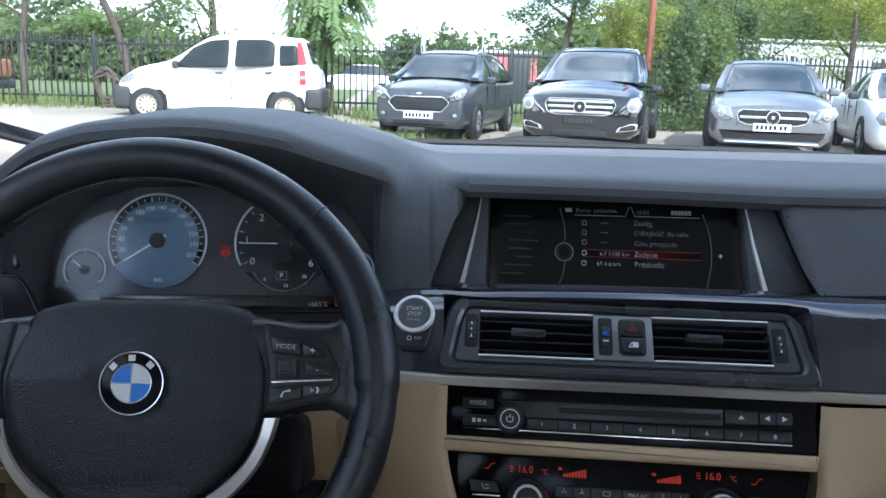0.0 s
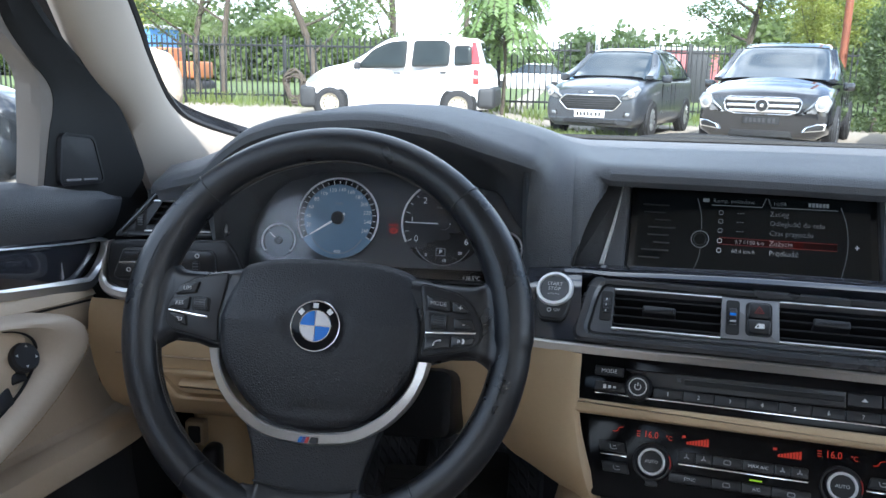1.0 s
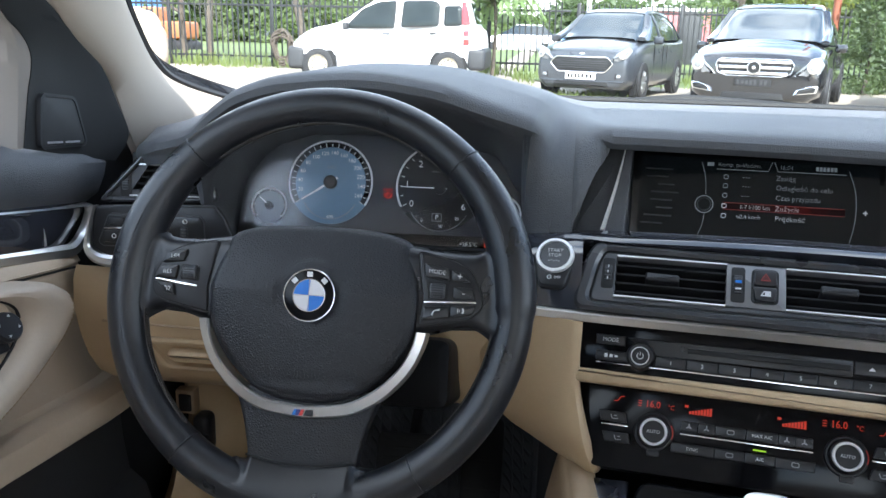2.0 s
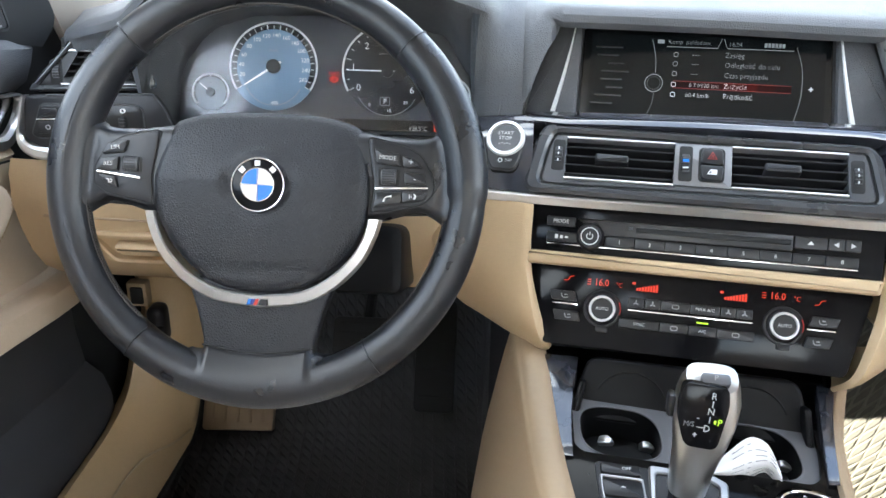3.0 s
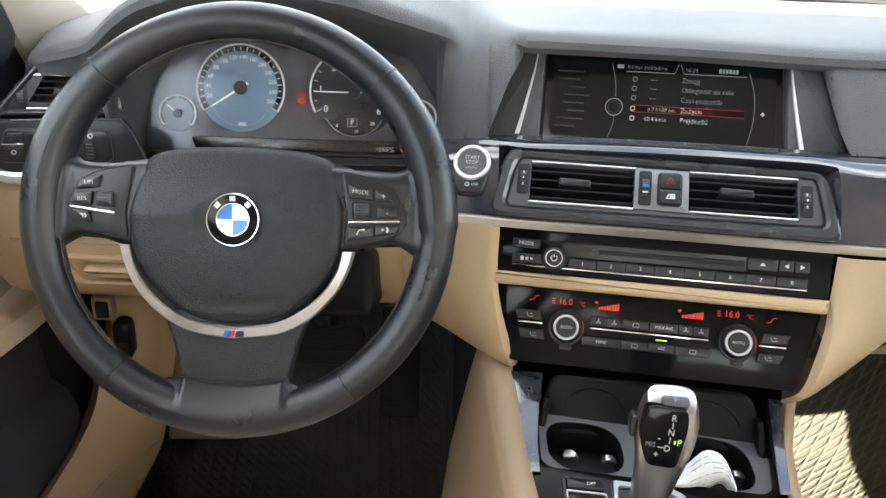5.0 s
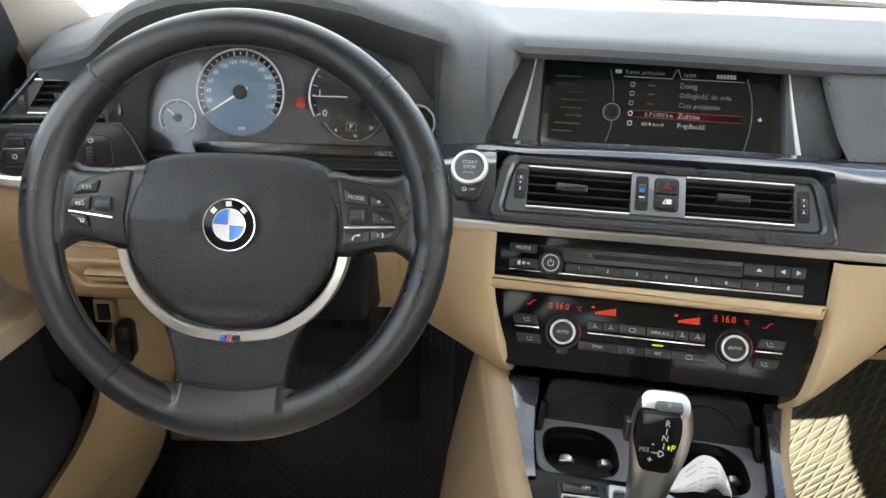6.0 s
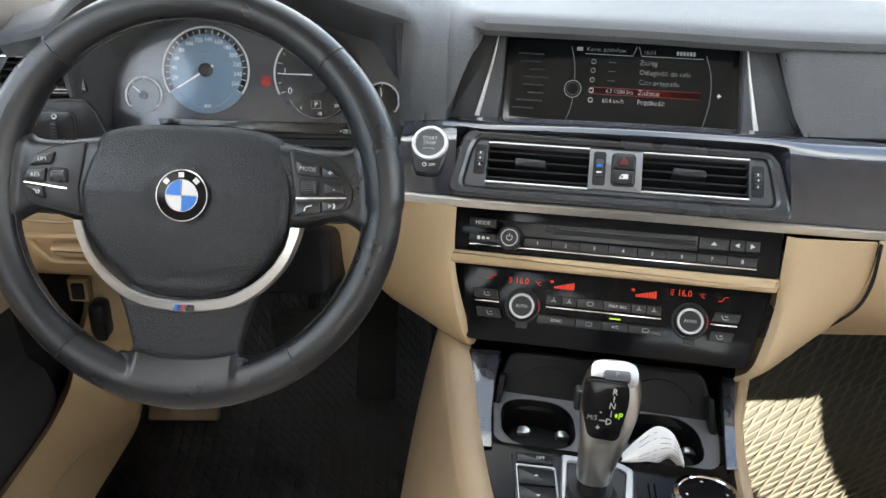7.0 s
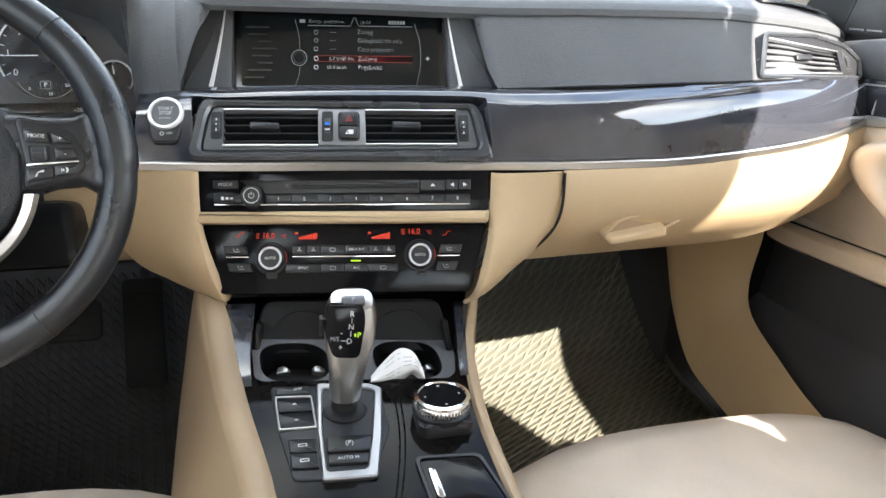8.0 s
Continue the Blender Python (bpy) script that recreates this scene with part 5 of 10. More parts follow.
# ---- beige lower dash ----
def lower_dash():
    g = thing("glovebox", I4, "beige glovebox with a recessed pull handle under the trim", "glovebox")
    strip = along(TRIM_LOW, 10)
    face = [p for p in strip if p.x > 0.2795]
    rows = []
    for p in face:
        t = (p.x - 0.28) / 0.5
        low = 0.697 - 0.004 * t + 0.055 * max(0, (t - 0.55) / 0.45) ** 2
        yb = 0.165 + 0.03 * t
        top = p + Vector((0, -0.001, -0.0115))
        dx = -0.028 * (1 - t) ** 2 - 0.055 * max(0, t - 0.7)
        col = []
        for k in range(13):
            s = k / 12
            z = lerp(top.z, low, s)
            y = lerp(top.y, yb, s ** 2.2) - 0.012 * math.sin(math.pi * min(1, s * 1.15)) ** 0.8
            col.append(Vector((p.x + dx * s ** 1.6, y, z)))
        col += [Vector((p.x + dx, yb + 0.03, low - 0.006)), Vector((p.x + dx, yb + 0.20, low + 0.002))]
        rows.append(col)
    part("lid", sheet(rows, -0.003), BEIGE, g)
    # handle: a scooped hollow with a lip to pull
    hm = pose(0.436, 0.107, 0.765, 6, 0, 6)
    scoop = quad([(-0.094, -0.012), (-0.078, 0.007), (-0.008, 0.019), (0.026, 0.020), (0.017, 0.004), (-0.008, -0.010), (-0.012, -0.016), (-0.088, -0.020)], 0.007, 4)
    h = part("handle", frame_plate(inset(scoop, -0.003), scoop, -0.0066, 0.012, m=hm, lip=0.0014), BEIGE, g)
    part("handle_hollow", prism(scoop, -0.0030, 0.004, 0.0, m=hm), TAN, h)
    part("handle_lip", prism(quad([(-0.093, -0.009), (-0.014, -0.0005), (-0.010, -0.0125), (-0.014, -0.0165), (-0.090, -0.020), (-0.096, -0.015)], 0.004, 4), -0.017, 0.008, 0.004, 3, m=hm), BEIGE, h)

    # cheeks beside the centre stack
    ck = thing("centre_stack_surround", I4, "beige grained surround of the centre stack", "trim panel")
    left = [[(-0.240, 0.212, 0.832), (-0.190, 0.185, 0.833), (-0.146, 0.168, 0.833), (-0.1415, 0.168, 0.831)],
            [(-0.240, 0.205, 0.790), (-0.190, 0.178, 0.789), (-0.146, 0.156, 0.788), (-0.1395, 0.156, 0.786)],
            [(-0.236, 0.203, 0.760), (-0.186, 0.172, 0.756), (-0.143, 0.146, 0.756), (-0.1355, 0.148, 0.756)],
            [(-0.225, 0.206, 0.725), (-0.176, 0.170, 0.720), (-0.135, 0.132, 0.720), (-0.1245, 0.136, 0.718)],
            [(-0.200, 0.212, 0.695), (-0.160, 0.178, 0.688), (-0.122, 0.134, 0.688), (-0.1130, 0.136, 0.690)],
            [(-0.180, 0.235, 0.680), (-0.150, 0.200, 0.672), (-0.118, 0.165, 0.676), (-0.1100, 0.165, 0.680)]]
    part("left_cheek", sheet([smooth_path(r, 4) for r in zip(*[smooth_path(c, 4) for c in zip(*left)])], -0.004), BEIGE, ck)
    right = [[(0.191, 0.104, 0.838), (0.205, 0.100, 0.838), (0.250, 0.096, 0.838), (0.2775, 0.0965, 0.838)],
             [(0.189, 0.094, 0.790), (0.200, 0.086, 0.790), (0.248, 0.092, 0.790), (0.2765, 0.095, 0.790)],
             [(0.186, 0.085, 0.765), (0.196, 0.075, 0.765), (0.240, 0.088, 0.760), (0.268, 0.100, 0.758)],
             [(0.176, 0.072, 0.730), (0.184, 0.062, 0.728), (0.220, 0.085, 0.722), (0.248, 0.120, 0.715)],
             [(0.168, 0.068, 0.705), (0.174, 0.064, 0.700), (0.198, 0.098, 0.690), (0.215, 0.155, 0.688)],
             [(0.162, 0.090, 0.680), (0.166, 0.090, 0.676), (0.180, 0.130, 0.672), (0.190, 0.185, 0.674)]]
    part("right_cheek", sheet([smooth_path(r, 4) for r in zip(*[smooth_path(c, 4) for c in zip(*right)])], -0.004), BEIGE, ck)
    part("middle_band", prism(quad([(-0.1700, -0.0265), (0.1680, -0.0265), (0.1650, -0.0405), (-0.1670, -0.0405)], 0.003), -0.006, 0.02, 0.004, 3, m=panel(0.026, 0.137, 0.815, 25, -11, -1.5)), BEIGE, ck)
    part("seam", tube(smooth_path([(0.279, 0.0930, 0.838), (0.278, 0.0905, 0.790), (0.2665, 0.0975, 0.755), (0.2405, 0.1300, 0.708), (0.228, 0.156, 0.692)], 6), 0.0019, 6), MATT, ck)

    # knee panel under the column, with the bonnet release recess
    k = thing("knee_panel", I4, "beige knee panel under the steering column with a small flap", "trim panel")
    rows = []
    for i in range(25):
        x = -0.705 + 0.02 * i
        rows.append([Vector((x, y + 0.020 * max(0, (x + 0.40)) + 0.05 * max(0, -0.62 - x), z)) for y, z in ((0.205, 0.846), (0.196, 0.832), (0.192, 0.80), (0.200, 0.765), (0.212, 0.735), (0.232, 0.706), (0.262, 0.684), (0.40, 0.665), (0.60, 0.66))])
    part("panel", sheet(rows, -0.004), BEIGE, k)
    fm = panel(-0.550, 0.2035, 0.752, -14, 0)
    part("panel_seam", tube(smooth_path([(-0.672, 0.197, 0.785), (-0.58, 0.1945, 0.7845), (-0.50, 0.1945, 0.783), (-0.46, 0.1965, 0.780)], 5), 0.0014, 6), TAN, k)
    flap = part("flap", frame_plate(quad([(-0.078, 0.0180), (0.080, 0.0180), (0.080, -0.0240), (-0.058, -0.0240)], 0.008), quad([(-0.068, 0.0110), (0.074, 0.0110), (0.074, -0.0190), (-0.050, -0.0190)], 0.006), -0.0060, 0.01, m=fm, lip=0.002), BEIGE, k)
    part("flap_lip", prism(quad([(-0.046, 0.0040), (0.072, 0.0040), (0.072, -0.0080), (-0.040, -0.0080)], 0.004), -0.013, 0.01, 0.004, m=fm), BEIGE, flap)
    return g


lower_dash()


# left outer vent and light switch panel
def onto(poly, pts):
    """Moves each of pts along the line to the middle of poly onto its outline."""
    cx, cz = sum(p[0] for p in poly) / len(poly), sum(p[1] for p in poly) / len(poly)
    out = []
    for x, z in pts:
        dx, dz, best = x - cx, z - cz, 9.0
        for (ax, az), (bx, bz) in zip(poly, poly[1:] + poly[:1]):
            ex, ez = bx - ax, bz - az
            det = dx * -ez + dz * ex
            if abs(det) > 1e-12:
                t = ((ax - cx) * -ez + (az - cz) * ex) / det
                u = (dx * (az - cz) - dz * (ax - cx)) / det
                if t > 0 and -1e-6 <= u <= 1 + 1e-6:
                    best = min(best, t)
        out.append((cx + dx * best, cz + dz * best))
    return out


def side_vent(m, label, outer, mouth, knob, tab, mat):
    """outer: outline of the frame; mouth: corners of the slats' opening, from top left clockwise."""
    v = thing("outer_air_vent", m, label, "air vent", "outer air vents")
    rim = quad(outer, 0.009, 6)
    bez = inset(rim, 0.0060)
    tl, tr, br, bl = (Vector(p) for p in mouth)
    part("frame", frame_plate(rim, bez, -0.0065, 0.012, lip=0.0024), VENT_FRAME, v)
    part("bezel", frame_plate(inset(bez, -0.0003), onto([tuple(p) for p in (tl, tr, br, bl)], bez), -0.0022, 0.016), mat, v)
    cx, cz = (tl.x + br.x) / 2, (tl.y + br.y) / 2
    part("duct", box(cx, 0.020, cz, abs(tr.x - tl.x) + 0.03, 0.003, abs(tl.y - br.y) + 0.03, 0), MATT, v)
    for i in range(4):
        k = (i + 0.9) / 4.8
        p, q = tl.lerp(bl, k), tr.lerp(br, k)
        part("slat", prism([(p.x, p.y - 0.0010), (q.x, q.y - 0.0010), (q.x, q.y + 0.0010), (p.x, p.y + 0.0010)], 0.0, 0.018, 0.0006), SLAT, v)
    for p, q in ((tl, tr), (bl, br)):
        part("chrome_line", prism([(p.x, p.y - 0.0009), (q.x, q.y - 0.0009), (q.x, q.y + 0.0009), (p.x, p.y + 0.0009)], -0.0042, 0.004, 0.0006), SATIN, v)
    part("vane_tab", prism(quad([(tab[0] - 0.016, tab[1] - 0.003), (tab[0] + 0.016, tab[1] - 0.004), (tab[0] + 0.016, tab[1] + 0.004), (tab[0] - 0.016, tab[1] + 0.005)], 0.002), -0.004, 0.01, 0.0015), PLASTIC, v)
    thumb_wheel(v, knob[0], knob[1], 0.0080, knob[2], y0=-0.0028)
    return v


side_vent(panel(-0.600, 0.226, 0.9335, 14, 8), "outer air vent with dark slats beside the driver's door", [(-0.0750, -0.0140), (0.0590, -0.0130), (0.0510, 0.0340), (0.0150, 0.0410), (-0.0220, 0.0440)], [(-0.0315, 0.0285), (0.0370, 0.0270), (0.0435, -0.0072), (-0.0385, -0.0064)], (-0.0430, 0.0060, 0.022), (0.006, 0.010), PLASTIC)
side_vent(panel(0.664, 0.199, 0.9530, 33, 15), "outer air vent with dark slats beside the passenger door", [(-0.1100, -0.0255), (-0.0775, 0.0365), (0.0240, 0.0285), (0.0800, 0.0115), (0.1050, -0.0130), (0.0960, -0.0425)], [(-0.0700, 0.0270), (0.0600, 0.0010), (0.0575, -0.0305), (-0.0965, -0.0190)], (0.0742, -0.0140, 0.026), (-0.011, -0.003), PLASTIC)


def light_switches():
    p = thing("light_switch_panel", panel(-0.590, 0.197, 0.877, 5, 4), "dark glossy light switch panel with a silver border", "switch panel")
    part("trim", prism(quad([(-0.0795, 0.0425), (0.0560, 0.0465), (0.0660, 0.0330), (0.0800, 0.0000), (0.0820, -0.0130), (-0.0660, -0.0140), (-0.0850, -0.0030)], 0.008), 0.0, 0.008, 0.003), PLASTIC, p)
    o = smooth_path([(-0.0800, 0.0, 0.0425), (-0.0890, 0.0, 0.0120), (-0.0915, 0.0, -0.0065), (-0.0840, 0.0, -0.0185), (-0.0700, 0.0, -0.0243), (-0.0500, 0.0, -0.0250), (0.0850, 0.0, -0.0230)], 5)
    i = smooth_path([(-0.0768, 0.0, 0.0425), (-0.0838, 0.0, 0.0130), (-0.0838, 0.0, -0.0015), (-0.0770, 0.0, -0.0090), (-0.0650, 0.0, -0.0115), (-0.0480, 0.0, -0.0120), (0.0850, 0.0, -0.0120)], 5)
    rows = [[a + Vector((0, 0.008, 0)), a + Vector((0, -0.002, 0)), a.lerp(b, 0.25) + Vector((0, -0.0045, 0)), a.lerp(b, 0.75) + Vector((0, -0.0045, 0)), b + Vector((0, -0.002, 0)), b + Vector((0, 0.008, 0))] for a, b in zip(o, i)]
    part("silver_border", loft(rows), SATIN, p, "broad satin silver border")
    part("upper_line", tube([(-0.055, -0.001, 0.0435), (0.056, -0.001, 0.0462), (0.066, -0.001, 0.0330), (0.078, -0.001, 0.0040)], 0.0010, 6), GREY, p)
    block = quad([(-0.0610, 0.0345), (0.0400, 0.0340), (0.0435, 0.0290), (0.0440, 0.0050), (0.0380, 0.0000), (-0.0680, -0.0010), (-0.0735, 0.0030)], 0.004, 4)
    sw = part("switch_block", prism(block, -0.004, 0.005, 0.0016), BUTTON, p)
    part("block_edge", frame_plate(inset(block, -0.0010), block, -0.0026, 0.004), GREY, sw)
    for pts in ([(-0.0630, 0.0210), (-0.0430, 0.0215), (-0.0430, 0.0312), (-0.0590, 0.0308)], [(-0.0670, 0.0035), (-0.0430, 0.0040), (-0.0430, 0.0178), (-0.0645, 0.0172)], [(-0.0390, 0.0040), (-0.0140, 0.0040), (-0.0140, 0.0178), (-0.0390, 0.0178)], [(-0.0390, 0.0212), (-0.0140, 0.0212), (-0.0140, 0.0312), (-0.0390, 0.0312)]):
        part("key", prism(quad(pts, 0.0018, 3), -0.0062, 0.0, 0.0011), BUTTON, sw)
    part("chrome_line", prism([(-0.0660, 0.0186), (-0.0430, 0.0190), (-0.0430, 0.0204), (-0.0655, 0.0200)], -0.0066, -0.003, 0.0004), CHROME, sw)
    roll = part("dimmer_wheel", box(0.0232, -0.0045, 0.0135, 0.0080, 0.006, 0.0190, 0.002, 3), PLASTIC, sw)
    for k in range(5):
        part("ridge", box(0.0232, -0.0078, 0.0065 + 0.0035 * k, 0.0066, 0.0010, 0.0010, 0), GREY, roll)
    for x, z in ((-0.0545, 0.0108), (0.0246, 0.0290), (0.0023, 0.0210)):
        part("symbol", frame_plate(circle(0.0026, 14, x, z), circle(0.0018, 14, x, z), -0.0067, -0.0035), PRINT, sw)
    return p


light_switches()


# ---- centre console ----
LEFT_EDGE = [(-0.4, -0.0840), (-0.34, -0.0860), (-0.2, -0.0895), (-0.12, -0.0958), (-0.045, -0.1081), (0.015, -0.1161), (0.161, -0.1290), (0.22, -0.1311)]
RIGHT_EDGE = [(-0.40, 0.147), (-0.34, 0.145), (-0.18, 0.139), (-0.1, 0.137), (-0.06, 0.139), (-0.01, 0.146), (0.043, 0.1555), (0.065, 0.163), (0.15, 0.196), (0.20, 0.212)]


def swell(y):
    """How far the console rises above its plain slope towards the dash."""
    return 0.016 * max(0.0, min(1.0, (y - 0.02) / 0.105)) ** 1.3


def console():
    c = thing("centre_console", I4, "centre console with beige leather sides and a dark lacquered top", "console")

    def top(x, y):
        return 0.640 + 0.1584 * y + swell(y)

    # lacquered top with an opening for the cup holders
    hole = [(-0.0880, 0.1000), (0.1420, 0.0660), (0.1365, 0.030), (0.129, -0.002), (0.119, -0.0100), (-0.084, 0.0160), (-0.0915, 0.0260)]
    edge = [(-0.122, 0.172), (0.193, 0.146), (0.1615, 0.062), (0.1385, -0.045), (0.1465, -0.22), (-0.082, -0.22), (-0.102, -0.04)]
    m = pose(0, 0, 0.640, 9) @ pose(0, 0, 0, -90)
    part("top_panel", frame_plate(quad(edge, 0.004, 4), quad(hole, 0.006, 4), -0.0015, 0.012, m=m), CONSOLE_WOOD, c)
    # glossy flanks beside the cup holder, rising towards the dash
    for inner, outer in (([(-0.0925, 0.006), (-0.0915, 0.045), (-0.0870, 0.085), (-0.0800, 0.126)], [(-0.1080, 0.006), (-0.1125, 0.045), (-0.1170, 0.085), (-0.1215, 0.128)]), ([(0.1310, -0.012), (0.1385, 0.025), (0.1450, 0.062), (0.1520, 0.098)], [(0.1430, -0.012), (0.1500, 0.025), (0.1590, 0.062), (0.1700, 0.096)])):
        a, b = smooth_path([(*p, 0) for p in inner], 6), smooth_path([(*p, 0) for p in outer], 6)
        rows = []
        for p, q in zip(a, b):
            row = []
            for k in (0, 0.03, 0.08, 0.5, 0.92, 0.97, 1):
                g = p.lerp(q, k)
                edge_drop = 0.012 if k in (0, 1) else 0.0012 if k in (0.03, 0.97) else 0.0
                row.append(Vector((g.x, g.y, 0.640 + 0.1584 * g.y + 0.0045 + swell(g.y + (0.03 if g.x > 0 else 0.0)) - edge_drop)))
            rows.append(row)
        part("flank", sheet(rows, 0), PIANO, c, "dark glossy flank")
    # beige sides: outer skin from the stitched edge down to the floor
    rows = []
    for i in range(15):
        t = i / 14
        y = lerp(0.178, -0.34, t)
        xe = pchip(y, LEFT_EDGE)[0]
        zt = top(xe, y) + 0.004
        out = 0.036 + 0.125 * t
        inner = xe + 0.011
        rows.append([Vector((inner, y, zt - 0.003)), Vector((xe + 0.004, y, zt + 0.001)), Vector((xe - 0.006, y, zt + 0.001)), Vector((xe - 0.013, y, zt - 0.004)), Vector((xe - 0.018, y, zt - 0.014)), Vector((xe - 0.02 - 0.35 * out, y, zt - 0.09)), Vector((xe - 0.02 - 0.75 * out, y + 0.01, zt - 0.20)), Vector((xe - 0.02 - out, y + 0.02, 0.27))])
    part("left_side", sheet([smooth_path(r, 3) for r in rows], -0.004), TAN, c)
    st = bmesh.new()
    for i in range(70):
        y = 0.165 - 0.0062 * i
        xe = pchip(y, LEFT_EDGE)[0]
        tube([(xe - 0.0035, y, top(xe, y) + 0.0056), (xe - 0.0036, y - 0.0042, top(xe, y - 0.0042) + 0.0056)], 0.0006, 4, bm=st)
    part("stitching", st, STITCH, c, "beige stitching", 3)
    rows = []
    for i in range(15):
        t = i / 14
        y = lerp(0.150, -0.34, t)
        xe = pchip(y, RIGHT_EDGE)[0]
        zt = top(xe, y) + 0.002
        rows.append([Vector((xe - 0.003, y, zt - 0.003)), Vector((xe - 0.001, y, zt)), Vector((xe + 0.002, y, zt - 0.001)), Vector((xe + 0.0035, y, zt - 0.006)), Vector((xe + 0.002, y, zt - 0.05)), Vector((xe + 0.004, y, zt - 0.16)), Vector((xe + 0.010, y, 0.27))])
    part("right_side", sheet([smooth_path(r, 3) for r in rows], -0.004), TAN, c)
    part("core", box(0.025, 0.0, 0.44, 0.20, 0.62, 0.34, 0.01), MATT, c)
    # rear armrest end in front of the seats
    part("armrest_front", prism(quad([(-0.105, 0.62), (-0.095, 0.635), (0.14, 0.635), (0.15, 0.62), (0.15, 0.30), (-0.105, 0.30)], 0.012), -0.50, -0.162, 0.01, m=pose(0, -0.70, 0, 0)), TAN, c)
    return c, m


console_thing, CON_M = console()


def cup_holder():
    c = thing("cup_holder", CON_M.copy(), "open double cup holder with a raised dark lid and grey insert", "cup holder")

    def skew(x, z):
        return (x, z - 0.125 * (x + 0.09))
    cups = [(-0.0450, 0.0530), (0.0810, 0.0535)]
    # grey insert plate with two wells
    for (cx, cz), x0, x1 in ((cups[0], -0.0905, 0.019), (cups[1], 0.019, 0.1385)):
        n = 40
        well = [skew(cx + 0.0385 * math.copysign(abs(math.cos(a)) ** 0.72, math.cos(a)), cz + 0.0345 * math.copysign(abs(math.sin(a)) ** 0.72, math.sin(a))) for a in (2 * math.pi * i / n for i in range(n))]
        rim = []
        for x, z in ((math.cos(2 * math.pi * i / n), math.sin(2 * math.pi * i / n)) for i in range(n)):
            k = 1 / max(abs(x), abs(z))
            rim.append(skew(lerp(x0, x1, (x * k + 1) / 2), lerp(0.0155, 0.0960, (z * k + 1) / 2)))
        part("insert", frame_plate(rim, well, 0.003, 0.008, lip=0.0008), INSERT_GREY, c, "grey plastic insert")
        part("well_rim", tube([(x, 0.0032, z) for x, z in well], 0.0010, 6, closed=True, up=(0, 1, 0)), INSERT_GREY, c)
        bm = bmesh.new()
        mx, mz = skew(cx, cz)
        rings = [[bm.verts.new((mx + (x - mx) * f, y, mz + (z - mz) * f)) for x, z in well] for f, y in ((1.0, 0.004), (0.97, 0.010), (0.94, 0.066), (0.86, 0.074))]
        for r0, r1 in zip(rings, rings[1:]):
            for i in range(n):
                bm.faces.new((r0[i], r0[(i + 1) % n], r1[(i + 1) % n], r1[i]))
        bm.faces.new(rings[-1])
        well_ob = part("well", bm, LID_BLACK, c)
        for dx, tip in ((-0.0145, 1), (0.0280, -1)):
            q = skew(cx + dx, cz - 0.002)
            bm = prism(quad([(-0.0075, -0.002), (0.0075, -0.0035), (0.0080, 0.0015), (0.0025, 0.0065), (-0.0055, 0.0060)], 0.002, 3), 0.0, 0.007, 0.002, m=at(q[0], 0.014, q[1]) @ pose(0, 0, 0, 12, 14 * tip, -24 * tip))
            part("clip", bm, ALU, well_ob, "silver clip")
    # raised lid behind the wells, with a rounded top edge and an arm at either end
    lm = CON_M.inverted() @ pose(0.024, 0.0810, 0.6500, -25, 0, -8)
    lid = part("lid", prism(quad([(-0.113, -0.020), (-0.1085, 0.010), (-0.1000, 0.0430), (0.1030, 0.0430), (0.1130, 0.012), (0.119, -0.020)], 0.013, 5), -0.004, 0.008, 0.004, 4, m=lm), LID_BLACK, c, "raised soft black lid")
    for x, s in ((-0.109, -1), (0.1150, 1)):
        part("lid_arm", prism(quad([(x - 0.004, -0.022), (x + 0.004, -0.022), (x + 0.003 - 0.006 * s, 0.020), (x - 0.004 - 0.006 * s, 0.020)], 0.003, 3), -0.020, 0.004, 0.003, m=lm), LID_BLACK, lid)
    for x in (-0.055, 0.060):
        arc = [(x + 0.036 * math.cos(radians(q)), -0.0042, -0.002 + 0.034 * math.sin(radians(q))) for q in range(20, 161, 8)]
        bm = tube(arc, 0.0009, 5, up=(0, 1, 0))
        bm.transform(lm)
        part("lid_ring", bm, LID_BLACK, lid)
    return c


cup_holder()


def receipt():
    r = thing("receipt", I4, "curled white paper receipt stuck in the cup holder", "receipt")
    up = smooth_path([(0.034, 0.006, 0.6420), (0.052, 0.018, 0.6535), (0.070, 0.026, 0.6620), (0.085, 0.020, 0.6590), (0.093, 0.006, 0.6450)], 5)
    low = smooth_path([(0.030, 0.002, 0.6370), (0.046, -0.002, 0.6310), (0.063, 0.000, 0.6330), (0.080, 0.004, 0.6400), (0.091, -0.002, 0.6310)], 5)
    rows = []
    for a, b in zip(up, low):
        rows.append([a.lerp(b, k) + Vector((0, -0.010, 0.004)) * math.sin(math.pi * k) for k in [i / 8 for i in range(9)]])
    p = part("paper", sheet(rows, 0.0003), PAPER, r)
    # printed lines too small to read
    for k in range(1, 8):
        for i0, i1 in ((5, 8), (9, 10), (11, 14), (15, 17)):
            if (k * 5 + i0) % 4 == 0:
                continue
            pts = [rows[i][k] for i in range(i0, i1 + 1)]
            nrm = (rows[i0 + 1][k] - rows[i0][k]).cross(rows[i0][k + 1] - rows[i0][k]).normalized()
            nrm = nrm if nrm.y < 0 else -nrm
            part("print_bar", tube([q + nrm * 0.0003 for q in pts], 0.00035, 4, up=nrm), PRINT_DIM, p)
    return r


receipt()


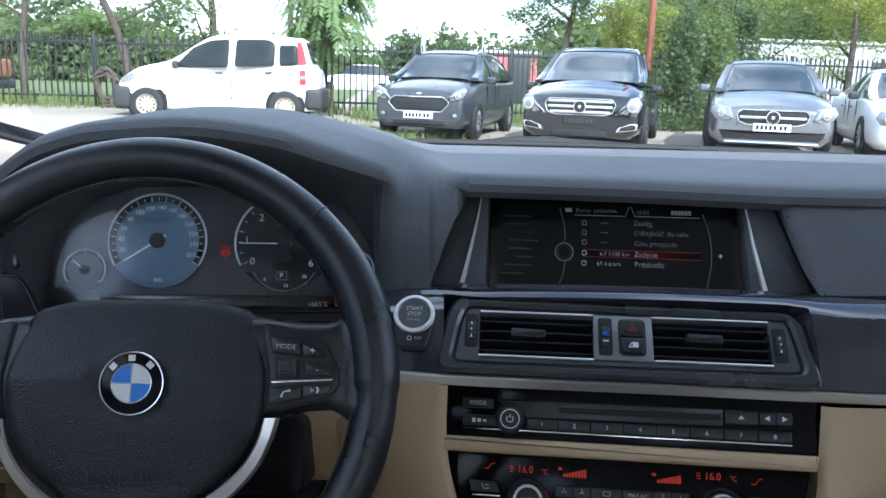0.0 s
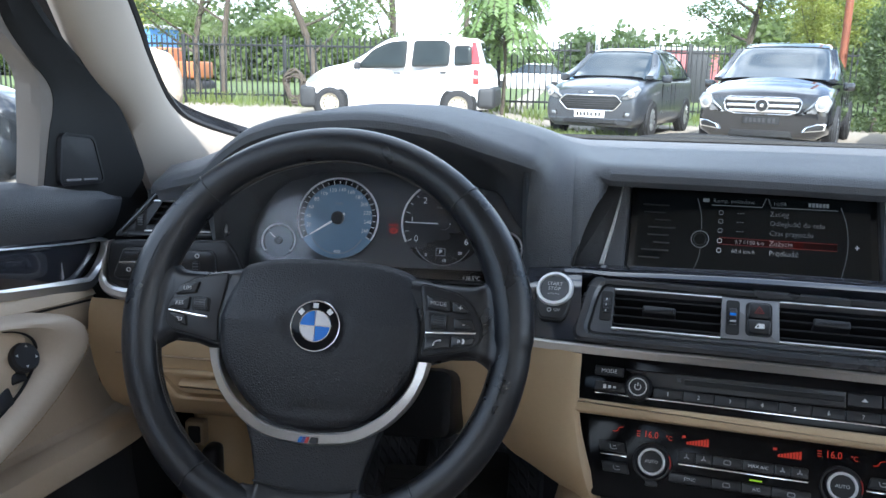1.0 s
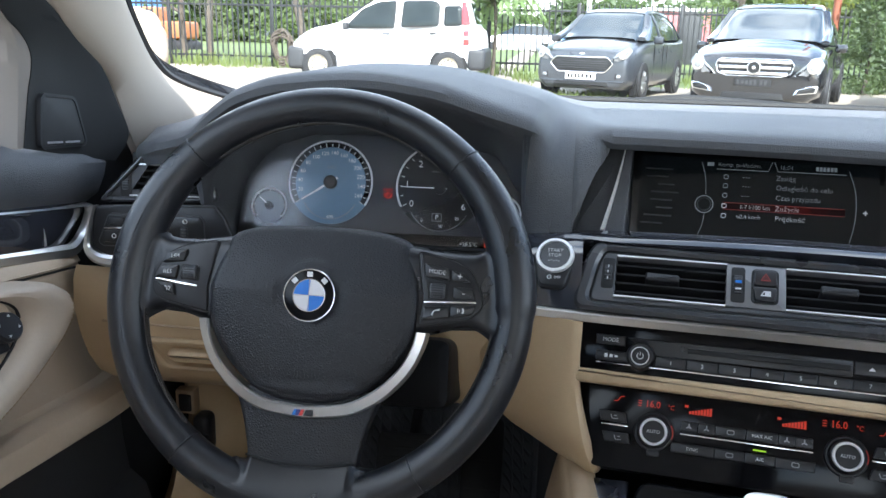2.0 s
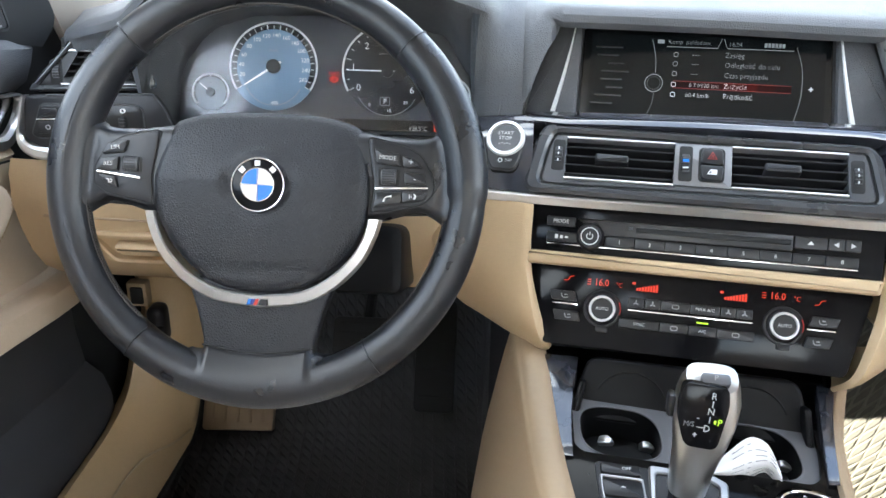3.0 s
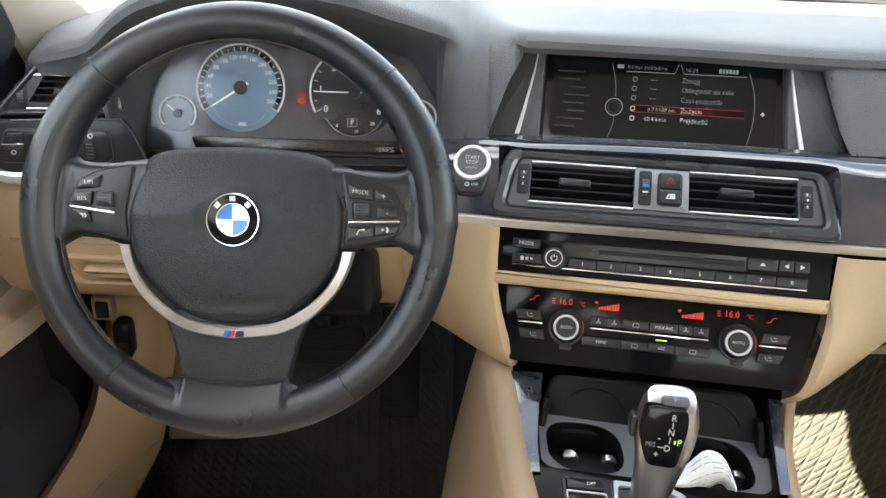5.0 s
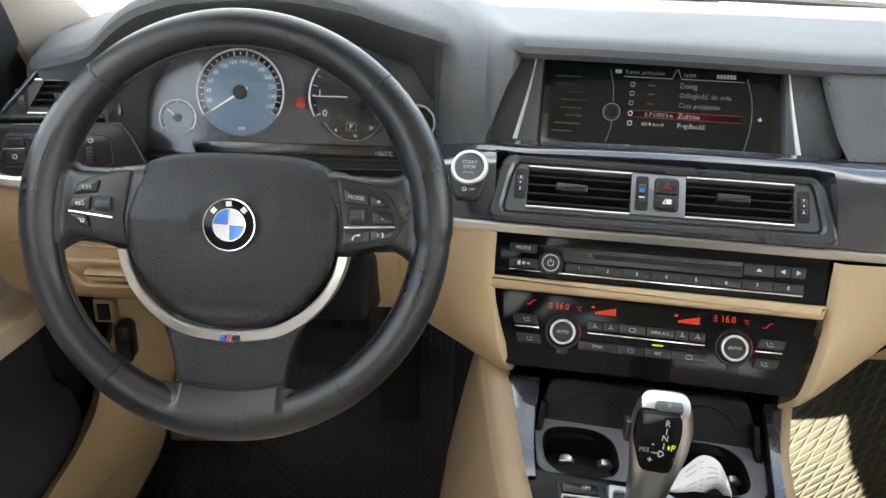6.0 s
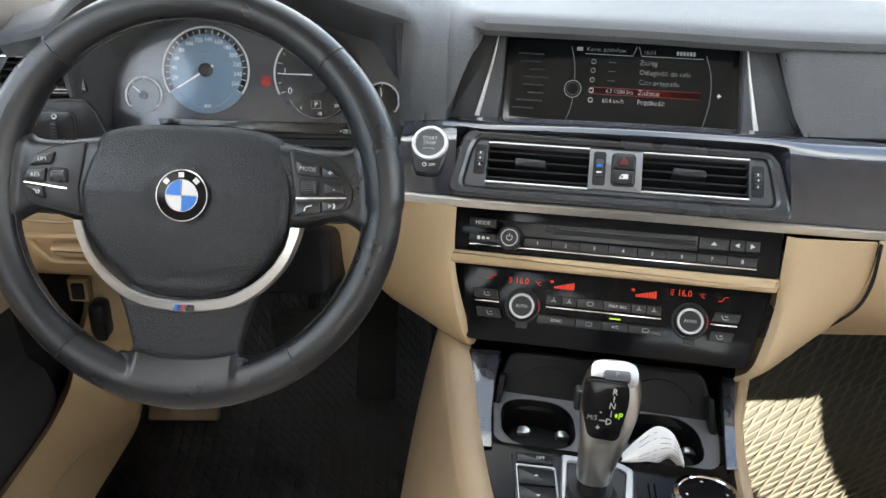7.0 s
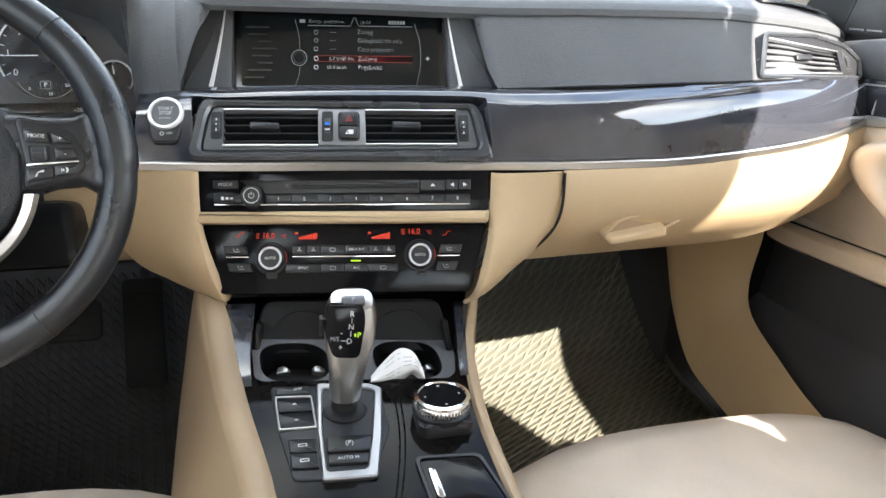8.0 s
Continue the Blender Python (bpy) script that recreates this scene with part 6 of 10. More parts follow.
def gear_lever():
    g = thing("gear_lever", pose(-0.002, -0.040, 0.634, 0, 0, -6), "silver and black electronic gear lever with a lit position display", "gear lever")

    def ring(cx, cy, cz, wx, wy, tilt, n=28, p=0.62):
        out = []
        for i in range(n):
            a = 2 * math.pi * i / n
            x = wx * math.copysign(abs(math.cos(a)) ** p, math.cos(a))
            y = wy * math.copysign(abs(math.sin(a)) ** p, math.sin(a))
            out.append(Vector((cx + x, cy + y * math.cos(tilt), cz + y * math.sin(tilt))))
        return out

    stack = [(0.0, 0.0, 0.006, 0.0135, 0.0135, 0.0, 0.9), (0.0, 0.0, 0.016, 0.0130, 0.0135, 0.0, 0.9), (0.0005, 0.0, 0.020, 0.0160, 0.0170, 0.0, 0.8), (0.0015, 0.0, 0.040, 0.0172, 0.0180, 0.1, 0.72), (0.003, 0.0, 0.058, 0.0190, 0.0190, 0.15, 0.66), (0.0045, 0.001, 0.075, 0.0225, 0.0190, 0.2, 0.62), (0.0055, 0.002, 0.093, 0.0255, 0.0185, 0.25, 0.60), (0.0065, 0.004, 0.110, 0.0258, 0.0180, 0.3, 0.60), (0.0072, 0.006, 0.119, 0.0240, 0.0172, 0.35, 0.62), (0.0075, 0.006, 0.127, 0.0205, 0.0150, 0.4, 0.66), (0.0075, 0.007, 0.1300, 0.0130, 0.0090, 0.4, 0.8)]
    rings = [ring(*s[:6], p=s[6]) for s in stack]
    part("shaft", loft(rings[:2]), MATT, g)
    part("grip", loft(rings[2:]), LEVER, g, "polished silver grip")
    # dark display on the driver's face
    fm = Matrix.Translation((0.0015, -0.0172, 0.1050)) @ pose(0, 0, 0, -13, 4, 0) @ Matrix.Diagonal((0.92, 1, 1, 1))
    face = part("display_face", prism(quad([(-0.0225, 0.0265), (0.0165, 0.0265), (0.0195, 0.010), (0.0150, -0.0270), (-0.0130, -0.0270), (-0.0235, 0.0)], 0.007, 4), -0.003, 0.006, 0.0015, m=fm), GLOSS, g, "gloss black position display")
    for text, x, z, mat in (("R", 0.0045, 0.0180, PRINT), ("I", 0.0045, 0.0112, PRINT), ("N", 0.0042, 0.0050, PRINT), ("I", 0.0042, -0.0022, PRINT), ("D", 0.0030, -0.0095, PRINT), ("P", 0.0130, -0.0030, GREEN_LIT), ("M/S", -0.0125, -0.0075, PRINT_DIM), ("+", -0.0060, -0.0160, PRINT), ("-", -0.0055, -0.0010, PRINT)):
        words("lettering", text, 0.0080 if len(text) == 1 else 0.0062, fm @ at(x, -0.0033, z), mat, face, "CENTER")
    part("gate_line", box(-0.0022, -0.0032, -0.0090, 0.0070, 0.0004, 0.0006, 0, m=fm), PRINT, face)
    part("p_arrow", box(0.0090, -0.0032, -0.0030, 0.0018, 0.0004, 0.0030, 0, m=fm), GREEN_LIT, face)
    b = part("park_button", prism(rrect(0.023, 0.010, 0.003, 3), -0.0022, 0.004, 0.001, m=Matrix.Translation((0.0085, -0.0032, 0.1308)) @ pose(0, 0, 0, -62, 0, 0)), INSERT_GREY, g, "silver parking button")
    words("lettering", "P", 0.0070, Matrix.Translation((0.0085, -0.0032, 0.1308)) @ pose(0, 0, 0, -62, 0, 0) @ at(0, -0.0028, 0), PRINT_DIM, b, "CENTER")
    part("unlock_key", box(-0.0215, -0.010, 0.098, 0.007, 0.016, 0.020, 0.003, m=pose(0, 0, 0, -10)), BUTTON, g)
    part("boot_ring", lathe([(0.024, 0.0), (0.024, 0.003), (0.0205, 0.0045), (0.019, 0.002)], 32, m=pose(0, 0, 0.0, -90), cap=False), MATT, g)
    return g


gear_lever()


def lever_plate():
    p = thing("gear_plate", CON_M.copy(), "grey gear lever surround with parking brake keys and a silver border", "switch panel")
    part("base", prism(quad([(-0.0745, 0.0045), (0.040, -0.011), (0.0395, -0.075), (0.012, -0.136), (-0.063, -0.128), (-0.0735, -0.05)], 0.006), -0.0035, 0.004, 0.002), PLATE_GREY, p)
    o = quad([(-0.0265, -0.001), (0.0290, -0.0090), (0.0415, -0.0180), (0.0290, -0.086), (0.0155, -0.1375), (-0.0370, -0.1338), (-0.0340, -0.0700)], 0.005, 5)
    i = quad([(-0.0212, -0.0100), (0.0245, -0.0160), (0.0325, -0.0225), (0.0185, -0.086), (0.0070, -0.1270), (-0.0310, -0.1245), (-0.0285, -0.0700)], 0.004, 5)
    part("silver_border", frame_plate(o, i, -0.0070, 0.002, lip=0.0015), MID_SILVER, p, "satin silver border")
    part("inner_tray", prism(i, -0.0040, 0.002, 0.0), PLATE_GREY, p)
    for name, pts, text in (("parking_brake_key", [(-0.026, -0.080), (0.020, -0.085), (0.013, -0.105), (-0.028, -0.1015)], "(P)"), ("auto_hold_key", [(-0.028, -0.1035), (0.012, -0.1075), (0.0085, -0.1205), (-0.029, -0.1165)], "AUTO H")):
        k = part(name, prism(quad(pts, 0.003), -0.0080, 0.0, 0.002), BUTTON, p)
        cx, cz = sum(q[0] for q in pts) / 4, sum(q[1] for q in pts) / 4
        words("lettering", text, 0.0075 if text == "(P)" else 0.0055, at(cx, -0.0083, cz) @ pose(0, 0, 0, 0, 4, 0), PRINT, k, "CENTER")
    part("drive_frame", frame_plate(quad([(-0.0720, -0.0135), (-0.0330, -0.0175), (-0.0335, -0.0650), (-0.0715, -0.0630)], 0.003), quad([(-0.0695, -0.0165), (-0.0355, -0.0200), (-0.0358, -0.0620), (-0.0690, -0.0605)], 0.002), -0.0060, 0.0, lip=0.0008), MID_SILVER, p)
    for z0, z1, n in ((-0.0005, -0.0125, "traction_key"), (-0.0190, -0.0385, "drive_mode_key"), (-0.0400, -0.0600, "drive_mode_key"), (-0.0770, -0.0950, "camera_key"), (-0.0960, -0.1150, "parking_sensor_key")):
        x0, x1 = (-0.0700, -0.0350) if z1 > -0.07 else (-0.0635, -0.0375)
        k = part(n, prism(quad([(x0, z0), (x1, z0 - 0.003), (x1, z1 - 0.003), (x0, z1)], 0.002), -0.0068, 0.0, 0.0018), BUTTON, p)
        zc = (z0 + z1) / 2 - 0.0015
        if n == "traction_key":
            words("lettering", "OFF", 0.0050, at((x0 + x1) / 2 + 0.001, -0.0070, zc), PRINT, k, "LEFT")
        elif n == "drive_mode_key":
            s = 1 if z0 > -0.03 else -1
            part("arrow", prism([(-0.0525 - 0.0025, zc), (-0.0525 + 0.0025, zc), (-0.0525, zc + s * 0.0022)], -0.0071, -0.006), PRINT, k)
        else:
            part("symbol", frame_plate(rrect(0.009, 0.004, 0.001, 2, (x0 + x1) / 2, zc), rrect(0.007, 0.0022, 0.0006, 2, (x0 + x1) / 2, zc), -0.0071, -0.006), PRINT, k)
    return p


lever_plate()


def controller():
    k = thing("controller_knob", Matrix.Translation((0.0955, -0.067, 0.6290)) @ pose(0, 0, 0, -3) @ pose(0, 0, 0, -90) @ Matrix.Diagonal((0.94, 0.78, 0.94, 1)), "round menu controller with a touch pad and knurled chrome ring", "controller knob")
    part("base", prism(quad([(-0.033, 0.012), (0.033, 0.012), (0.034, -0.024), (0.026, -0.034), (-0.026, -0.034), (-0.034, -0.024)], 0.004), -0.012, 0.004, 0.002, m=Matrix.Diagonal((0.92, 1, 0.92, 1))), BUTTON, k)
    part("skirt", lathe([(0.032, 0.010), (0.0325, 0.018), (0.030, 0.021)], 56, cap=False), PLASTIC, k)
    part("chrome_ring", lathe([(0.0300, 0.019), (0.0308, 0.022), (0.0308, 0.030), (0.0298, 0.0315)], 56, cap=False), CHROME, k, "knurled chrome ring")
    for i in range(48):
        a = 2 * math.pi * i / 48
        part("knurl", box(0, 0, 0, 0.0008, 0.0085, 0.0012, 0, m=pose(0.0310 * math.cos(a), -0.0255, 0.0310 * math.sin(a), 0, -math.degrees(a), 0)), SILVER_GREY, k)
    part("top_ring", lathe([(0.0298, 0.0310), (0.0318, 0.0335), (0.0312, 0.0372), (0.0270, 0.0382), (0.0258, 0.0362)], 56, cap=False), CHROME, k)
    pad = part("touch_pad", lathe([(0.0262, 0.034), (0.0258, 0.0366), (0.0, 0.0362)], 48, cap=False), GLOSS, k)
    for a in (0, 90, 180, 270):
        m = pose(0.0195 * math.cos(radians(a)), -0.0368, 0.0195 * math.sin(radians(a)), 0, 90 - a, 0)
        part("arrow", prism([(-0.0018, -0.001), (0.0018, -0.001), (0, 0.0012)], -0.0004, 0.0, m=m), PRINT, pad)
    for s in (-1, 0, 1):
        part("menu_key", box(0.018 * s, -0.0125, -0.0275, 0.016, 0.003, 0.0075, 0.001), BUTTON, k)
        part("key_mark", box(0.018 * s, -0.0142, -0.0275, 0.008, 0.0003, 0.0012, 0), PRINT_DIM, k)
    return k


controller()


def ashtray():
    a = thing("storage_lid", CON_M.copy(), "gloss black sliding storage lid with a chrome grip on the console", "storage lid")
    part("lid", prism(quad([(0.0575, -0.1220), (0.1180, -0.1280), (0.1350, -0.2080), (0.0625, -0.2080)], 0.008), -0.0045, 0.004, 0.002), GLOSS, a)
    part("surround", frame_plate(quad([(0.0545, -0.1190), (0.1210, -0.1250), (0.1380, -0.2110), (0.0595, -0.2110)], 0.008), quad([(0.0575, -0.1220), (0.1180, -0.1280), (0.1350, -0.2080), (0.0625, -0.2080)], 0.008), -0.0055, 0.002), PLASTIC, a)
    part("grip", prism(quad([(0.0635, -0.1373), (0.0710, -0.1386), (0.0730, -0.1750), (0.0650, -0.1740)], 0.003), -0.0085, 0.0, 0.0015), CHROME, a, "chrome grip")
    for dx in (0.0, 0.0055):
        part("groove_edge", tube(smooth_path([(0.0530 + dx, -0.0018, -0.030), (0.0490 + dx, -0.0018, -0.075), (0.0400 + dx, -0.0018, -0.120), (0.0270 + dx, -0.0018, -0.165)], 5), 0.0010, 6), CONSOLE_WOOD, a)
    return a


ashtray()


def demister_vent():
    """A slim slotted outlet on top of the dash beside the passenger pillar."""
    v = thing("demister_vent", I4, "slim black slotted demister vent on the dash top", "air vent")

    def on_top(x, y, up=0.0):
        return Vector((x, y, 1.0125 - 0.055 * max(0.0, (abs(x - 0.03) - 0.60) / 0.2) ** 2 + up))
    xs = [0.628 + 0.011 * i for i in range(11)]
    part("slot_floor", sheet([[on_top(x, 0.272 + 0.03 * t + 0.10 * (0.74 - x) * t, 0.0008) for t in (0, 0.5, 1)] for x in xs], -0.002), MATT, v)
    for y0, k in ((0.270, 0.0), (0.304, 0.10)):
        part("border", tube([on_top(x, y0 + k * (0.74 - x), 0.0015) for x in xs], 0.0016, 6), GREY, v)
    for i in range(7):
        x = 0.634 + 0.0155 * i
        part("rib", tube([on_top(x, 0.272, 0.002), on_top(x - 0.012, 0.302 + 0.10 * (0.74 - x), 0.002)], 0.0022, 6), GREY, v)


demister_vent()

# ---- car shell: floor, doors, pillars, roof, glass ----
CX = 0.028  # the car's middle


def mirror(v):
    return Vector((2 * CX - v[0], v[1], v[2]))


def sided(rows, right):
    rows = [[Vector(p) for p in r] for r in rows]
    return [[mirror(p) for p in r] for r in rows] if right else rows


FLOOR_LINE = [(-2.0, 0.27), (0.42, 0.27), (0.50, 0.285), (0.60, 0.34), (0.75, 0.47), (0.88, 0.62), (0.92, 0.80)]


def car_floor():
    f = thing("car_floor", I4, "black carpet lining the footwells", "carpet", kind="structure")
    rows = [[Vector((x, y, z)) for x in (-0.80, -0.6, -0.3, 0.0, 0.3, 0.6, 0.86)] for y, z in FLOOR_LINE]
    part("carpet", sheet(rows, 0.01), CARPET, f)
    return f


car_floor()


def floor_z(y):
    for (a, za), (b, zb) in zip(FLOOR_LINE, FLOOR_LINE[1:]):
        if y <= b:
            return lerp(za, zb, (y - a) / (b - a))
    return FLOOR_LINE[-1][1]


def rubber_mat(name, x0, x1, y0, y1, label, ridge, base, cell=0.022, tall=0.042, slant=1.35):
    m = thing(name, I4, label, "floor mat")
    ys = [y0 + (y1 - y0) * i / 24 for i in range(25)]
    rows = [[Vector((lerp(x0, x1, u), y, floor_z(y) + 0.010)) for u in (0, 0.25, 0.5, 0.75, 1)] for y in ys]
    part("sheet", sheet(rows, -0.005), base, m)
    bm = bmesh.new()
    n = int((x1 - x0) / (cell * 0.5)) + 14
    for i in range(-110, n + 70):
        pts = []
        steps = int((y1 - y0 - 0.02) / 0.006)
        for s in range(steps):
            y = y0 + 0.01 + 0.006 * s
            x = x0 + cell * 0.5 * i + slant * (y - y0) + (1 if i % 2 else -1) * cell * 0.21 * math.sin(2 * math.pi * y / tall)
            pts.append((x, y))
        last = None
        for (x, y), (xn, yn) in zip(pts, pts[1:]):
            if not x0 + 0.012 < x < x1 - 0.012:
                last = None
                continue
            z = floor_z(y) + 0.0100
            w = 0.0026
            ring = [bm.verts.new((x - w, y, z)), bm.verts.new((x - w * 0.5, y, z + 0.0042)), bm.verts.new((x + w * 0.5, y, z + 0.0042)), bm.verts.new((x + w, y, z))]
            if last:
                for k in range(3):
                    bm.faces.new((last[k], last[k + 1], ring[k + 1], ring[k]))
            last = ring
    tagged(part("mesh_relief", bm, ridge, m, sharp=3), kind="stuff")
    edge = [(x0 + 0.006, y) for y in ys] + [(x1 - 0.006, y) for y in reversed(ys)]
    part("border", tube([(x, y, floor_z(y) + 0.0115) for x, y in edge], 0.005, 6, closed=True), base, m)
    return m


rubber_mat("floor_mat", 0.205, 0.735, 0.00, 0.78, "olive rubber floor mat with raised wavy mesh in the passenger footwell", RUBBER_RIDGE, RUBBER)
rubber_mat("floor_mat", -0.660, -0.165, 0.00, 0.74, "dark rubber floor mat with a wavy mesh in the driver's footwell", RUBBER_DARK, RUBBER_DARK, 0.018, 0.034, -0.6)


def pedals():
    for name, x, y, z, w, h, lab in (("accelerator_pedal", -0.258, 0.575, 0.405, 0.068, 0.19, "black accelerator pedal above the mat"), ("brake_pedal", -0.369, 0.525, 0.463, 0.105, 0.065, "black rubber brake pedal above the mat")):
        p = thing(name, pose(x, y, z, -32), lab, "pedal")
        part("pad", prism(rrect(w, h, 0.010, 4), -0.008, 0.010, 0.004), MATT, p)
        part("arm", tube([(0, 0.008, 0.0), (0.0, 0.07, 0.12), (0.0, 0.05, 0.30)], 0.009, 8), MATT, p)
        for i in range(4):
            part("rib", box(0, -0.0085, -h * 0.36 + h * 0.24 * i, w * 0.8, 0.002, 0.004, 0.0008, 1), MATT, p)
    f = thing("foot_rest", pose(-0.580, 0.527, 0.366, -36, 0, 3), "plain beige foot rest beside the pedals", "foot rest")
    rest = part("plate", box(0, 0, 0.012, 0.118, 0.02, 0.186, 0.006), TAN, f)
    for k in range(5):
        part("rib", box(-0.042 + 0.021 * k, -0.0105, 0.012, 0.0050, 0.003, 0.160, 0.001, 1), TAN, rest)


pedals()


def drop(y):
    """How the door's lines fall towards its front end."""
    return -0.14 * (y - 0.08) if y > -0.15 else 0.0322 + 0.05 * (-0.15 - y)


FRONT_EDGE = [(0.30, 0.335), (0.60, 0.330), (0.652, 0.309), (0.739, 0.266), (0.799, 0.240), (0.860, 0.236), (0.902, 0.277), (0.928, 0.300), (0.964, 0.320), (1.1, 0.32)]


def door(right):
    d = thing("front_door", I4, "passenger door trim in beige and black with a dark wood strip" if right else "driver's door trim in beige and black with a dark wood strip and window switches", "car door", "front doors")
    sgn = 1 if right else -1

    def flip(pts):
        return [mirror(p) if right else Vector(p) for p in pts]

    def skin(name, prof, mat, label="", deep=0.004, inset_y=0.0):
        rows = []
        for i in range(23):
            t = (i / 22) ** 1.35
            row = []
            for x, z in prof:
                yf = table(z + drop(0.27), FRONT_EDGE)[0] - inset_y
                y = lerp(yf, -0.93, t)
                row.append(Vector((x - 0.010 * max(0.0, 1 - t * 14) ** 2, y, z + drop(y))))
            rows.append(row)
        return part(name, sheet(sided(rows, right), deep * sgn), mat, d, label)

    skin("upper_pad", [(-0.756, 0.994), (-0.738, 0.993), (-0.722, 0.988), (-0.713, 0.978), (-0.711, 0.965), (-0.714, 0.945), (-0.722, 0.934)], DASH)
    wood = skin("wood_strip", [(-0.724, 0.936), (-0.720, 0.931), (-0.7185, 0.918), (-0.7185, 0.900), (-0.722, 0.884)], PIANO, "dark lacquered wood strip", inset_y=0.010)
    # silver frame: a thin line above the wood, turning round its front end into a broad strip below
    outer = [(-0.93, 0.934 + drop(-0.93)), (-0.4, 0.934 + drop(-0.4)), (0.0, 0.9445), (0.081, 0.9325), (0.164, 0.9195), (0.250, 0.9075), (0.266, 0.9055), (0.271, 0.899), (0.264, 0.884), (0.255, 0.870), (0.244, 0.856), (0.230, 0.8495), (0.209, 0.8505), (0.142, 0.8635), (0.073, 0.877), (0.0, 0.889), (-0.4, 0.877 + drop(-0.4)), (-0.93, 0.877 + drop(-0.93))]
    inner = [(-0.93, 0.931 + drop(-0.93)), (-0.4, 0.931 + drop(-0.4)), (0.0, 0.9415), (0.081, 0.9295), (0.164, 0.9165), (0.246, 0.9043), (0.260, 0.9025), (0.2645, 0.898), (0.257, 0.886), (0.247, 0.877), (0.236, 0.870), (0.227, 0.8665), (0.214, 0.8668), (0.144, 0.879), (0.076, 0.891), (0.0, 0.903), (-0.4, 0.891 + drop(-0.4)), (-0.93, 0.891 + drop(-0.93))]
    o = smooth_path([(-0.720, y, z) for y, z in outer], 4)
    i_ = smooth_path([(-0.7185, y, z) for y, z in inner], 4)
    rows = [[p + Vector((-0.006, 0, 0)), p, p.lerp(q, 0.2) + Vector((0.0055, 0, 0)), p.lerp(q, 0.75) + Vector((0.0055, 0, 0)), q + Vector((0.001, 0, 0)), q + Vector((-0.004, 0, 0))] for p, q in zip(o, i_)]
    part("silver_frame", loft([flip(r) for r in rows]), SATIN, d, "satin silver frame round the wood")
    # door release: a slim chrome loop in the wood
    loop = smooth_path([(-0.7178, 0.170, 0.903), (-0.7160, 0.171, 0.899), (-0.7160, 0.174, 0.880), (-0.7178, 0.175, 0.876)], 5)
    part("door_release", tube(flip(loop), 0.0013, 8), SATIN, wood, "slim chrome door release")
    # beige field: strip under the silver, then the recessed panel and the ledge
    skin("beige_strip", [(-0.724, 0.878), (-0.719, 0.874), (-0.714, 0.868), (-0.711, 0.862)], DOORB)
    part("strip_seam", tube(flip(smooth_path([(-0.7095, y, 0.860 + drop(y)) for y in (0.226, 0.15, 0.08, 0.0, -0.12)], 3)), 0.0015, 5), MATT, d)
    skin("recessed_panel", [(-0.711, 0.862), (-0.709, 0.855), (-0.711, 0.835), (-0.722, 0.810), (-0.732, 0.780), (-0.734, 0.740), (-0.728, 0.705), (-0.716, 0.698)], DOORB)
    skin("ledge", [(-0.714, 0.6985), (-0.702, 0.6980), (-0.692, 0.692), (-0.688, 0.682), (-0.690, 0.670), (-0.698, 0.664), (-0.715, 0.660)], DOORB)
    part("ledge_seam", tube(flip(smooth_path([(-0.714, y, 0.6995 + drop(y)) for y in (0.285, 0.2, 0.1, 0.0, -0.1, -0.3)], 3)), 0.0018, 5), MATT, d)
    skin("lower_panel", [(-0.705, 0.664), (-0.722, 0.655), (-0.728, 0.60), (-0.722, 0.55), (-0.700, 0.53), (-0.692, 0.50), (-0.692, 0.40), (-0.705, 0.31), (-0.75, 0.29)], DOOR_BLACK)
    # grab handle: a padded bow sweeping down from its tip
    B = [(0.000, 0.862), (0.030, 0.860), (0.060, 0.853), (0.077, 0.842), (0.083, 0.828), (0.077, 0.811), (0.050, 0.791), (0.008, 0.776), (-0.05, 0.760), (-0.15, 0.742), (-0.35, 0.728), (-0.62, 0.722)]
    F = [(0.006, 0.870), (0.055, 0.868), (0.100, 0.859), (0.140, 0.844), (0.161, 0.822), (0.153, 0.804), (0.116, 0.782), (0.060, 0.759), (0.0, 0.744), (-0.10, 0.724), (-0.32, 0.706), (-0.62, 0.70)]
    sunk = [0.030, 0.016, 0.006, 0.001] + [0.0] * 8
    back = smooth_path([(-0.687 - d_, y, z) for (y, z), d_ in zip(B, sunk)], 5)
    fore = smooth_path([(-0.684 - d_, y, z) for (y, z), d_ in zip(F, sunk)], 5)
    rows, stitch = [], []
    for k, (p, q) in enumerate(zip(back, fore)):
        grow = min(1.0, (k + 1) / 8)
        n = (q - p).normalized() if (q - p).length > 0 else Vector((0, 1, 0))
        up = Vector((0.016 * grow, 0, 0))
        rows.append([p + Vector((-0.016, 0, 0)), p + Vector((-0.003, 0, 0)), p.lerp(q, 0.10) + up * 0.55, p.lerp(q, 0.28) + up * 0.92, p.lerp(q, 0.5) + up, p.lerp(q, 0.72) + up * 0.88, p.lerp(q, 0.90) + up * 0.45, q + n * 0.002 + Vector((-0.006 * grow, 0, 0)), q + n * 0.001 + Vector((-0.020 * grow, 0, 0)), q - n * 0.006 + Vector((-0.058, 0, 0))])
        stitch.append(p.lerp(q, 0.84) + up * 0.66 + Vector((0.0006, 0, 0)))
    grab = part("grab_handle", sheet(sided(rows, right), 0), TAN_DOOR, d, "padded grab handle with a stitched edge")
    part("plate_gap", tube(flip([p + Vector((-0.0045, -0.0005, 0)) for p in back[8:]]), 0.0018, 6), MATT, d)
    bm = bmesh.new()
    st = smooth_path(stitch[18:], 6)
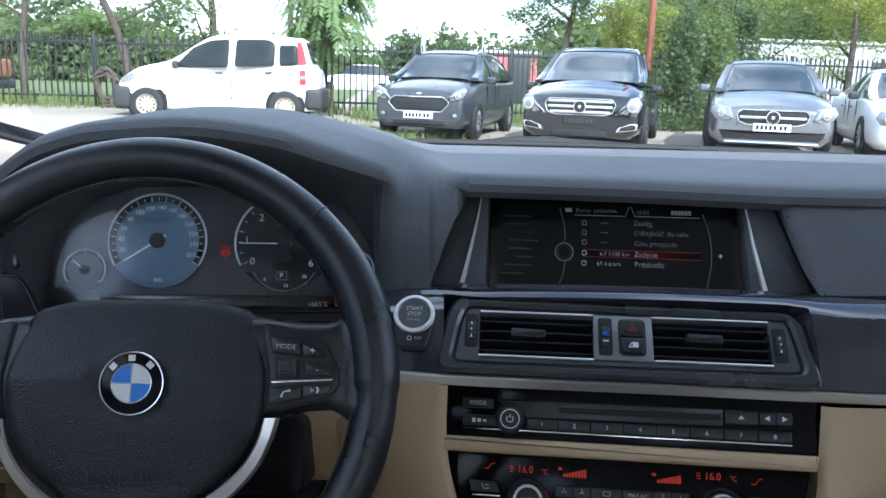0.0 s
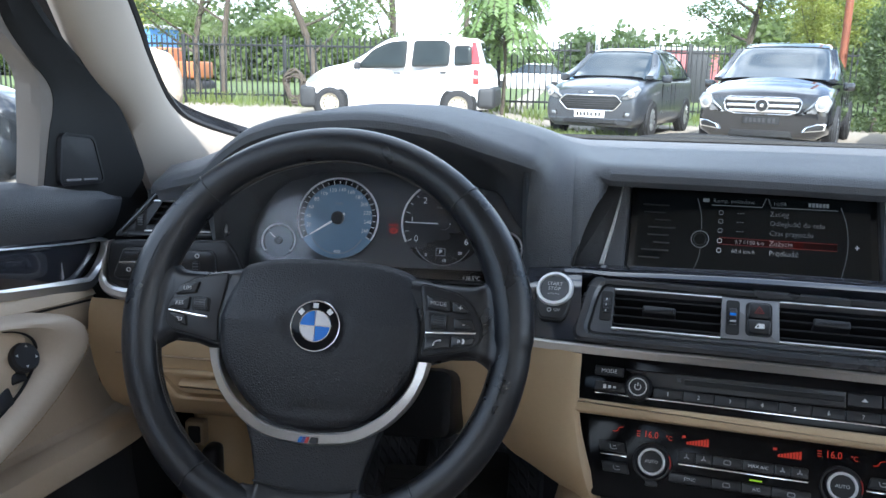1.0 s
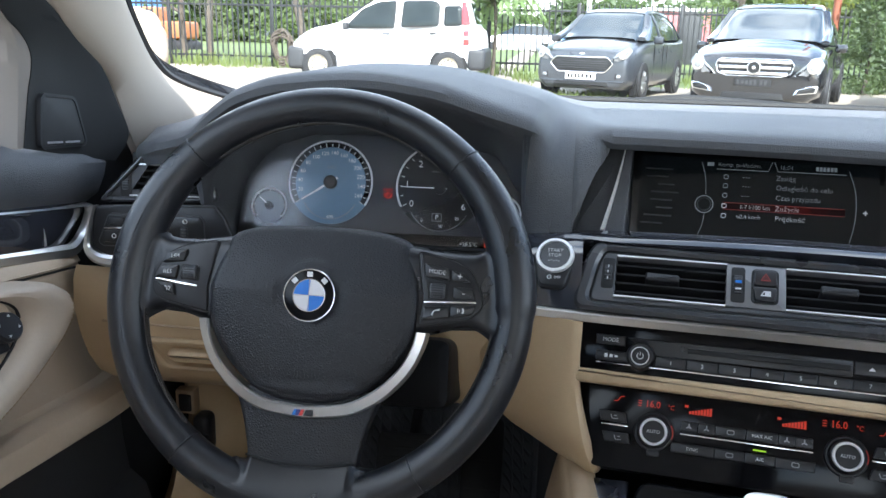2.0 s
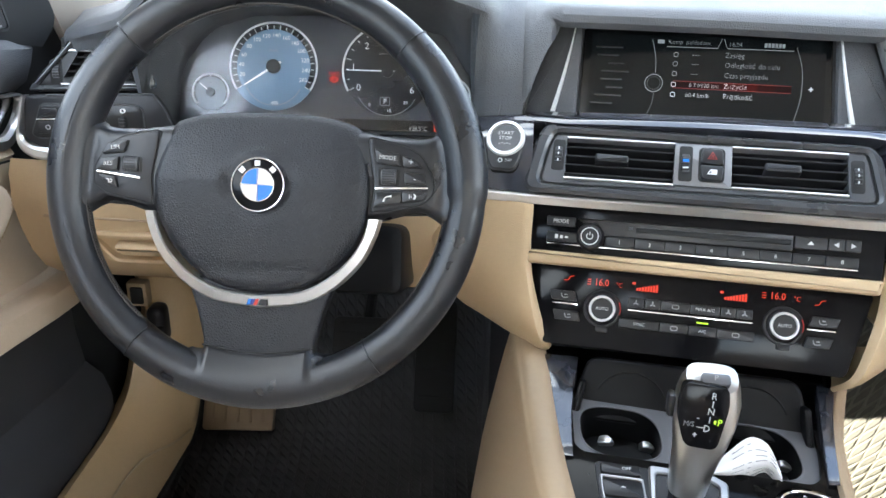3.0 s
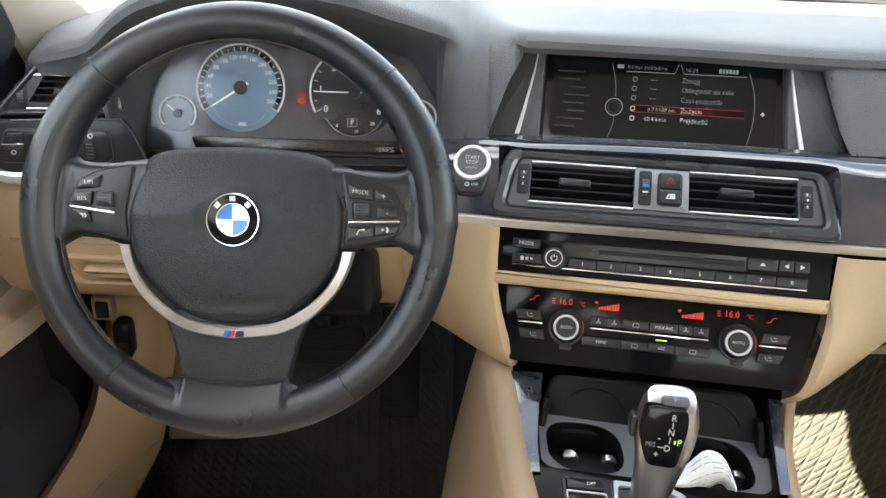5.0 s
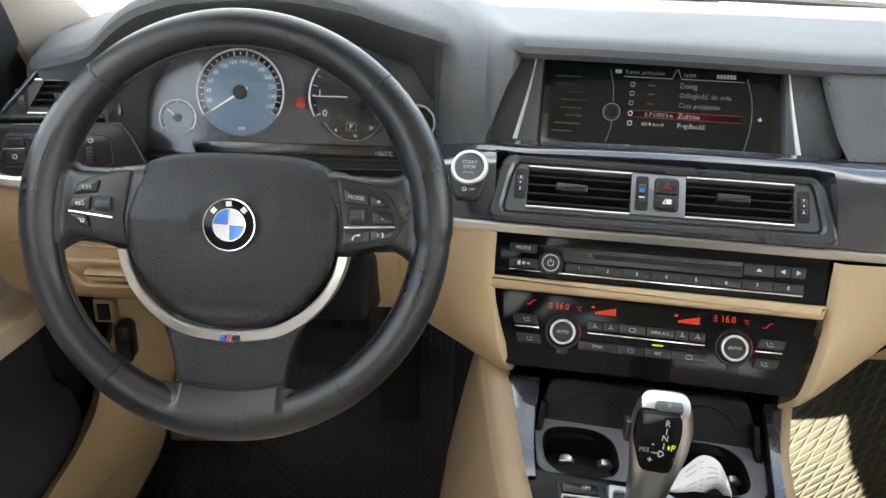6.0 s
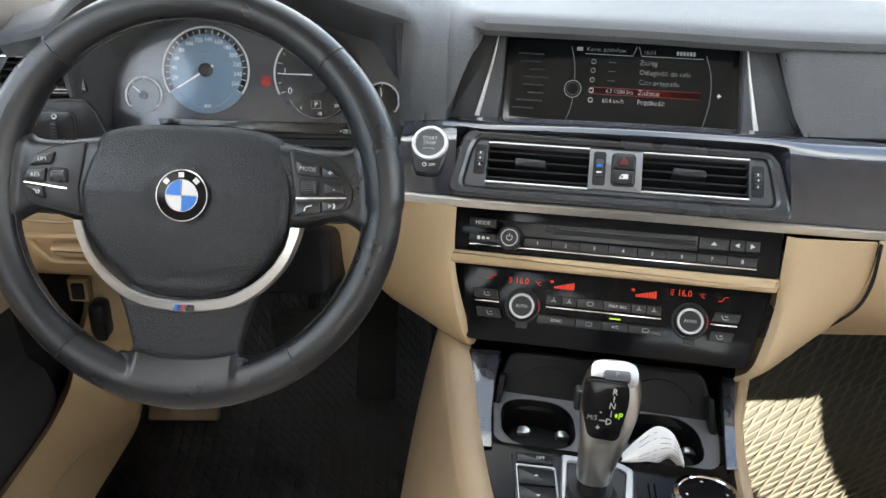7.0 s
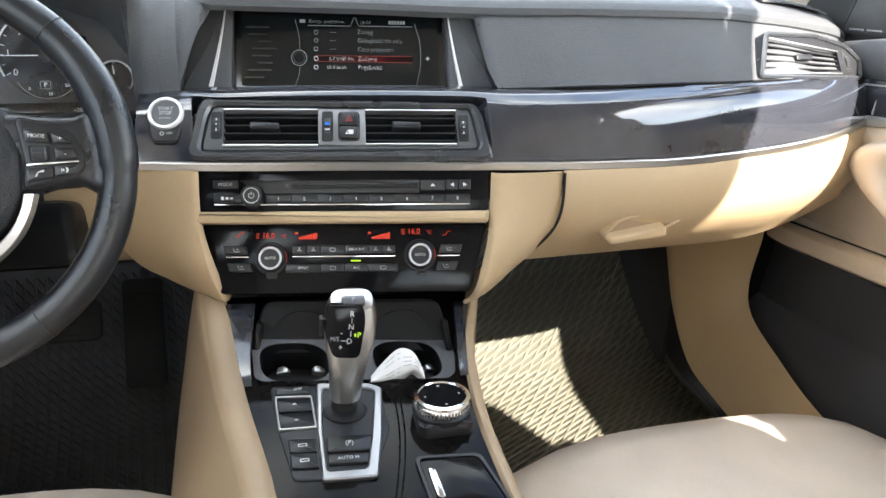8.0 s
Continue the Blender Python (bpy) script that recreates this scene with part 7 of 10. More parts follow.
    for off in (0.0, -0.0035):
        run = 0.0
        for p, q in zip(st, st[1:]):
            run += (q - p).length
            if run > 0.0048 and p.y > -0.25:
                run = 0.0
                dirv = (q - p).normalized()
                c = p + Vector((0, off * 0.7, -off * 0.7))
                tube(flip([c - dirv * 0.0016, c + dirv * 0.0016]), 0.0005, 5, bm=bm)
    part("stitching", bm, STITCH, grab, "beige double stitching")
    # plate with the switches between the bow and the door
    U = [(-0.720, -0.005, 0.866), (-0.714, 0.022, 0.863), (-0.712, 0.040, 0.858), (-0.712, 0.048, 0.855), (-0.715, 0.048, 0.853), (-0.719, 0.042, 0.851), (-0.722, 0.028, 0.850), (-0.722, 0.0, 0.851), (-0.722, -0.06, 0.856), (-0.722, -0.15, 0.858), (-0.722, -0.35, 0.858), (-0.722, -0.62, 0.858)]
    top = smooth_path(U, 5)
    rows = [[a + Vector((-0.010, 0, 0.006)), a, a.lerp(b, 0.35) + Vector((0.001, 0, 0.001)), a.lerp(b, 0.7), b + Vector((-0.010, 0, -0.003))] for a, b in zip(top, back)]
    plate = part("switch_plate", sheet(sided(rows, right), 0), DOORB, d)
    if not right:
        nrm = Vector((0.86, -0.23, 0.46)).normalized()
        tilt = nrm.to_track_quat("Z", "Y").to_matrix().to_4x4()

        def on_plate(x, y, z):
            return Matrix.Translation((x, y, z)) @ tilt @ pose(0, 0, 0, -90)
        m = on_plate(-0.6960, 0.0670, 0.8225)
        knob = part("mirror_knob", lathe([(0.0155, -0.006), (0.0155, 0.0045), (0.0135, 0.0070), (0.009, 0.0066), (0.0, 0.0066)], 36, m=m, cap=False), PLASTIC, plate, "round black mirror adjuster")
        for a in range(4):
            q = m @ pose(0, 0, 0, 0, 90 * a + 20, 0)
            part("arrow_mark", prism([(-0.0017, 0.0095), (0.0017, 0.0095), (0.0, 0.0120)], -0.0071, -0.0060, m=q), PRINT, knob)
        part("fold_switch", box(0, 0, 0, 0.017, 0.010, 0.012, 0.002, m=on_plate(-0.6985, 0.0575, 0.8045)), PLASTIC, plate)
        for k in range(2):
            part("window_switch", box(0, 0, 0, 0.020, 0.012, 0.022, 0.003, m=on_plate(-0.6990, 0.034 - 0.034 * k, 0.7890 - 0.004 * k)), PLASTIC, plate)
    # black corner sheet with the tweeter, and the beige window frame strip behind it
    seam_in = smooth_path([(-0.690, -0.03, 1.36), (-0.705, 0.075, 1.215), (-0.722, 0.115, 1.160), (-0.722, 0.149, 1.121), (-0.722, 0.176, 1.099), (-0.722, 0.187, 1.081), (-0.722, 0.185, 1.062), (-0.722, 0.176, 1.040), (-0.722, 0.159, 0.984)], 5)
    seam_out = smooth_path([(-0.655, 0.0, 1.39), (-0.695, 0.100, 1.228), (-0.703, 0.145, 1.178), (-0.706, 0.206, 1.130), (-0.708, 0.268, 1.095), (-0.711, 0.312, 1.055), (-0.713, 0.338, 1.019), (-0.715, 0.364, 0.975), (-0.720, 0.335, 0.945)], 5)
    rows = [[a + Vector((-0.008, 0.004, 0)), a + Vector((0.001, 0.004, 0)), a.lerp(b, 0.25) + Vector((0.004, 0, 0)), a.lerp(b, 0.6) + Vector((0.001, 0, 0)), a.lerp(b, 0.85) + Vector((0.004, -0.002, 0)), b + Vector((0.002, 0.0, 0)), b + Vector((-0.010, 0.004, 0))] for a, b in zip(seam_in, seam_out)]
    part("corner_cover", sheet(sided(rows, right), 0), MATT, d, "matt black window corner cover")
    g = [(0.184, 0.9835), (0.268, 0.9765), (0.252, 1.028), (0.194, 1.036)]
    gm = Matrix(((0, -1, 0, -0.7165), (1, 0, 0, 0), (0, 0, 1, 0), (0, 0, 0, 1)))
    outline = [tuple(p) for p in quad(g, 0.007, 4)]
    gb = prism(outline, -0.0016, 0.004, 0.0010)
    rb = frame_plate(inset(outline, -0.0035), outline, -0.0022, 0.004)
    if right:
        gm = Matrix.Translation((2 * CX, 0, 0)) @ Matrix.Diagonal((-1, 1, 1, 1)) @ gm
    for b_ in (gb, rb):
        b_.transform(gm)
    grille = part("tweeter_grille", gb, GREY_DARK, d, "fine black tweeter grille")
    part("grille_rim", rb, PLASTIC, d)
    for k in range(13):
        if k == 6:
            continue
        p = Vector((-0.7145, 0.1955 + 0.0048 * k, 0.9862 - 0.0005 * k))
        part("grille_mark", box(0, 0, 0, 0.0014, 0.0030, 0.0022, 0, m=Matrix.Translation(mirror(p) if right else p)), PRINT_DIM, grille)
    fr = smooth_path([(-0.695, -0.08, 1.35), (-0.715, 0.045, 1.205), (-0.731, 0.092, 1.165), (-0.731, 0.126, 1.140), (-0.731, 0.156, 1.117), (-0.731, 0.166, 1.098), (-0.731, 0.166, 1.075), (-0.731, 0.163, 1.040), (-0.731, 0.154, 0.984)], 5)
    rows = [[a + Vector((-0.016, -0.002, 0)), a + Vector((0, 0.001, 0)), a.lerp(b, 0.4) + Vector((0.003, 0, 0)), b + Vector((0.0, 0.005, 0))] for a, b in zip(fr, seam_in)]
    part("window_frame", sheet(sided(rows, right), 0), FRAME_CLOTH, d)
    roofline = smooth_path([(-0.690, -0.05, 1.370), (-0.672, -0.20, 1.427), (-0.664, -0.45, 1.448), (-0.666, -0.90, 1.440)], 5)
    part("roof_rail", tube(flip(roofline), 0.022, 8, flat=0.6), HEADLINE, d)
    glass_rows = [[(-0.757, 0.19, 0.985), (-0.757, -0.4, 1.01), (-0.757, -0.92, 1.02)], [(-0.745, 0.175, 1.13), (-0.735, -0.4, 1.15), (-0.735, -0.90, 1.15)], [(-0.70, -0.04, 1.372), (-0.680, -0.40, 1.440), (-0.680, -0.85, 1.438)]]
    pane = part("window_pane", sheet(sided(glass_rows, right), 0.004), WINDOW, d, "clear side window")
    pane.visible_shadow = False
    # outer skin and the door mirror
    rows = [[Vector((x, y, z)) for x, z in ((-0.762, 0.985), (-0.800, 0.95), (-0.845, 0.80), (-0.850, 0.55), (-0.82, 0.30))] for y in (0.50, 0.0, -0.5, -1.0)]
    part("outer_skin", sheet(sided(rows, right), 0.004), CAR_DARK, d)
    bm = bmesh.new()
    bmesh.ops.create_uvsphere(bm, u_segments=32, v_segments=20, radius=1.0)
    for v in bm.verts:
        c = v.co
        f = (abs(c.x) ** 3 + abs(c.y) ** 3 + abs(c.z) ** 3) ** (-1 / 3)
        c = Vector((c.x * f, c.y * f, c.z * f))
        p = Vector((-1.010 + 0.125 * c.x, 0.385 + (0.10 if c.y > 0 else 0.045) * c.y, 1.012 + 0.078 * c.z * (1 - 0.12 * c.x)))
        v.co = mirror(p) if right else p
    mir = part("side_mirror", bm, PAINT_GLOSS, d, "dark glossy door mirror housing")
    part("mirror_glass", prism(rrect(0.18, 0.115, 0.03, 5), 0.0, 0.004, m=at((2 * CX + 1.015) if right else -1.015, 0.338, 1.012)), CHROME, mir, "mirror glass")
    part("mirror_foot", loft([[flip([(-x, y + dy, z + dz)])[0] for dy, dz in ((-0.03, -0.012), (0.06, -0.010), (0.05, 0.022), (-0.02, 0.020))] for x, y, z in ((0.770, 0.36, 0.975), (0.84, 0.385, 0.972), (0.93, 0.40, 0.968))]), PAINT_GLOSS, mir)
    # added black sheet ahead of the door's front edge: darkens the gap, stops daylight
    rows = [[Vector((-0.752, y, z)) for y in (0.20, 0.40, 0.90)] for z in (0.98, 0.9, 0.8, 0.7, 0.5, 0.28)]
    part("gap_backing", sheet(sided(rows, right), 0.006), MATT, d, "black backing sheet behind the door gap")
    return d


DOOR_BLACK = material("soft_black_door_skin", (0.034, 0.034, 0.036), 0.55, spec=0.35, grain=0.25, scale=700, vary=0.12)
TAN_DOOR = material("beige_door_leather", (0.50, 0.42, 0.33), 0.42, grain=0.3, scale=700, vary=0.07)
GREY_DARK = material("fine_black_mesh", (0.016, 0.016, 0.017), 0.55, grain=0.8, scale=1500, kind="voronoi")
PAINT_GLOSS = material("glossy_dark_paint", (0.020, 0.023, 0.027), 0.12, coat=1.0)
CAR_DARK = material("dark_body_paint", (0.015, 0.017, 0.022), 0.25, coat=1.0)
door(False)
door(True)


def pillar(right):
    p = thing("windscreen_pillar", I4, "beige cloth windscreen pillar trim", "pillar", kind="structure")
    inner = smooth_path([(-0.690, 0.72, 0.985), (-0.715, 0.535, 1.028), (-0.715, 0.450, 1.062), (-0.705, 0.373, 1.125), (-0.690, 0.305, 1.190), (-0.645, 0.070, 1.380)], 5)
    outer = smooth_path([(-0.730, 0.420, 0.930), (-0.719, 0.372, 0.975), (-0.716, 0.344, 1.019), (-0.713, 0.314, 1.057), (-0.703, 0.200, 1.140), (-0.655, -0.010, 1.385)], 5)
    rows = []
    for a, b in zip(outer, inner):
        mid = a.lerp(b, 0.5) + Vector((0.020, -0.014, 0.0))
        rows.append([a + Vector((-0.014, 0.012, 0)), a + Vector((-0.003, 0.002, 0)), a + Vector((0.004, -0.001, 0)), a.lerp(mid, 0.5) + Vector((0.007, -0.006, 0)), mid, mid.lerp(b, 0.5) + Vector((0.007, -0.004, 0)), mid.lerp(b, 0.85) + Vector((0.006, -0.003, 0)), b, b + Vector((-0.012, 0.012, -0.004))])
    part("trim", sheet(sided(rows, right), 0), HEADLINE, p, sharp=1.2)
    edge = [b + Vector((0.0, 0.004, 0.0)) for b in inner]
    part("screen_border", tube([mirror(q) if right else q for q in edge], 0.006, 6), MATT, p)
    # outer metal
    rows = [[a + Vector((-0.06, 0.03, 0.01)), b + Vector((-0.035, 0.05, 0.02))] for a, b in zip(outer, inner)]
    part("outer_metal", sheet(sided(rows, right), 0.006), CAR_DARK, p)
    return p


pillar(False)
pillar(True)


def roof():
    r = thing("roof", I4, "light cloth headliner under a dark steel roof", "roof", kind="structure")
    rows = []
    for y, z in ((0.09, 1.385), (-0.1, 1.440), (-0.5, 1.470), (-1.0, 1.470), (-1.5, 1.430), (-1.95, 1.345)):
        rows.append([Vector((CX + s * 0.665, y, z - 0.03 * abs(s) ** 3)) for s in (-1, -0.75, -0.4, 0, 0.4, 0.75, 1)])
    part("headliner", sheet(rows, 0.01), ROOF_CLOTH, r)
    part("outer_roof", sheet([[p + Vector((0, 0, 0.03)) for p in row] for row in rows], -0.004), CAR_DARK, r)
    for right in (False, True):
        b = [(-0.735, -0.90, 0.30), (-0.735, -0.90, 1.0), (-0.655, -0.86, 1.435)]
        part("middle_pillar", tube([mirror(q) if right else Vector(q) for q in b], 0.085, 12, flat=0.6), HEADLINE, r)
        c = [(-0.70, -2.3, 0.95), (-0.66, -1.9, 1.34)]
        part("rear_pillar", tube([mirror(q) if right else Vector(q) for q in c], 0.09, 10), HEADLINE, r)
        w = sided([[(-0.76, -0.98, 1.02), (-0.76, -2.2, 1.02)], [(-0.68, -0.94, 1.37), (-0.68, -1.9, 1.33)]], right)
        pane = part("rear_side_pane", sheet(w, 0.004), WINDOW, r)
        pane.visible_shadow = False
        rows = sided([[(-0.78, y, 1.02), (-0.85, y, 0.8), (-0.84, y, 0.3)] for y in (-1.0, -1.7, -2.4)], right)
        part("rear_side", sheet(rows, 0.02), DOORB, r)
    part("rear_wall", box(CX, -2.05, 0.65, 1.56, 0.06, 0.75, 0.02), SEAT, r)
    part("rear_shelf", box(CX, -2.30, 1.00, 1.50, 0.5, 0.03, 0.01), MATT, r)
    pane = part("rear_screen", sheet([[Vector((-0.66, -2.5, 1.0)), Vector((0.71, -2.5, 1.0))], [Vector((-0.60, -1.93, 1.33)), Vector((0.65, -1.93, 1.33))]], 0.004), WINDOW, r)
    pane.visible_shadow = False
    return r


roof()


def windscreen():
    w = thing("windscreen", I4, "large clear windscreen above the dashboard", "windscreen", kind="structure")
    rows = []
    for i in range(9):
        t = i / 8
        rows.append([Vector((CX + s * lerp(0.74, 0.66, t), lerp(0.90, 0.085, t) - 0.10 * abs(s) ** 2.5 * (1 - 0.4 * t), lerp(0.972, 1.385, t))) for s in (-1, -0.8, -0.5, -0.2, 0.2, 0.5, 0.8, 1)])
    pane = part("pane", sheet(rows, 0.005), WINDOW, w)
    pane.visible_shadow = False
    base = [p + Vector((0, -0.02, 0.0)) for p in rows[0]]
    part("black_border", tube([p + Vector((0, -0.030, 0.0285 - 0.012 * (abs(p.x - CX) / 0.74) ** 4)) for p in smooth_path(base, 4)], 0.0065, 8), MATT, w)
    wiper = part("wiper", tube(smooth_path([(-0.02, 0.945, 0.991), (0.06, 0.945, 0.999), (0.16, 0.945, 0.996), (0.27, 0.945, 0.990)], 5), 0.009, 8), MATT, w, "black wiper arm at the foot of the glass")
    part("wiper_blade", box(0.13, 0.948, 0.978, 0.34, 0.014, 0.012, 0.003), MATT, wiper)
    # bonnet in front of it, below the line of sight
    b = [[Vector((CX + s * 0.85, y, z - 0.06 * abs(s) ** 3)) for s in (-1, -0.5, 0, 0.5, 1)] for y, z in ((0.93, 0.955), (1.3, 0.92), (1.8, 0.84), (2.15, 0.70), (2.2, 0.35))]
    part("bonnet", sheet(b, 0.006), CAR_DARK, w)
    return w


windscreen()


def seat(x, dz, back, wing):
    s = thing("front_seat", Matrix.Translation((x, 0, dz)), "cream leather front seat with piped seams", "car seat", "front seats")

    def cushion(name, x0, x1, prof, crown, edge, mat=SEAT):
        rows = []
        for y, z in prof:
            row = []
            for k in range(13):
                u = -1 + k / 6
                row.append(Vector((lerp(x0, x1, (u + 1) / 2), y - edge * abs(u) ** 3, z - crown * abs(u) ** 4)))
            rows.append(row)
        return part(name, sheet(rows, -0.012), mat, s)

    # seat base: rounded front, falling to the floor
    prof = [(0.005, 0.30), (0.045, 0.36), (0.068, 0.43), (0.065, 0.475), (0.040, 0.502), (0.0, 0.514), (-0.10, 0.512), (-0.30, 0.490), (-0.52, 0.470)]
    base = cushion("cushion", -0.285, 0.285, prof, 0.032, 0.045)
    for dx in (-0.195, 0.195):
        line = [Vector((dx + (0.02 if dx > 0 else -0.02) * (1 - i / 10), y, z + 0.0018)) for i, (y, z) in enumerate([(0.068, 0.43), (0.065, 0.475), (0.040, 0.502), (0.0, 0.514), (-0.10, 0.512), (-0.30, 0.490), (-0.52, 0.470)])]
        line = [p + Vector((0, -0.045 * abs(p.x / 0.275) ** 3, -0.045 * abs(p.x / 0.275) ** 4)) for p in line]
        part("seam", tube(smooth_path(line, 4), 0.0022, 6), TAN, base)
        rows = []
        sg = 1 if dx > 0 else -1
        for i in range(9):
            y = -0.06 - 0.055 * i
            hgt = 0.030 * math.sin(math.pi * (i + 0.6) / 9.5)
            rows.append([Vector((dx + sg * u, y, 0.512 - 0.06 * abs(y) + hgt * math.sin(math.pi * v) - 0.03 * v ** 4)) for u, v in ((0.0, 0), (0.02, 0.25), (0.045, 0.5), (0.07, 0.75), (0.088, 1.0))])
        part("side_bolster", sheet(rows, 0), SEAT, s)
    rows = [[Vector((lerp(-0.293, 0.293, (u + 1) / 2) * (1 - 0.08 * max(0, z - 0.9)), y + wing * abs(u) ** 2.5, z)) for u in [-1 + k / 5 for k in range(11)]] for y, z in back]
    part("backrest", sheet(rows, -0.01), SEAT, s)
    part("head_rest", box(0, back[5][0] - 0.08, 1.26, 0.30, 0.09, 0.22, 0.035, 3), SEAT, s)
    part("rail", box(0, -0.25, 0.36, 0.44, 0.60, 0.16, 0.02), MATT, s)
    return s


seat(-0.415, 0.0, [(-0.60, 0.46), (-0.66, 0.52), (-0.76, 0.70), (-0.88, 0.95), (-0.99, 1.14), (-1.03, 1.18), (-1.08, 1.16), (-1.00, 0.90), (-0.82, 0.50)], 0.05)
seat(0.478, -0.024, [(-0.47, 0.48), (-0.51, 0.54), (-0.575, 0.74), (-0.665, 0.99), (-0.735, 1.170), (-0.785, 1.225), (-0.86, 1.21), (-0.86, 0.90), (-0.70, 0.50)], 0.105)


def kick_trim(right):
    k = thing("sill_trim", I4, "beige plastic sill and footwell side trim", "trim panel", "sill trims", "structure")
    # curved post: a broad smooth band running down and back into the sill
    if right:
        low = [(0.52, 0.700), (0.475, 0.640), (0.433, 0.564), (0.396, 0.468), (0.323, 0.393), (0.229, 0.375), (0.134, 0.370), (-0.10, 0.365), (-0.5, 0.365), (-0.9, 0.365)]
        high = [(0.30, 0.720), (0.287, 0.650), (0.295, 0.557), (0.270, 0.506), (0.182, 0.472), (0.108, 0.450), (0.027, 0.440), (-0.15, 0.435), (-0.5, 0.435), (-0.9, 0.435)]
    else:
        low = [(0.54, 0.700), (0.505, 0.600), (0.470, 0.500), (0.415, 0.415), (0.370, 0.375), (0.300, 0.372), (0.183, 0.375), (-0.10, 0.370), (-0.5, 0.365), (-0.9, 0.365)]
        high = [(0.44, 0.720), (0.430, 0.620), (0.424, 0.545), (0.368, 0.512), (0.325, 0.470), (0.262, 0.452), (0.190, 0.448), (0.05, 0.445), (-0.5, 0.435), (-0.9, 0.435)]
    inner = smooth_path([(-0.606 + 0.06 * max(0.0, z - 0.45) ** 0.8 * (y > 0.3), y, z) for y, z in low], 5)
    outer = smooth_path([(-0.675 - 0.12 * max(0.0, z - 0.50) * (not right), y, z) for y, z in high], 5)
    rows = []
    for a, b in zip(inner, outer):
        n = Vector((0.007, -0.009, 0.003))
        rows.append([a + Vector((-0.05, 0.06, -0.02)), a + Vector((-0.02, 0.02, -0.01)), a, a.lerp(b, 0.10) + n * 0.5, a.lerp(b, 0.24) + n * 0.45, a.lerp(b, 0.30) + n * 0.9, a.lerp(b, 0.55) + n * 1.25, a.lerp(b, 0.85) + n * 0.9, b, b + Vector((-0.006, 0.02, -0.006)), b + Vector((-0.03, 0.05, -0.02))])
    part("post", sheet(sided(rows, right), 0), POST_TAN, k, sharp=1.0)
    rows = [[Vector((-0.66, y, z)) for y in ((0.47, 0.6, 0.9))] for z in (0.72, 0.5, 0.27)]
    part("side_wall", sheet(sided(rows, right), 0.01), CARPET, k)
    if not right:
        lev = part("bonnet_release", box(-0.655, 0.408, 0.536, 0.026, 0.034, 0.062, 0.010, 3), PLASTIC, k, "black bonnet release lever")
        part("release_grip", box(-0.651, 0.392, 0.524, 0.020, 0.012, 0.032, 0.005), MATT, lev)
        sock = part("socket_frame", box(-0.684, 0.420, 0.580, 0.030, 0.020, 0.038, 0.004), TAN, k)
        part("socket", box(-0.683, 0.411, 0.580, 0.018, 0.010, 0.026, 0.002), MATT, sock, "dark diagnostic socket")
        part("seam", tube(smooth_path([(-0.606, 0.362, 0.386), (-0.616, 0.317, 0.3935), (-0.6275, 0.264, 0.4125), (-0.6325, 0.225, 0.4185), (-0.6335, 0.193, 0.4205), (-0.634, 0.10, 0.421)], 5), 0.0016, 6), STITCH, k)
    return k


kick_trim(False)
kick_trim(True)

# ---- outside ----
CONCRETE = material("pale_concrete_yard", (0.29, 0.25, 0.20), 0.85, grain=0.5, scale=60, kind="noise", vary=0.22, stain=0.4, stain_scale=0.6)
TYRE = material("tyre_rubber", (0.018, 0.018, 0.019), 0.75, grain=0.3, scale=120, kind="noise")
RIM = material("alloy_rim", (0.50, 0.50, 0.51), 0.3, metal=0.9)
STEEL_RIM = material("painted_steel_rim", (0.42, 0.37, 0.28), 0.5, stain=0.4, stain_scale=20)
CAR_GLASS = material("tinted_car_glass", (0.018, 0.026, 0.030), 0.04, spec=0.6, coat=0.3, rough_vary=0.02)
VAN_GLASS = material("dark_window_glass", (0.020, 0.026, 0.026), 0.10, spec=0.25, rough_vary=0.02, vary=0.4, stain=0.4, stain_scale=5)
LAMP = material("clear_headlamp", (0.26, 0.27, 0.28), 0.16, metal=0.3, coat=0.6, vary=0.2, stain=0.3, stain_scale=14)
RED_LAMP = material("red_tail_lamp", (0.45, 0.02, 0.02), 0.15, coat=1.0)
BUMPER = material("grey_bumper_plastic", (0.030, 0.031, 0.033), 0.6, grain=0.2, scale=200, kind="noise")
PLATE = material("white_plate", (0.75, 0.75, 0.75), 0.4)
PAINT_WHITE = material("white_car_paint", (0.80, 0.80, 0.80), 0.35, coat=0.5, vary=0.05, stain=0.15, stain_scale=2)
PAINT_GREY = material("dark_grey_car_paint", (0.045, 0.050, 0.058), 0.30, metal=0.3, coat=0.6, vary=0.06)
PAINT_BLACK = material("black_car_paint", (0.006, 0.0065, 0.008), 0.12, coat=1.0, vary=0.06)
PAINT_SILVER = material("mid_grey_car_paint", (0.17, 0.175, 0.18), 0.30, metal=0.6, coat=1.0, vary=0.05)
FENCE = material("black_fence_paint", (0.010, 0.011, 0.012), 0.5, vary=0.3)
BARK = material("tree_bark", (0.085, 0.068, 0.052), 0.9, grain=0.9, scale=30, kind="noise", vary=0.4)
RUST = material("rust_red_steel", (0.23, 0.072, 0.035), 0.7, vary=0.3, stain=0.5, stain_scale=6, grain=0.2, scale=80, kind="noise")
POLE_WHITE = material("white_lamp_post", (0.46, 0.46, 0.45), 0.6, vary=0.12)
SHED_WHITE = material("white_sheet_metal", (0.38, 0.38, 0.37), 0.6, vary=0.15)
SHED_RED = material("faded_red_container", (0.42, 0.12, 0.12), 0.6, vary=0.15)
ORANGE = material("orange_machine_paint", (0.32, 0.115, 0.04), 0.6, vary=0.15)
STONE = material("pale_boulder", (0.30, 0.26, 0.20), 0.9, grain=0.7, scale=14, kind="noise", vary=0.25)
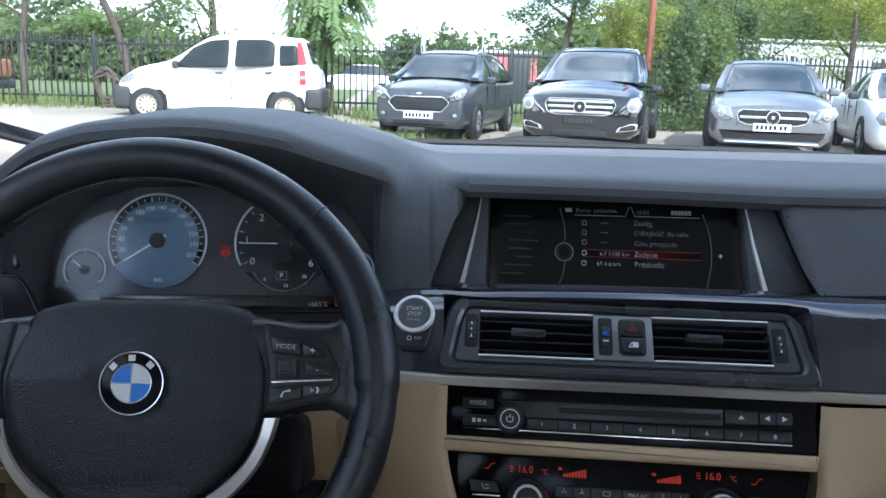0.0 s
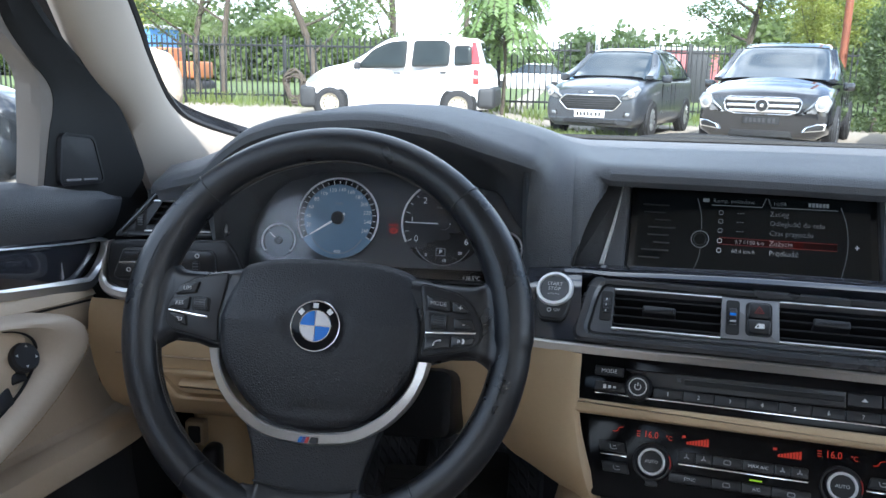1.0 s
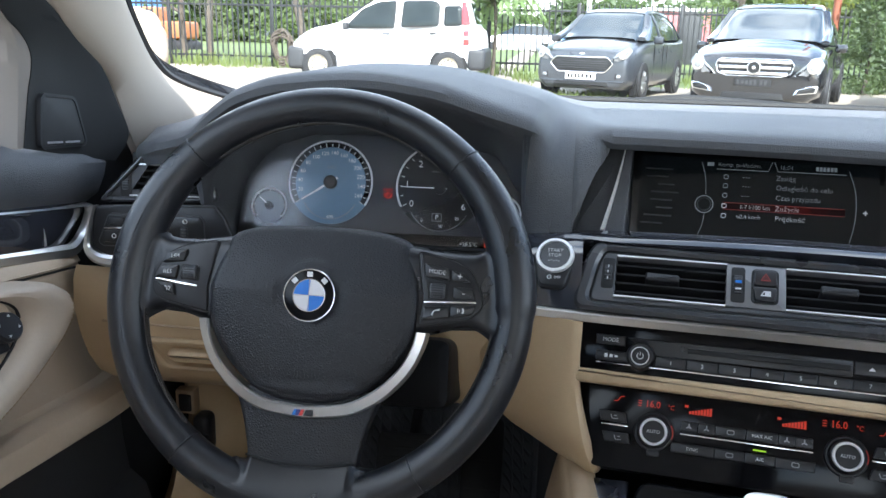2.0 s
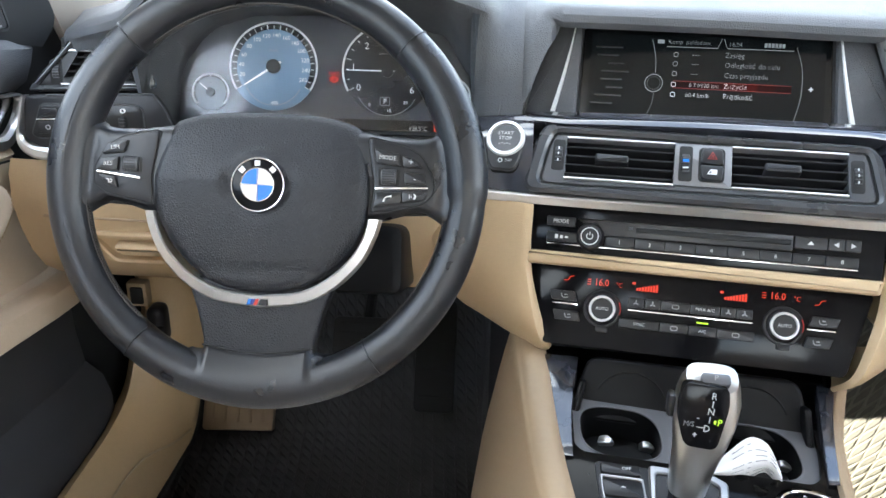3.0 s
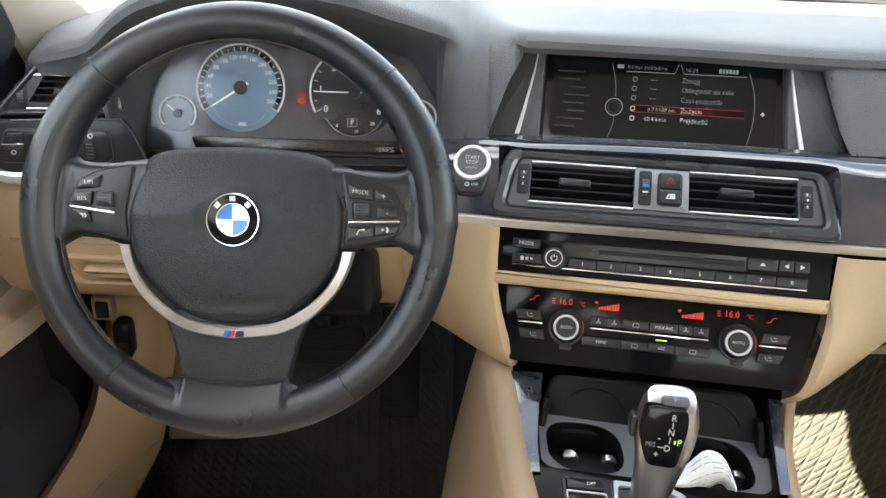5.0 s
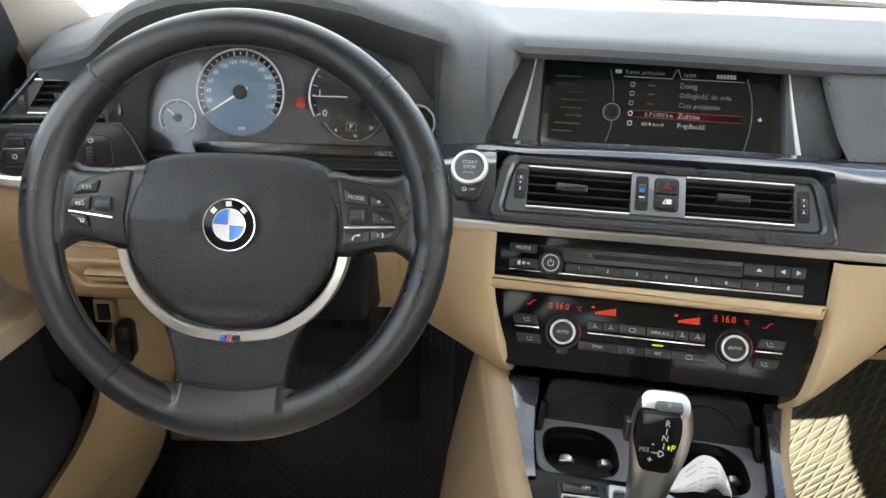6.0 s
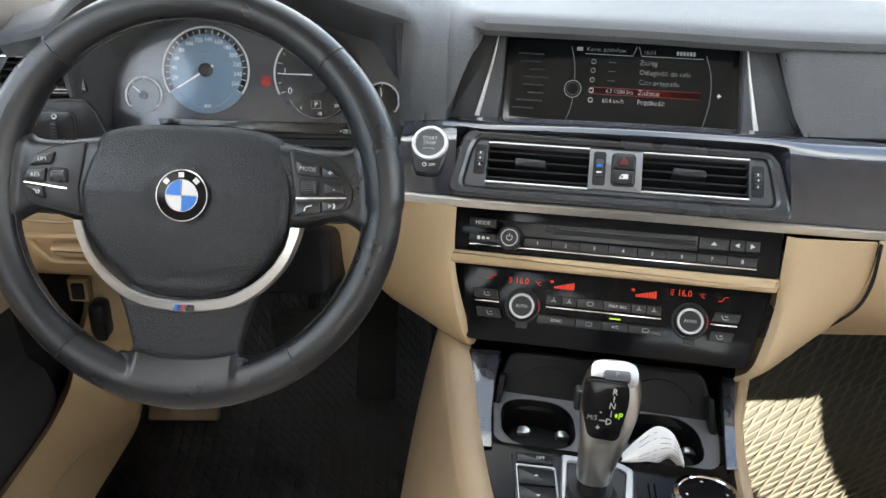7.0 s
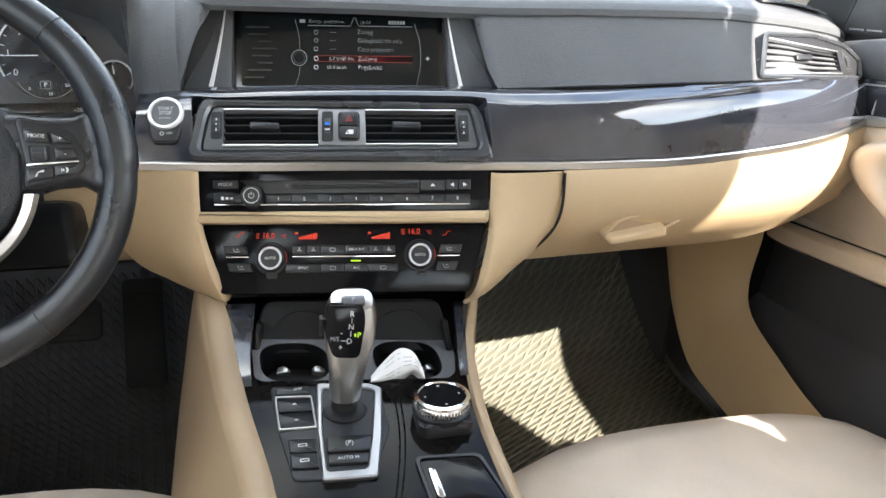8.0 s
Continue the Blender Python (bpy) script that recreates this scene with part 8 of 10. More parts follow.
SHED_BLUE = material("blue_container", (0.07, 0.20, 0.42), 0.6, vary=0.15)


def leaf_material(name, color, dry):
    mat = material(name, color, 0.55, vary=0.45, stain=0.3, stain_scale=1.5, scale=12)
    N, L = mat.node_tree.nodes, mat.node_tree.links
    b = N["Principled BSDF"]
    t, m = N.new("ShaderNodeBsdfTranslucent"), N.new("ShaderNodeMixShader")
    t.inputs[0].default_value = (*dry, 1)
    m.inputs[0].default_value = 0.40
    L.new(b.outputs[0], m.inputs[1])
    L.new(t.outputs[0], m.inputs[2])
    L.new(m.outputs[0], N["Material Output"].inputs[0])
    return mat


LEAF = leaf_material("mid_green_leaves", (0.105, 0.140, 0.050), (0.27, 0.36, 0.10))
LEAF_DARK = leaf_material("dark_green_leaves", (0.075, 0.105, 0.045), (0.20, 0.28, 0.09))
LEAF_BRIGHT = leaf_material("bright_green_leaves", (0.15, 0.23, 0.08), (0.34, 0.47, 0.14))
LEAF_YELLOW = leaf_material("yellow_green_leaves", (0.20, 0.23, 0.05), (0.40, 0.42, 0.06))
GRASS = leaf_material("dry_green_grass", (0.13, 0.17, 0.05), (0.28, 0.34, 0.08))


FIELD = material("rough_grass_field", (0.11, 0.15, 0.045), 0.9, grain=0.9, scale=9, kind="noise", vary=0.4, stain=0.6, stain_scale=0.5)


def ground_z(x, y):
    t = max(0.0, min(1.0, (y - 12.2) / 1.6)) * max(0.0, min(1.0, (0.0 - x) / 1.6))
    return 0.23 * t * t * (3 - 2 * t)


def ground():
    g = thing("ground", I4, "pale concrete car yard", "ground", kind="structure")
    ys = [-400, -60, -20, -5, 4, 8, 10, 11.5] + [12 + 0.25 * i for i in range(12)] + [15.5, 16, 17, 18, 20, 24, 30, 45, 80, 160, 600]
    xs = [-500, -120, -40, -20, -12, -8, -6, -4, -3, -2.5] + [-2 + 0.25 * i for i in range(11)] + [1, 3, 6, 10, 20, 50, 150, 500]
    part("surface", sheet([[Vector((x, y, ground_z(x, y))) for x in xs] for y in ys], 0), CONCRETE, g)
    part("grass_field", sheet([[Vector((x, y, ground_z(x, y) + 0.012)) for x in (-400, -60, -20, -12, -8, -4, -1.6, -0.8, 0, 4, 10, 20, 60, 400)] for y in (17.9, 18.6, 19.4, 22, 26, 34, 60, 300)], 0), FIELD, g, "rough green grass field")
    bm = bmesh.new()
    rnd = random.Random(4)
    for i in range(7200):
        x = rnd.uniform(-14, 22)
        y = rnd.gauss(19.2, 0.75) if x > -0.5 else rnd.gauss(17.5, 0.6)
        if i < 700:
            x, y = rnd.uniform(-0.6, 0.6) + rnd.gauss(0, 0.5), rnd.gauss(13.9, 0.35)
        h, a = rnd.uniform(0.08, 0.34) * (0.45 if i < 700 else 1), rnd.uniform(0, 6.28)
        z = ground_z(x, y)
        dx, dy = math.cos(a) * 0.012, math.sin(a) * 0.012
        lx, ly = rnd.gauss(0, 0.06), rnd.gauss(0, 0.06)
        vs = [bm.verts.new(p) for p in ((x - dx, y - dy, z), (x + dx, y + dy, z), (x + lx + dx * 0.4, y + ly, z + h), (x + lx - dx * 0.4, y + ly, z + h))]
        bm.faces.new(vs)
    tagged(part("grass", bm, GRASS, None, sharp=9), "tufts of dry green grass along the fence", "grass", kind="stuff")


ground()


# ---- parked cars ----
def wheel(car, x, y, r, alloy, side):
    w = part("wheel", lathe([(r * 0.60, -0.09), (r * 0.86, -0.10), (r * 0.985, -0.085), (r, -0.05), (r, 0.05), (r * 0.985, 0.085), (r * 0.86, 0.10), (r * 0.62, 0.092), (r * 0.60, 0.05)], 36, m=pose(x, y, r, 0, 0, 90 * side), cap=False), TYRE, car)
    m = pose(x, y, r, 0, 0, 90 * side)
    part("rim", lathe([(r * 0.63, 0.06), (r * 0.63, 0.088), (r * 0.58, 0.082), (r * 0.52, 0.05), (r * 0.18, 0.055), (r * 0.14, 0.075), (0, 0.075)], 32, m=m, cap=False), STEEL_RIM if not alloy else MATT, w)
    if alloy:
        for i in range(alloy):
            part("spoke", prism(quad([(-0.020, 0.02), (0.020, 0.02), (0.034, r * 0.60), (-0.034, r * 0.60)], 0.008, 2), -0.085, -0.05, 0.006, m=m @ pose(0, 0, 0, 0, 360 / alloy * i, 0)), RIM, w)
    else:
        for i in range(10):
            a = 2 * math.pi * i / 10
            part("rim_hole", lathe([(r * 0.055, 0.054), (r * 0.055, 0.062), (0, 0.062)], 8, m=m @ at(r * 0.38 * math.cos(a), 0, r * 0.38 * math.sin(a)), cap=False), MATT, w)
    return w


def parked_car(name, label, m, paint, L, W, H, body, cabin, wheels, front, alloy=10, belt=0.9, group="parked cars"):
    """body: stations from the rear to the front: y, half width, bottom, top at the side, top in the middle.
    cabin: stations: y, half width at the base, base, half width at the roof, roof."""
    c = thing(name, m, label, "car", group)
    rings = []
    for y, w, zb, zs, zm in body:
        half = [(0, zb), (w * 0.82, zb), (w * 0.97, zb + 0.10), (w, lerp(zb, zs, 0.42)), (w * 0.985, lerp(zb, zs, 0.72)), (w * 0.96, zs - 0.05), (w * 0.90, zs - 0.005), (w * 0.70, lerp(zs, zm, 0.55)), (w * 0.35, lerp(zs, zm, 0.9)), (0, zm)]
        rings.append([Vector((x, y, z)) for x, z in half] + [Vector((-x, y, z)) for x, z in reversed(half[1:-1])])
    n = len(rings[0])
    fine = [smooth_path([r[i] for r in rings], 4) for i in range(n)]
    part("body", loft([list(r) for r in zip(*fine)]), paint, c, sharp=0.9)
    crs = []
    for y, wb, zb, wr, zr in cabin:
        half = [(wb, zb), (lerp(wb, wr, 0.5) + 0.012, lerp(zb, zr, 0.5)), (wr + 0.012, zr - 0.07), (wr * 0.93, zr - 0.022), (wr * 0.6, zr - 0.004), (0, zr)]
        crs.append([Vector((x, y, z)) for x, z in half] + [Vector((-x, y, z)) for x, z in reversed(half[:-1])])
    cols = [smooth_path([r[i] for r in crs], 4) for i in range(len(crs[0]))]
    grid = [list(r) for r in zip(*cols)]
    part("cabin_glass", sheet(grid, 0), CAR_GLASS, c, "dark reflecting windows")
    # roof skin and pillars over the glass
    k0, k1 = 4 * 1, len(grid) - 4 * 2
    roof_rows = [[p + (p - Vector((0, p.y, 0.8))).normalized() * 0.012 for p in row[2:-2]] for row in grid[k0:k1]]
    part("roof", sheet(roof_rows, 0.01), paint, c)
    for s in (0, 1):
        idx = (lambda j: j) if s == 0 else (lambda j: len(crs[0]) - 1 - j)
        for a, b, wd in ((grid[0], grid[k0], 0.035), (grid[-1], grid[k1 - 1], 0.07)):
            path = [a[idx(0)].lerp(a[idx(1)], 0.2), a[idx(1)].lerp(b[idx(1)], 0.45).lerp(b[idx(2)], 0.1), b[idx(2)]]
            part("pillar", tube([p + Vector((0.012 * (1 if p.x > 0 else -1), 0, 0.008)) for p in smooth_path(path, 4)], wd, 8, flat=0.5), paint, c)
        spans = [((wheels[0][0] + wheels[1][0]) / 2 - 0.05, (wheels[0][0] + wheels[1][0]) / 2 + 0.05)]
        for y0, y1 in spans:
            rows = []
            for j in (0, 1, 2):
                col = [(r[idx(j)].y, r[idx(j)].x, r[idx(j)].z) for r in grid]
                rows.append([Vector((table(yy, col)[0] + (0.016 if s == 0 else -0.016), yy, table(yy, col)[1])) for yy in (y0, lerp(y0, y1, 0.5), y1)])
            part("pillar", sheet(rows, 0.012), paint, c)
        sd = 1 if s == 0 else -1
        wmax = max(b[1] for b in body)
        for y0 in (0.35, -0.55):
            part("door_handle", box(sd * wmax * 0.992, y0 - 0.15, belt - 0.13, 0.02, 0.16, 0.026, 0.008), paint if paint is not PAINT_WHITE else BUMPER, c)
        part("mirror", box(sd * (wmax + 0.075), cabin[-1][0] - 0.45, belt + 0.07, 0.17, 0.10, 0.125, 0.035, 3), paint if paint is not PAINT_WHITE else BUMPER, c)
        for y, r in wheels:
            part("wheel_arch", lathe([(r * 1.16, -0.02), (r * 1.16, 0.02), (r * 1.02, 0.026), (0, 0.0)], 32, m=pose(sd * wmax * 0.945, y, r * 1.02, 0, 0, 90 * sd), cap=False), MATT, c)
            wheel(c, sd * (wmax - 0.075), y, r, alloy, sd)
        # door shut lines
        for y0 in (wheels[1][0] - 0.62, wheels[0][0] + 0.95, (wheels[0][0] + wheels[1][0]) / 2):
            part("shut_line", box(sd * wmax * 0.992, y0, (belt + 0.42) / 2, 0.012, 0.012, belt - 0.46, 0), MATT, c)
    front(c, L / 2)
    return c


def on_front(c, name, pts, y, mat, deep=0.05, bev=0.01, label="", r=0.02, lean=0.0, wrap=0.0):
    """A plate on the nose: outline in x and z, facing forward; wrap: degrees by which it turns round the corner."""
    m = pose(0, y, 0, lean, 0, 180)
    if wrap:
        s = 1 if pts[0][0] + pts[1][0] > 0 else -1
        x0 = s * min(abs(x) for x, _ in pts)
        m = at(x0, y, 0) @ pose(0, 0, 0, 0, 0, -s * wrap) @ at(-x0, 0, 0) @ pose(0, 0, 0, lean, 0, 180)
    return part(name, prism(quad([(-x, z) for x, z in pts][::-1], r, 3), 0.0, deep, bev, m=m), mat, c, label)


def pair(pts):
    return pts, [(-x, z) for x, z in reversed(pts)]


def number_plate(c, y, z, mat=PLATE):
    p = on_front(c, "number_plate", [(-0.26, z - 0.055), (0.26, z - 0.055), (0.26, z + 0.055), (-0.26, z + 0.055)], y, mat, 0.02, 0.004, r=0.01)
    for i in range(7):
        part("plate_bar", box(-0.18 + 0.06 * i + (0.02 if i > 1 else 0), y + 0.002, z, 0.035, 0.004, 0.06, 0), MATT if mat is PLATE else BUMPER, p)
    return p


def front_ring(c, name, pts, wide, y, mat, deep=0.03, r=0.03, label=""):
    """A raised border round an outline on the nose."""
    o = quad([(-x, z) for x, z in pts][::-1], r, 4)
    return part(name, frame_plate(inset(o, -wide), o, 0.0, deep, m=pose(0, y, 0, 0, 0, 180), lip=0.006), mat, c, label)


def lamp_pair(c, y, pts, bulb, wrap=17):
    for q in pair(pts):
        on_front(c, "headlamp", q, y, LAMP, 0.12, 0.03, "clear headlamp", wrap=wrap)
        sg = 1 if q[0][0] > 0 else -1
        mx, mz = sg * bulb[0], bulb[1]
        on_front(c, "lamp_bowl", [(mx + bulb[2] * math.cos(a), mz + bulb[2] * math.sin(a)) for a in [2 * math.pi * i / 12 for i in range(12)]], y + 0.004, CHROME, 0.03, 0.008, r=0.004, wrap=wrap)
        on_front(c, "lamp_lens", [(mx + bulb[2] * 0.6 * math.cos(a), mz + bulb[2] * 0.6 * math.sin(a)) for a in [2 * math.pi * i / 12 for i in range(12)]], y + 0.010, LAMP, 0.03, 0.012, r=0.004, wrap=wrap)


def hatch_front(c, y):
    mouth = [(-0.53, 0.60), (-0.40, 0.47), (0.40, 0.47), (0.53, 0.60), (0.43, 0.69), (-0.43, 0.69)]
    on_front(c, "grille", mouth, y + 0.010, MATT, 0.1, 0.02)
    front_ring(c, "grille_rim", mouth, 0.018, y + 0.022, CHROME, label="chrome grille border")
    for z in (0.53, 0.565, 0.60, 0.635):
        on_front(c, "grille_bar", [(-0.44, z - 0.005), (0.44, z - 0.005), (0.44, z + 0.005), (-0.44, z + 0.005)], y + 0.014, BUMPER, 0.05, 0.002, r=0.002)
    lamp_pair(c, y + 0.060, [(0.50, 0.66), (0.63, 0.63), (0.78, 0.68), (0.86, 0.80), (0.80, 0.86), (0.62, 0.77)], (0.70, 0.725, 0.055))
    for pts in pair([(0.56, 0.36), (0.70, 0.36), (0.72, 0.46), (0.58, 0.46)]):
        on_front(c, "fog_lamp", pts, y + 0.012, MATT, 0.08, 0.02, wrap=12)
        on_front(c, "fog_lens", [(lerp(x, sum(p[0] for p in pts) / 4, 0.45), lerp(z, 0.41, 0.45)) for x, z in pts], y + 0.018, LAMP, 0.05, 0.01, wrap=12)
    on_front(c, "lower_intake", [(-0.48, 0.24), (0.48, 0.24), (0.44, 0.33), (-0.44, 0.33)], y + 0.006, MATT, 0.1, 0.02)
    on_front(c, "bumper_line", [(-0.74, 0.315), (0.74, 0.315), (0.72, 0.335), (-0.72, 0.335)], y + 0.004, PAINT_GREY, 0.08, 0.008, r=0.006)
    number_plate(c, y + 0.030, 0.40)
    part("badge", lathe([(0.055, 0.0), (0.05, 0.012), (0, 0.014)], 20, m=pose(0, y - 0.02, 0.735, 0, 0, 180) @ Matrix.Diagonal((1, 1, 0.6, 1)), cap=False), CHROME, c)


def star_grille(c, y, z, w, h, bars, thick=0.014):
    mouth = [(-w, z + h * 0.20), (-w * 0.94, z - h * 0.30), (-w * 0.70, z - h * 0.5), (w * 0.70, z - h * 0.5), (w * 0.94, z - h * 0.30), (w, z + h * 0.20), (w * 0.90, z + h * 0.5), (-w * 0.90, z + h * 0.5)]
    on_front(c, "grille", mouth, y - 0.01, MATT, 0.1, 0.02)
    front_ring(c, "grille_rim", mouth, 0.014, y + 0.006, CHROME)
    for i in range(bars):
        zz = z - h * 0.34 + h * 0.70 * i / max(1, bars - 1) if bars > 1 else z
        k = 0.93 - 0.20 * max(0.0, (z - zz) / h)
        on_front(c, "grille_bar", [(-w * k, zz - thick), (w * k, zz - thick), (w * k, zz + thick), (-w * k, zz + thick)], y + 0.003, CHROME, 0.05, 0.005, r=0.008)
    b = part("badge", lathe([(0.098, 0.0), (0.098, 0.022), (0.090, 0.028), (0.084, 0.028), (0.080, 0.016), (0.0, 0.014)], 32, m=pose(0, y + 0.012, z, 0, 0, 180), cap=False), CHROME, c, "round chrome badge")
    part("badge_field", lathe([(0.079, 0.012), (0.079, 0.018), (0.0, 0.018)], 28, m=pose(0, y + 0.012, z, 0, 0, 180), cap=False), MATT, b)
    part("badge_boss", lathe([(0.030, 0.012), (0.026, 0.026), (0.0, 0.028)], 16, m=pose(0, y + 0.012, z, 0, 0, 180), cap=False), CHROME, b)


def mpv_front(c, y):
    star_grille(c, y + 0.02, 0.69, 0.53, 0.23, 3, 0.021)
    lamp_pair(c, y + 0.060, [(0.54, 0.58), (0.68, 0.60), (0.76, 0.56), (0.90, 0.62), (0.95, 0.76), (0.88, 0.86), (0.76, 0.83), (0.64, 0.69)], (0.80, 0.72, 0.095))
    for pts in pair([(0.56, 0.32), (0.88, 0.36), (0.90, 0.46), (0.80, 0.47), (0.60, 0.40)]):
        on_front(c, "fog_lamp", pts, y + 0.062, CHROME, 0.10, 0.02, wrap=16)
        on_front(c, "fog_lens", [(lerp(x, sum(p[0] for p in pts) / 5, 0.22), lerp(z, sum(p[1] for p in pts) / 5, 0.30)) for x, z in pts], y + 0.068, MATT, 0.05, 0.01, wrap=16)
    number_plate(c, y + 0.03, 0.48, MATT)
    on_front(c, "lower_intake", [(-0.45, 0.23), (0.45, 0.23), (0.42, 0.34), (-0.42, 0.34)], y + 0.006, MATT, 0.1, 0.02)


def sedan_front(c, y):
    star_grille(c, y + 0.02, 0.585, 0.49, 0.20, 1, 0.020)
    lamp_pair(c, y + 0.060, [(0.55, 0.56), (0.66, 0.52), (0.82, 0.55), (0.90, 0.66), (0.84, 0.77), (0.62, 0.72)], (0.72, 0.635, 0.06))
    on_front(c, "lower_intake", [(-0.66, 0.26), (0.66, 0.26), (0.74, 0.40), (0.32, 0.37), (-0.32, 0.37), (-0.74, 0.40)], y + 0.006, MATT, 0.1, 0.02)
    on_front(c, "chrome_lip", [(-0.66, 0.215), (0.66, 0.215), (0.64, 0.240), (-0.64, 0.240)], y + 0.012, CHROME, 0.06, 0.006, r=0.01)
    number_plate(c, y + 0.035, 0.445)


def lower_body(L, w, low, belt, nose, cowl, tail):
    h = L / 2
    return [(-h, w * 0.84, low + 0.12, tail - 0.12, tail - 0.10), (-h + 0.08, w * 0.94, low + 0.04, tail, tail + 0.02), (-h + 0.5, w, low, belt, belt + 0.02), (-0.4, w, low, belt, belt + 0.02), (h - 1.45, w, low, belt, cowl), (h - 1.15, w, low, belt - 0.02, cowl), (h - 0.55, w * 0.99, low, lerp(nose, belt, 0.5), lerp(nose, cowl, 0.62)), (h - 0.18, w * 0.95, low + 0.02, nose - 0.02, nose + 0.05), (h - 0.03, w * 0.88, low + 0.06, nose - 0.07, nose - 0.02), (h, w * 0.78, low + 0.14, nose - 0.15, nose - 0.10)]


TURN = 180 - 21
# dark grey hatchback
parked_car("hatchback_car", "dark grey five-door hatchback parked nose out", pose(0.34 + 0.36 * 1.95, 13.55 + 0.93 * 1.95, 0, 0, 0, TURN) @ Matrix.Diagonal((1.02, 1, 1.05, 1)), PAINT_GREY, 3.95, 1.72, 1.48, lower_body(3.95, 0.86, 0.17, 0.95, 0.80, 1.03, 1.0),
           [(-1.93, 0.70, 0.98, 0.56, 1.02), (-1.60, 0.76, 0.98, 0.55, 1.36), (-0.90, 0.80, 0.97, 0.56, 1.46), (-0.10, 0.80, 0.96, 0.56, 1.48), (0.30, 0.79, 0.95, 0.57, 1.42), (0.85, 0.78, 0.96, 0.62, 1.15), (1.15, 0.74, 0.98, 0.66, 1.01)], [(-1.25, 0.31), (1.24, 0.31)], hatch_front)
# black people carrier
parked_car("people_carrier", "black people carrier with a chrome barred grille parked nose out", pose(2.74 + 0.36 * 2.45, 11.85 + 0.93 * 2.45, 0, 0, 0, TURN), PAINT_BLACK, 4.92, 1.92, 1.66, lower_body(4.92, 0.96, 0.19, 1.02, 0.88, 1.12, 1.05),
           [(-2.40, 0.78, 1.03, 0.60, 1.08), (-2.05, 0.86, 1.03, 0.62, 1.48), (-1.10, 0.90, 1.02, 0.64, 1.64), (-0.10, 0.90, 1.02, 0.65, 1.66), (0.45, 0.90, 1.01, 0.68, 1.58), (1.10, 0.88, 1.02, 0.74, 1.27), (1.52, 0.82, 1.04, 0.78, 1.09)], [(-1.55, 0.35), (1.60, 0.35)], mpv_front)
# mid grey saloon
parked_car("saloon_car", "mid grey saloon with a round chrome badge parked nose out", pose(5.60 + 0.36 * 2.3, 11.45 + 0.93 * 2.3, 0, 0, 0, TURN) @ Matrix.Diagonal((1.04, 1, 1.05, 1)), PAINT_SILVER, 4.60, 1.79, 1.43, lower_body(4.60, 0.89, 0.16, 0.92, 0.74, 0.99, 0.98),
           [(-1.90, 0.70, 0.98, 0.56, 1.00), (-1.30, 0.78, 0.95, 0.55, 1.28), (-0.60, 0.83, 0.93, 0.57, 1.40), (0.05, 0.83, 0.92, 0.57, 1.43), (0.45, 0.82, 0.91, 0.58, 1.38), (1.00, 0.80, 0.92, 0.63, 1.12), (1.34, 0.76, 0.94, 0.66, 0.97)], [(-1.32, 0.33), (1.36, 0.33)], sedan_front)
# pale saloon beyond it
parked_car("saloon_car", "silvery white saloon parked beside the grey one", pose(7.95 + 0.36 * 2.3, 11.0 + 0.93 * 2.3, 0, 0, 0, TURN), PAINT_WHITE, 4.70, 1.83, 1.42, lower_body(4.70, 0.91, 0.16, 0.92, 0.74, 0.99, 0.98),
           [(-1.90, 0.70, 0.98, 0.56, 1.00), (-1.30, 0.78, 0.95, 0.55, 1.28), (-0.60, 0.83, 0.93, 0.57, 1.40), (0.05, 0.83, 0.92, 0.57, 1.42), (0.45, 0.82, 0.91, 0.58, 1.38), (1.00, 0.80, 0.92, 0.63, 1.12), (1.34, 0.76, 0.94, 0.66, 0.97)], [(-1.32, 0.33), (1.36, 0.33)], sedan_front)
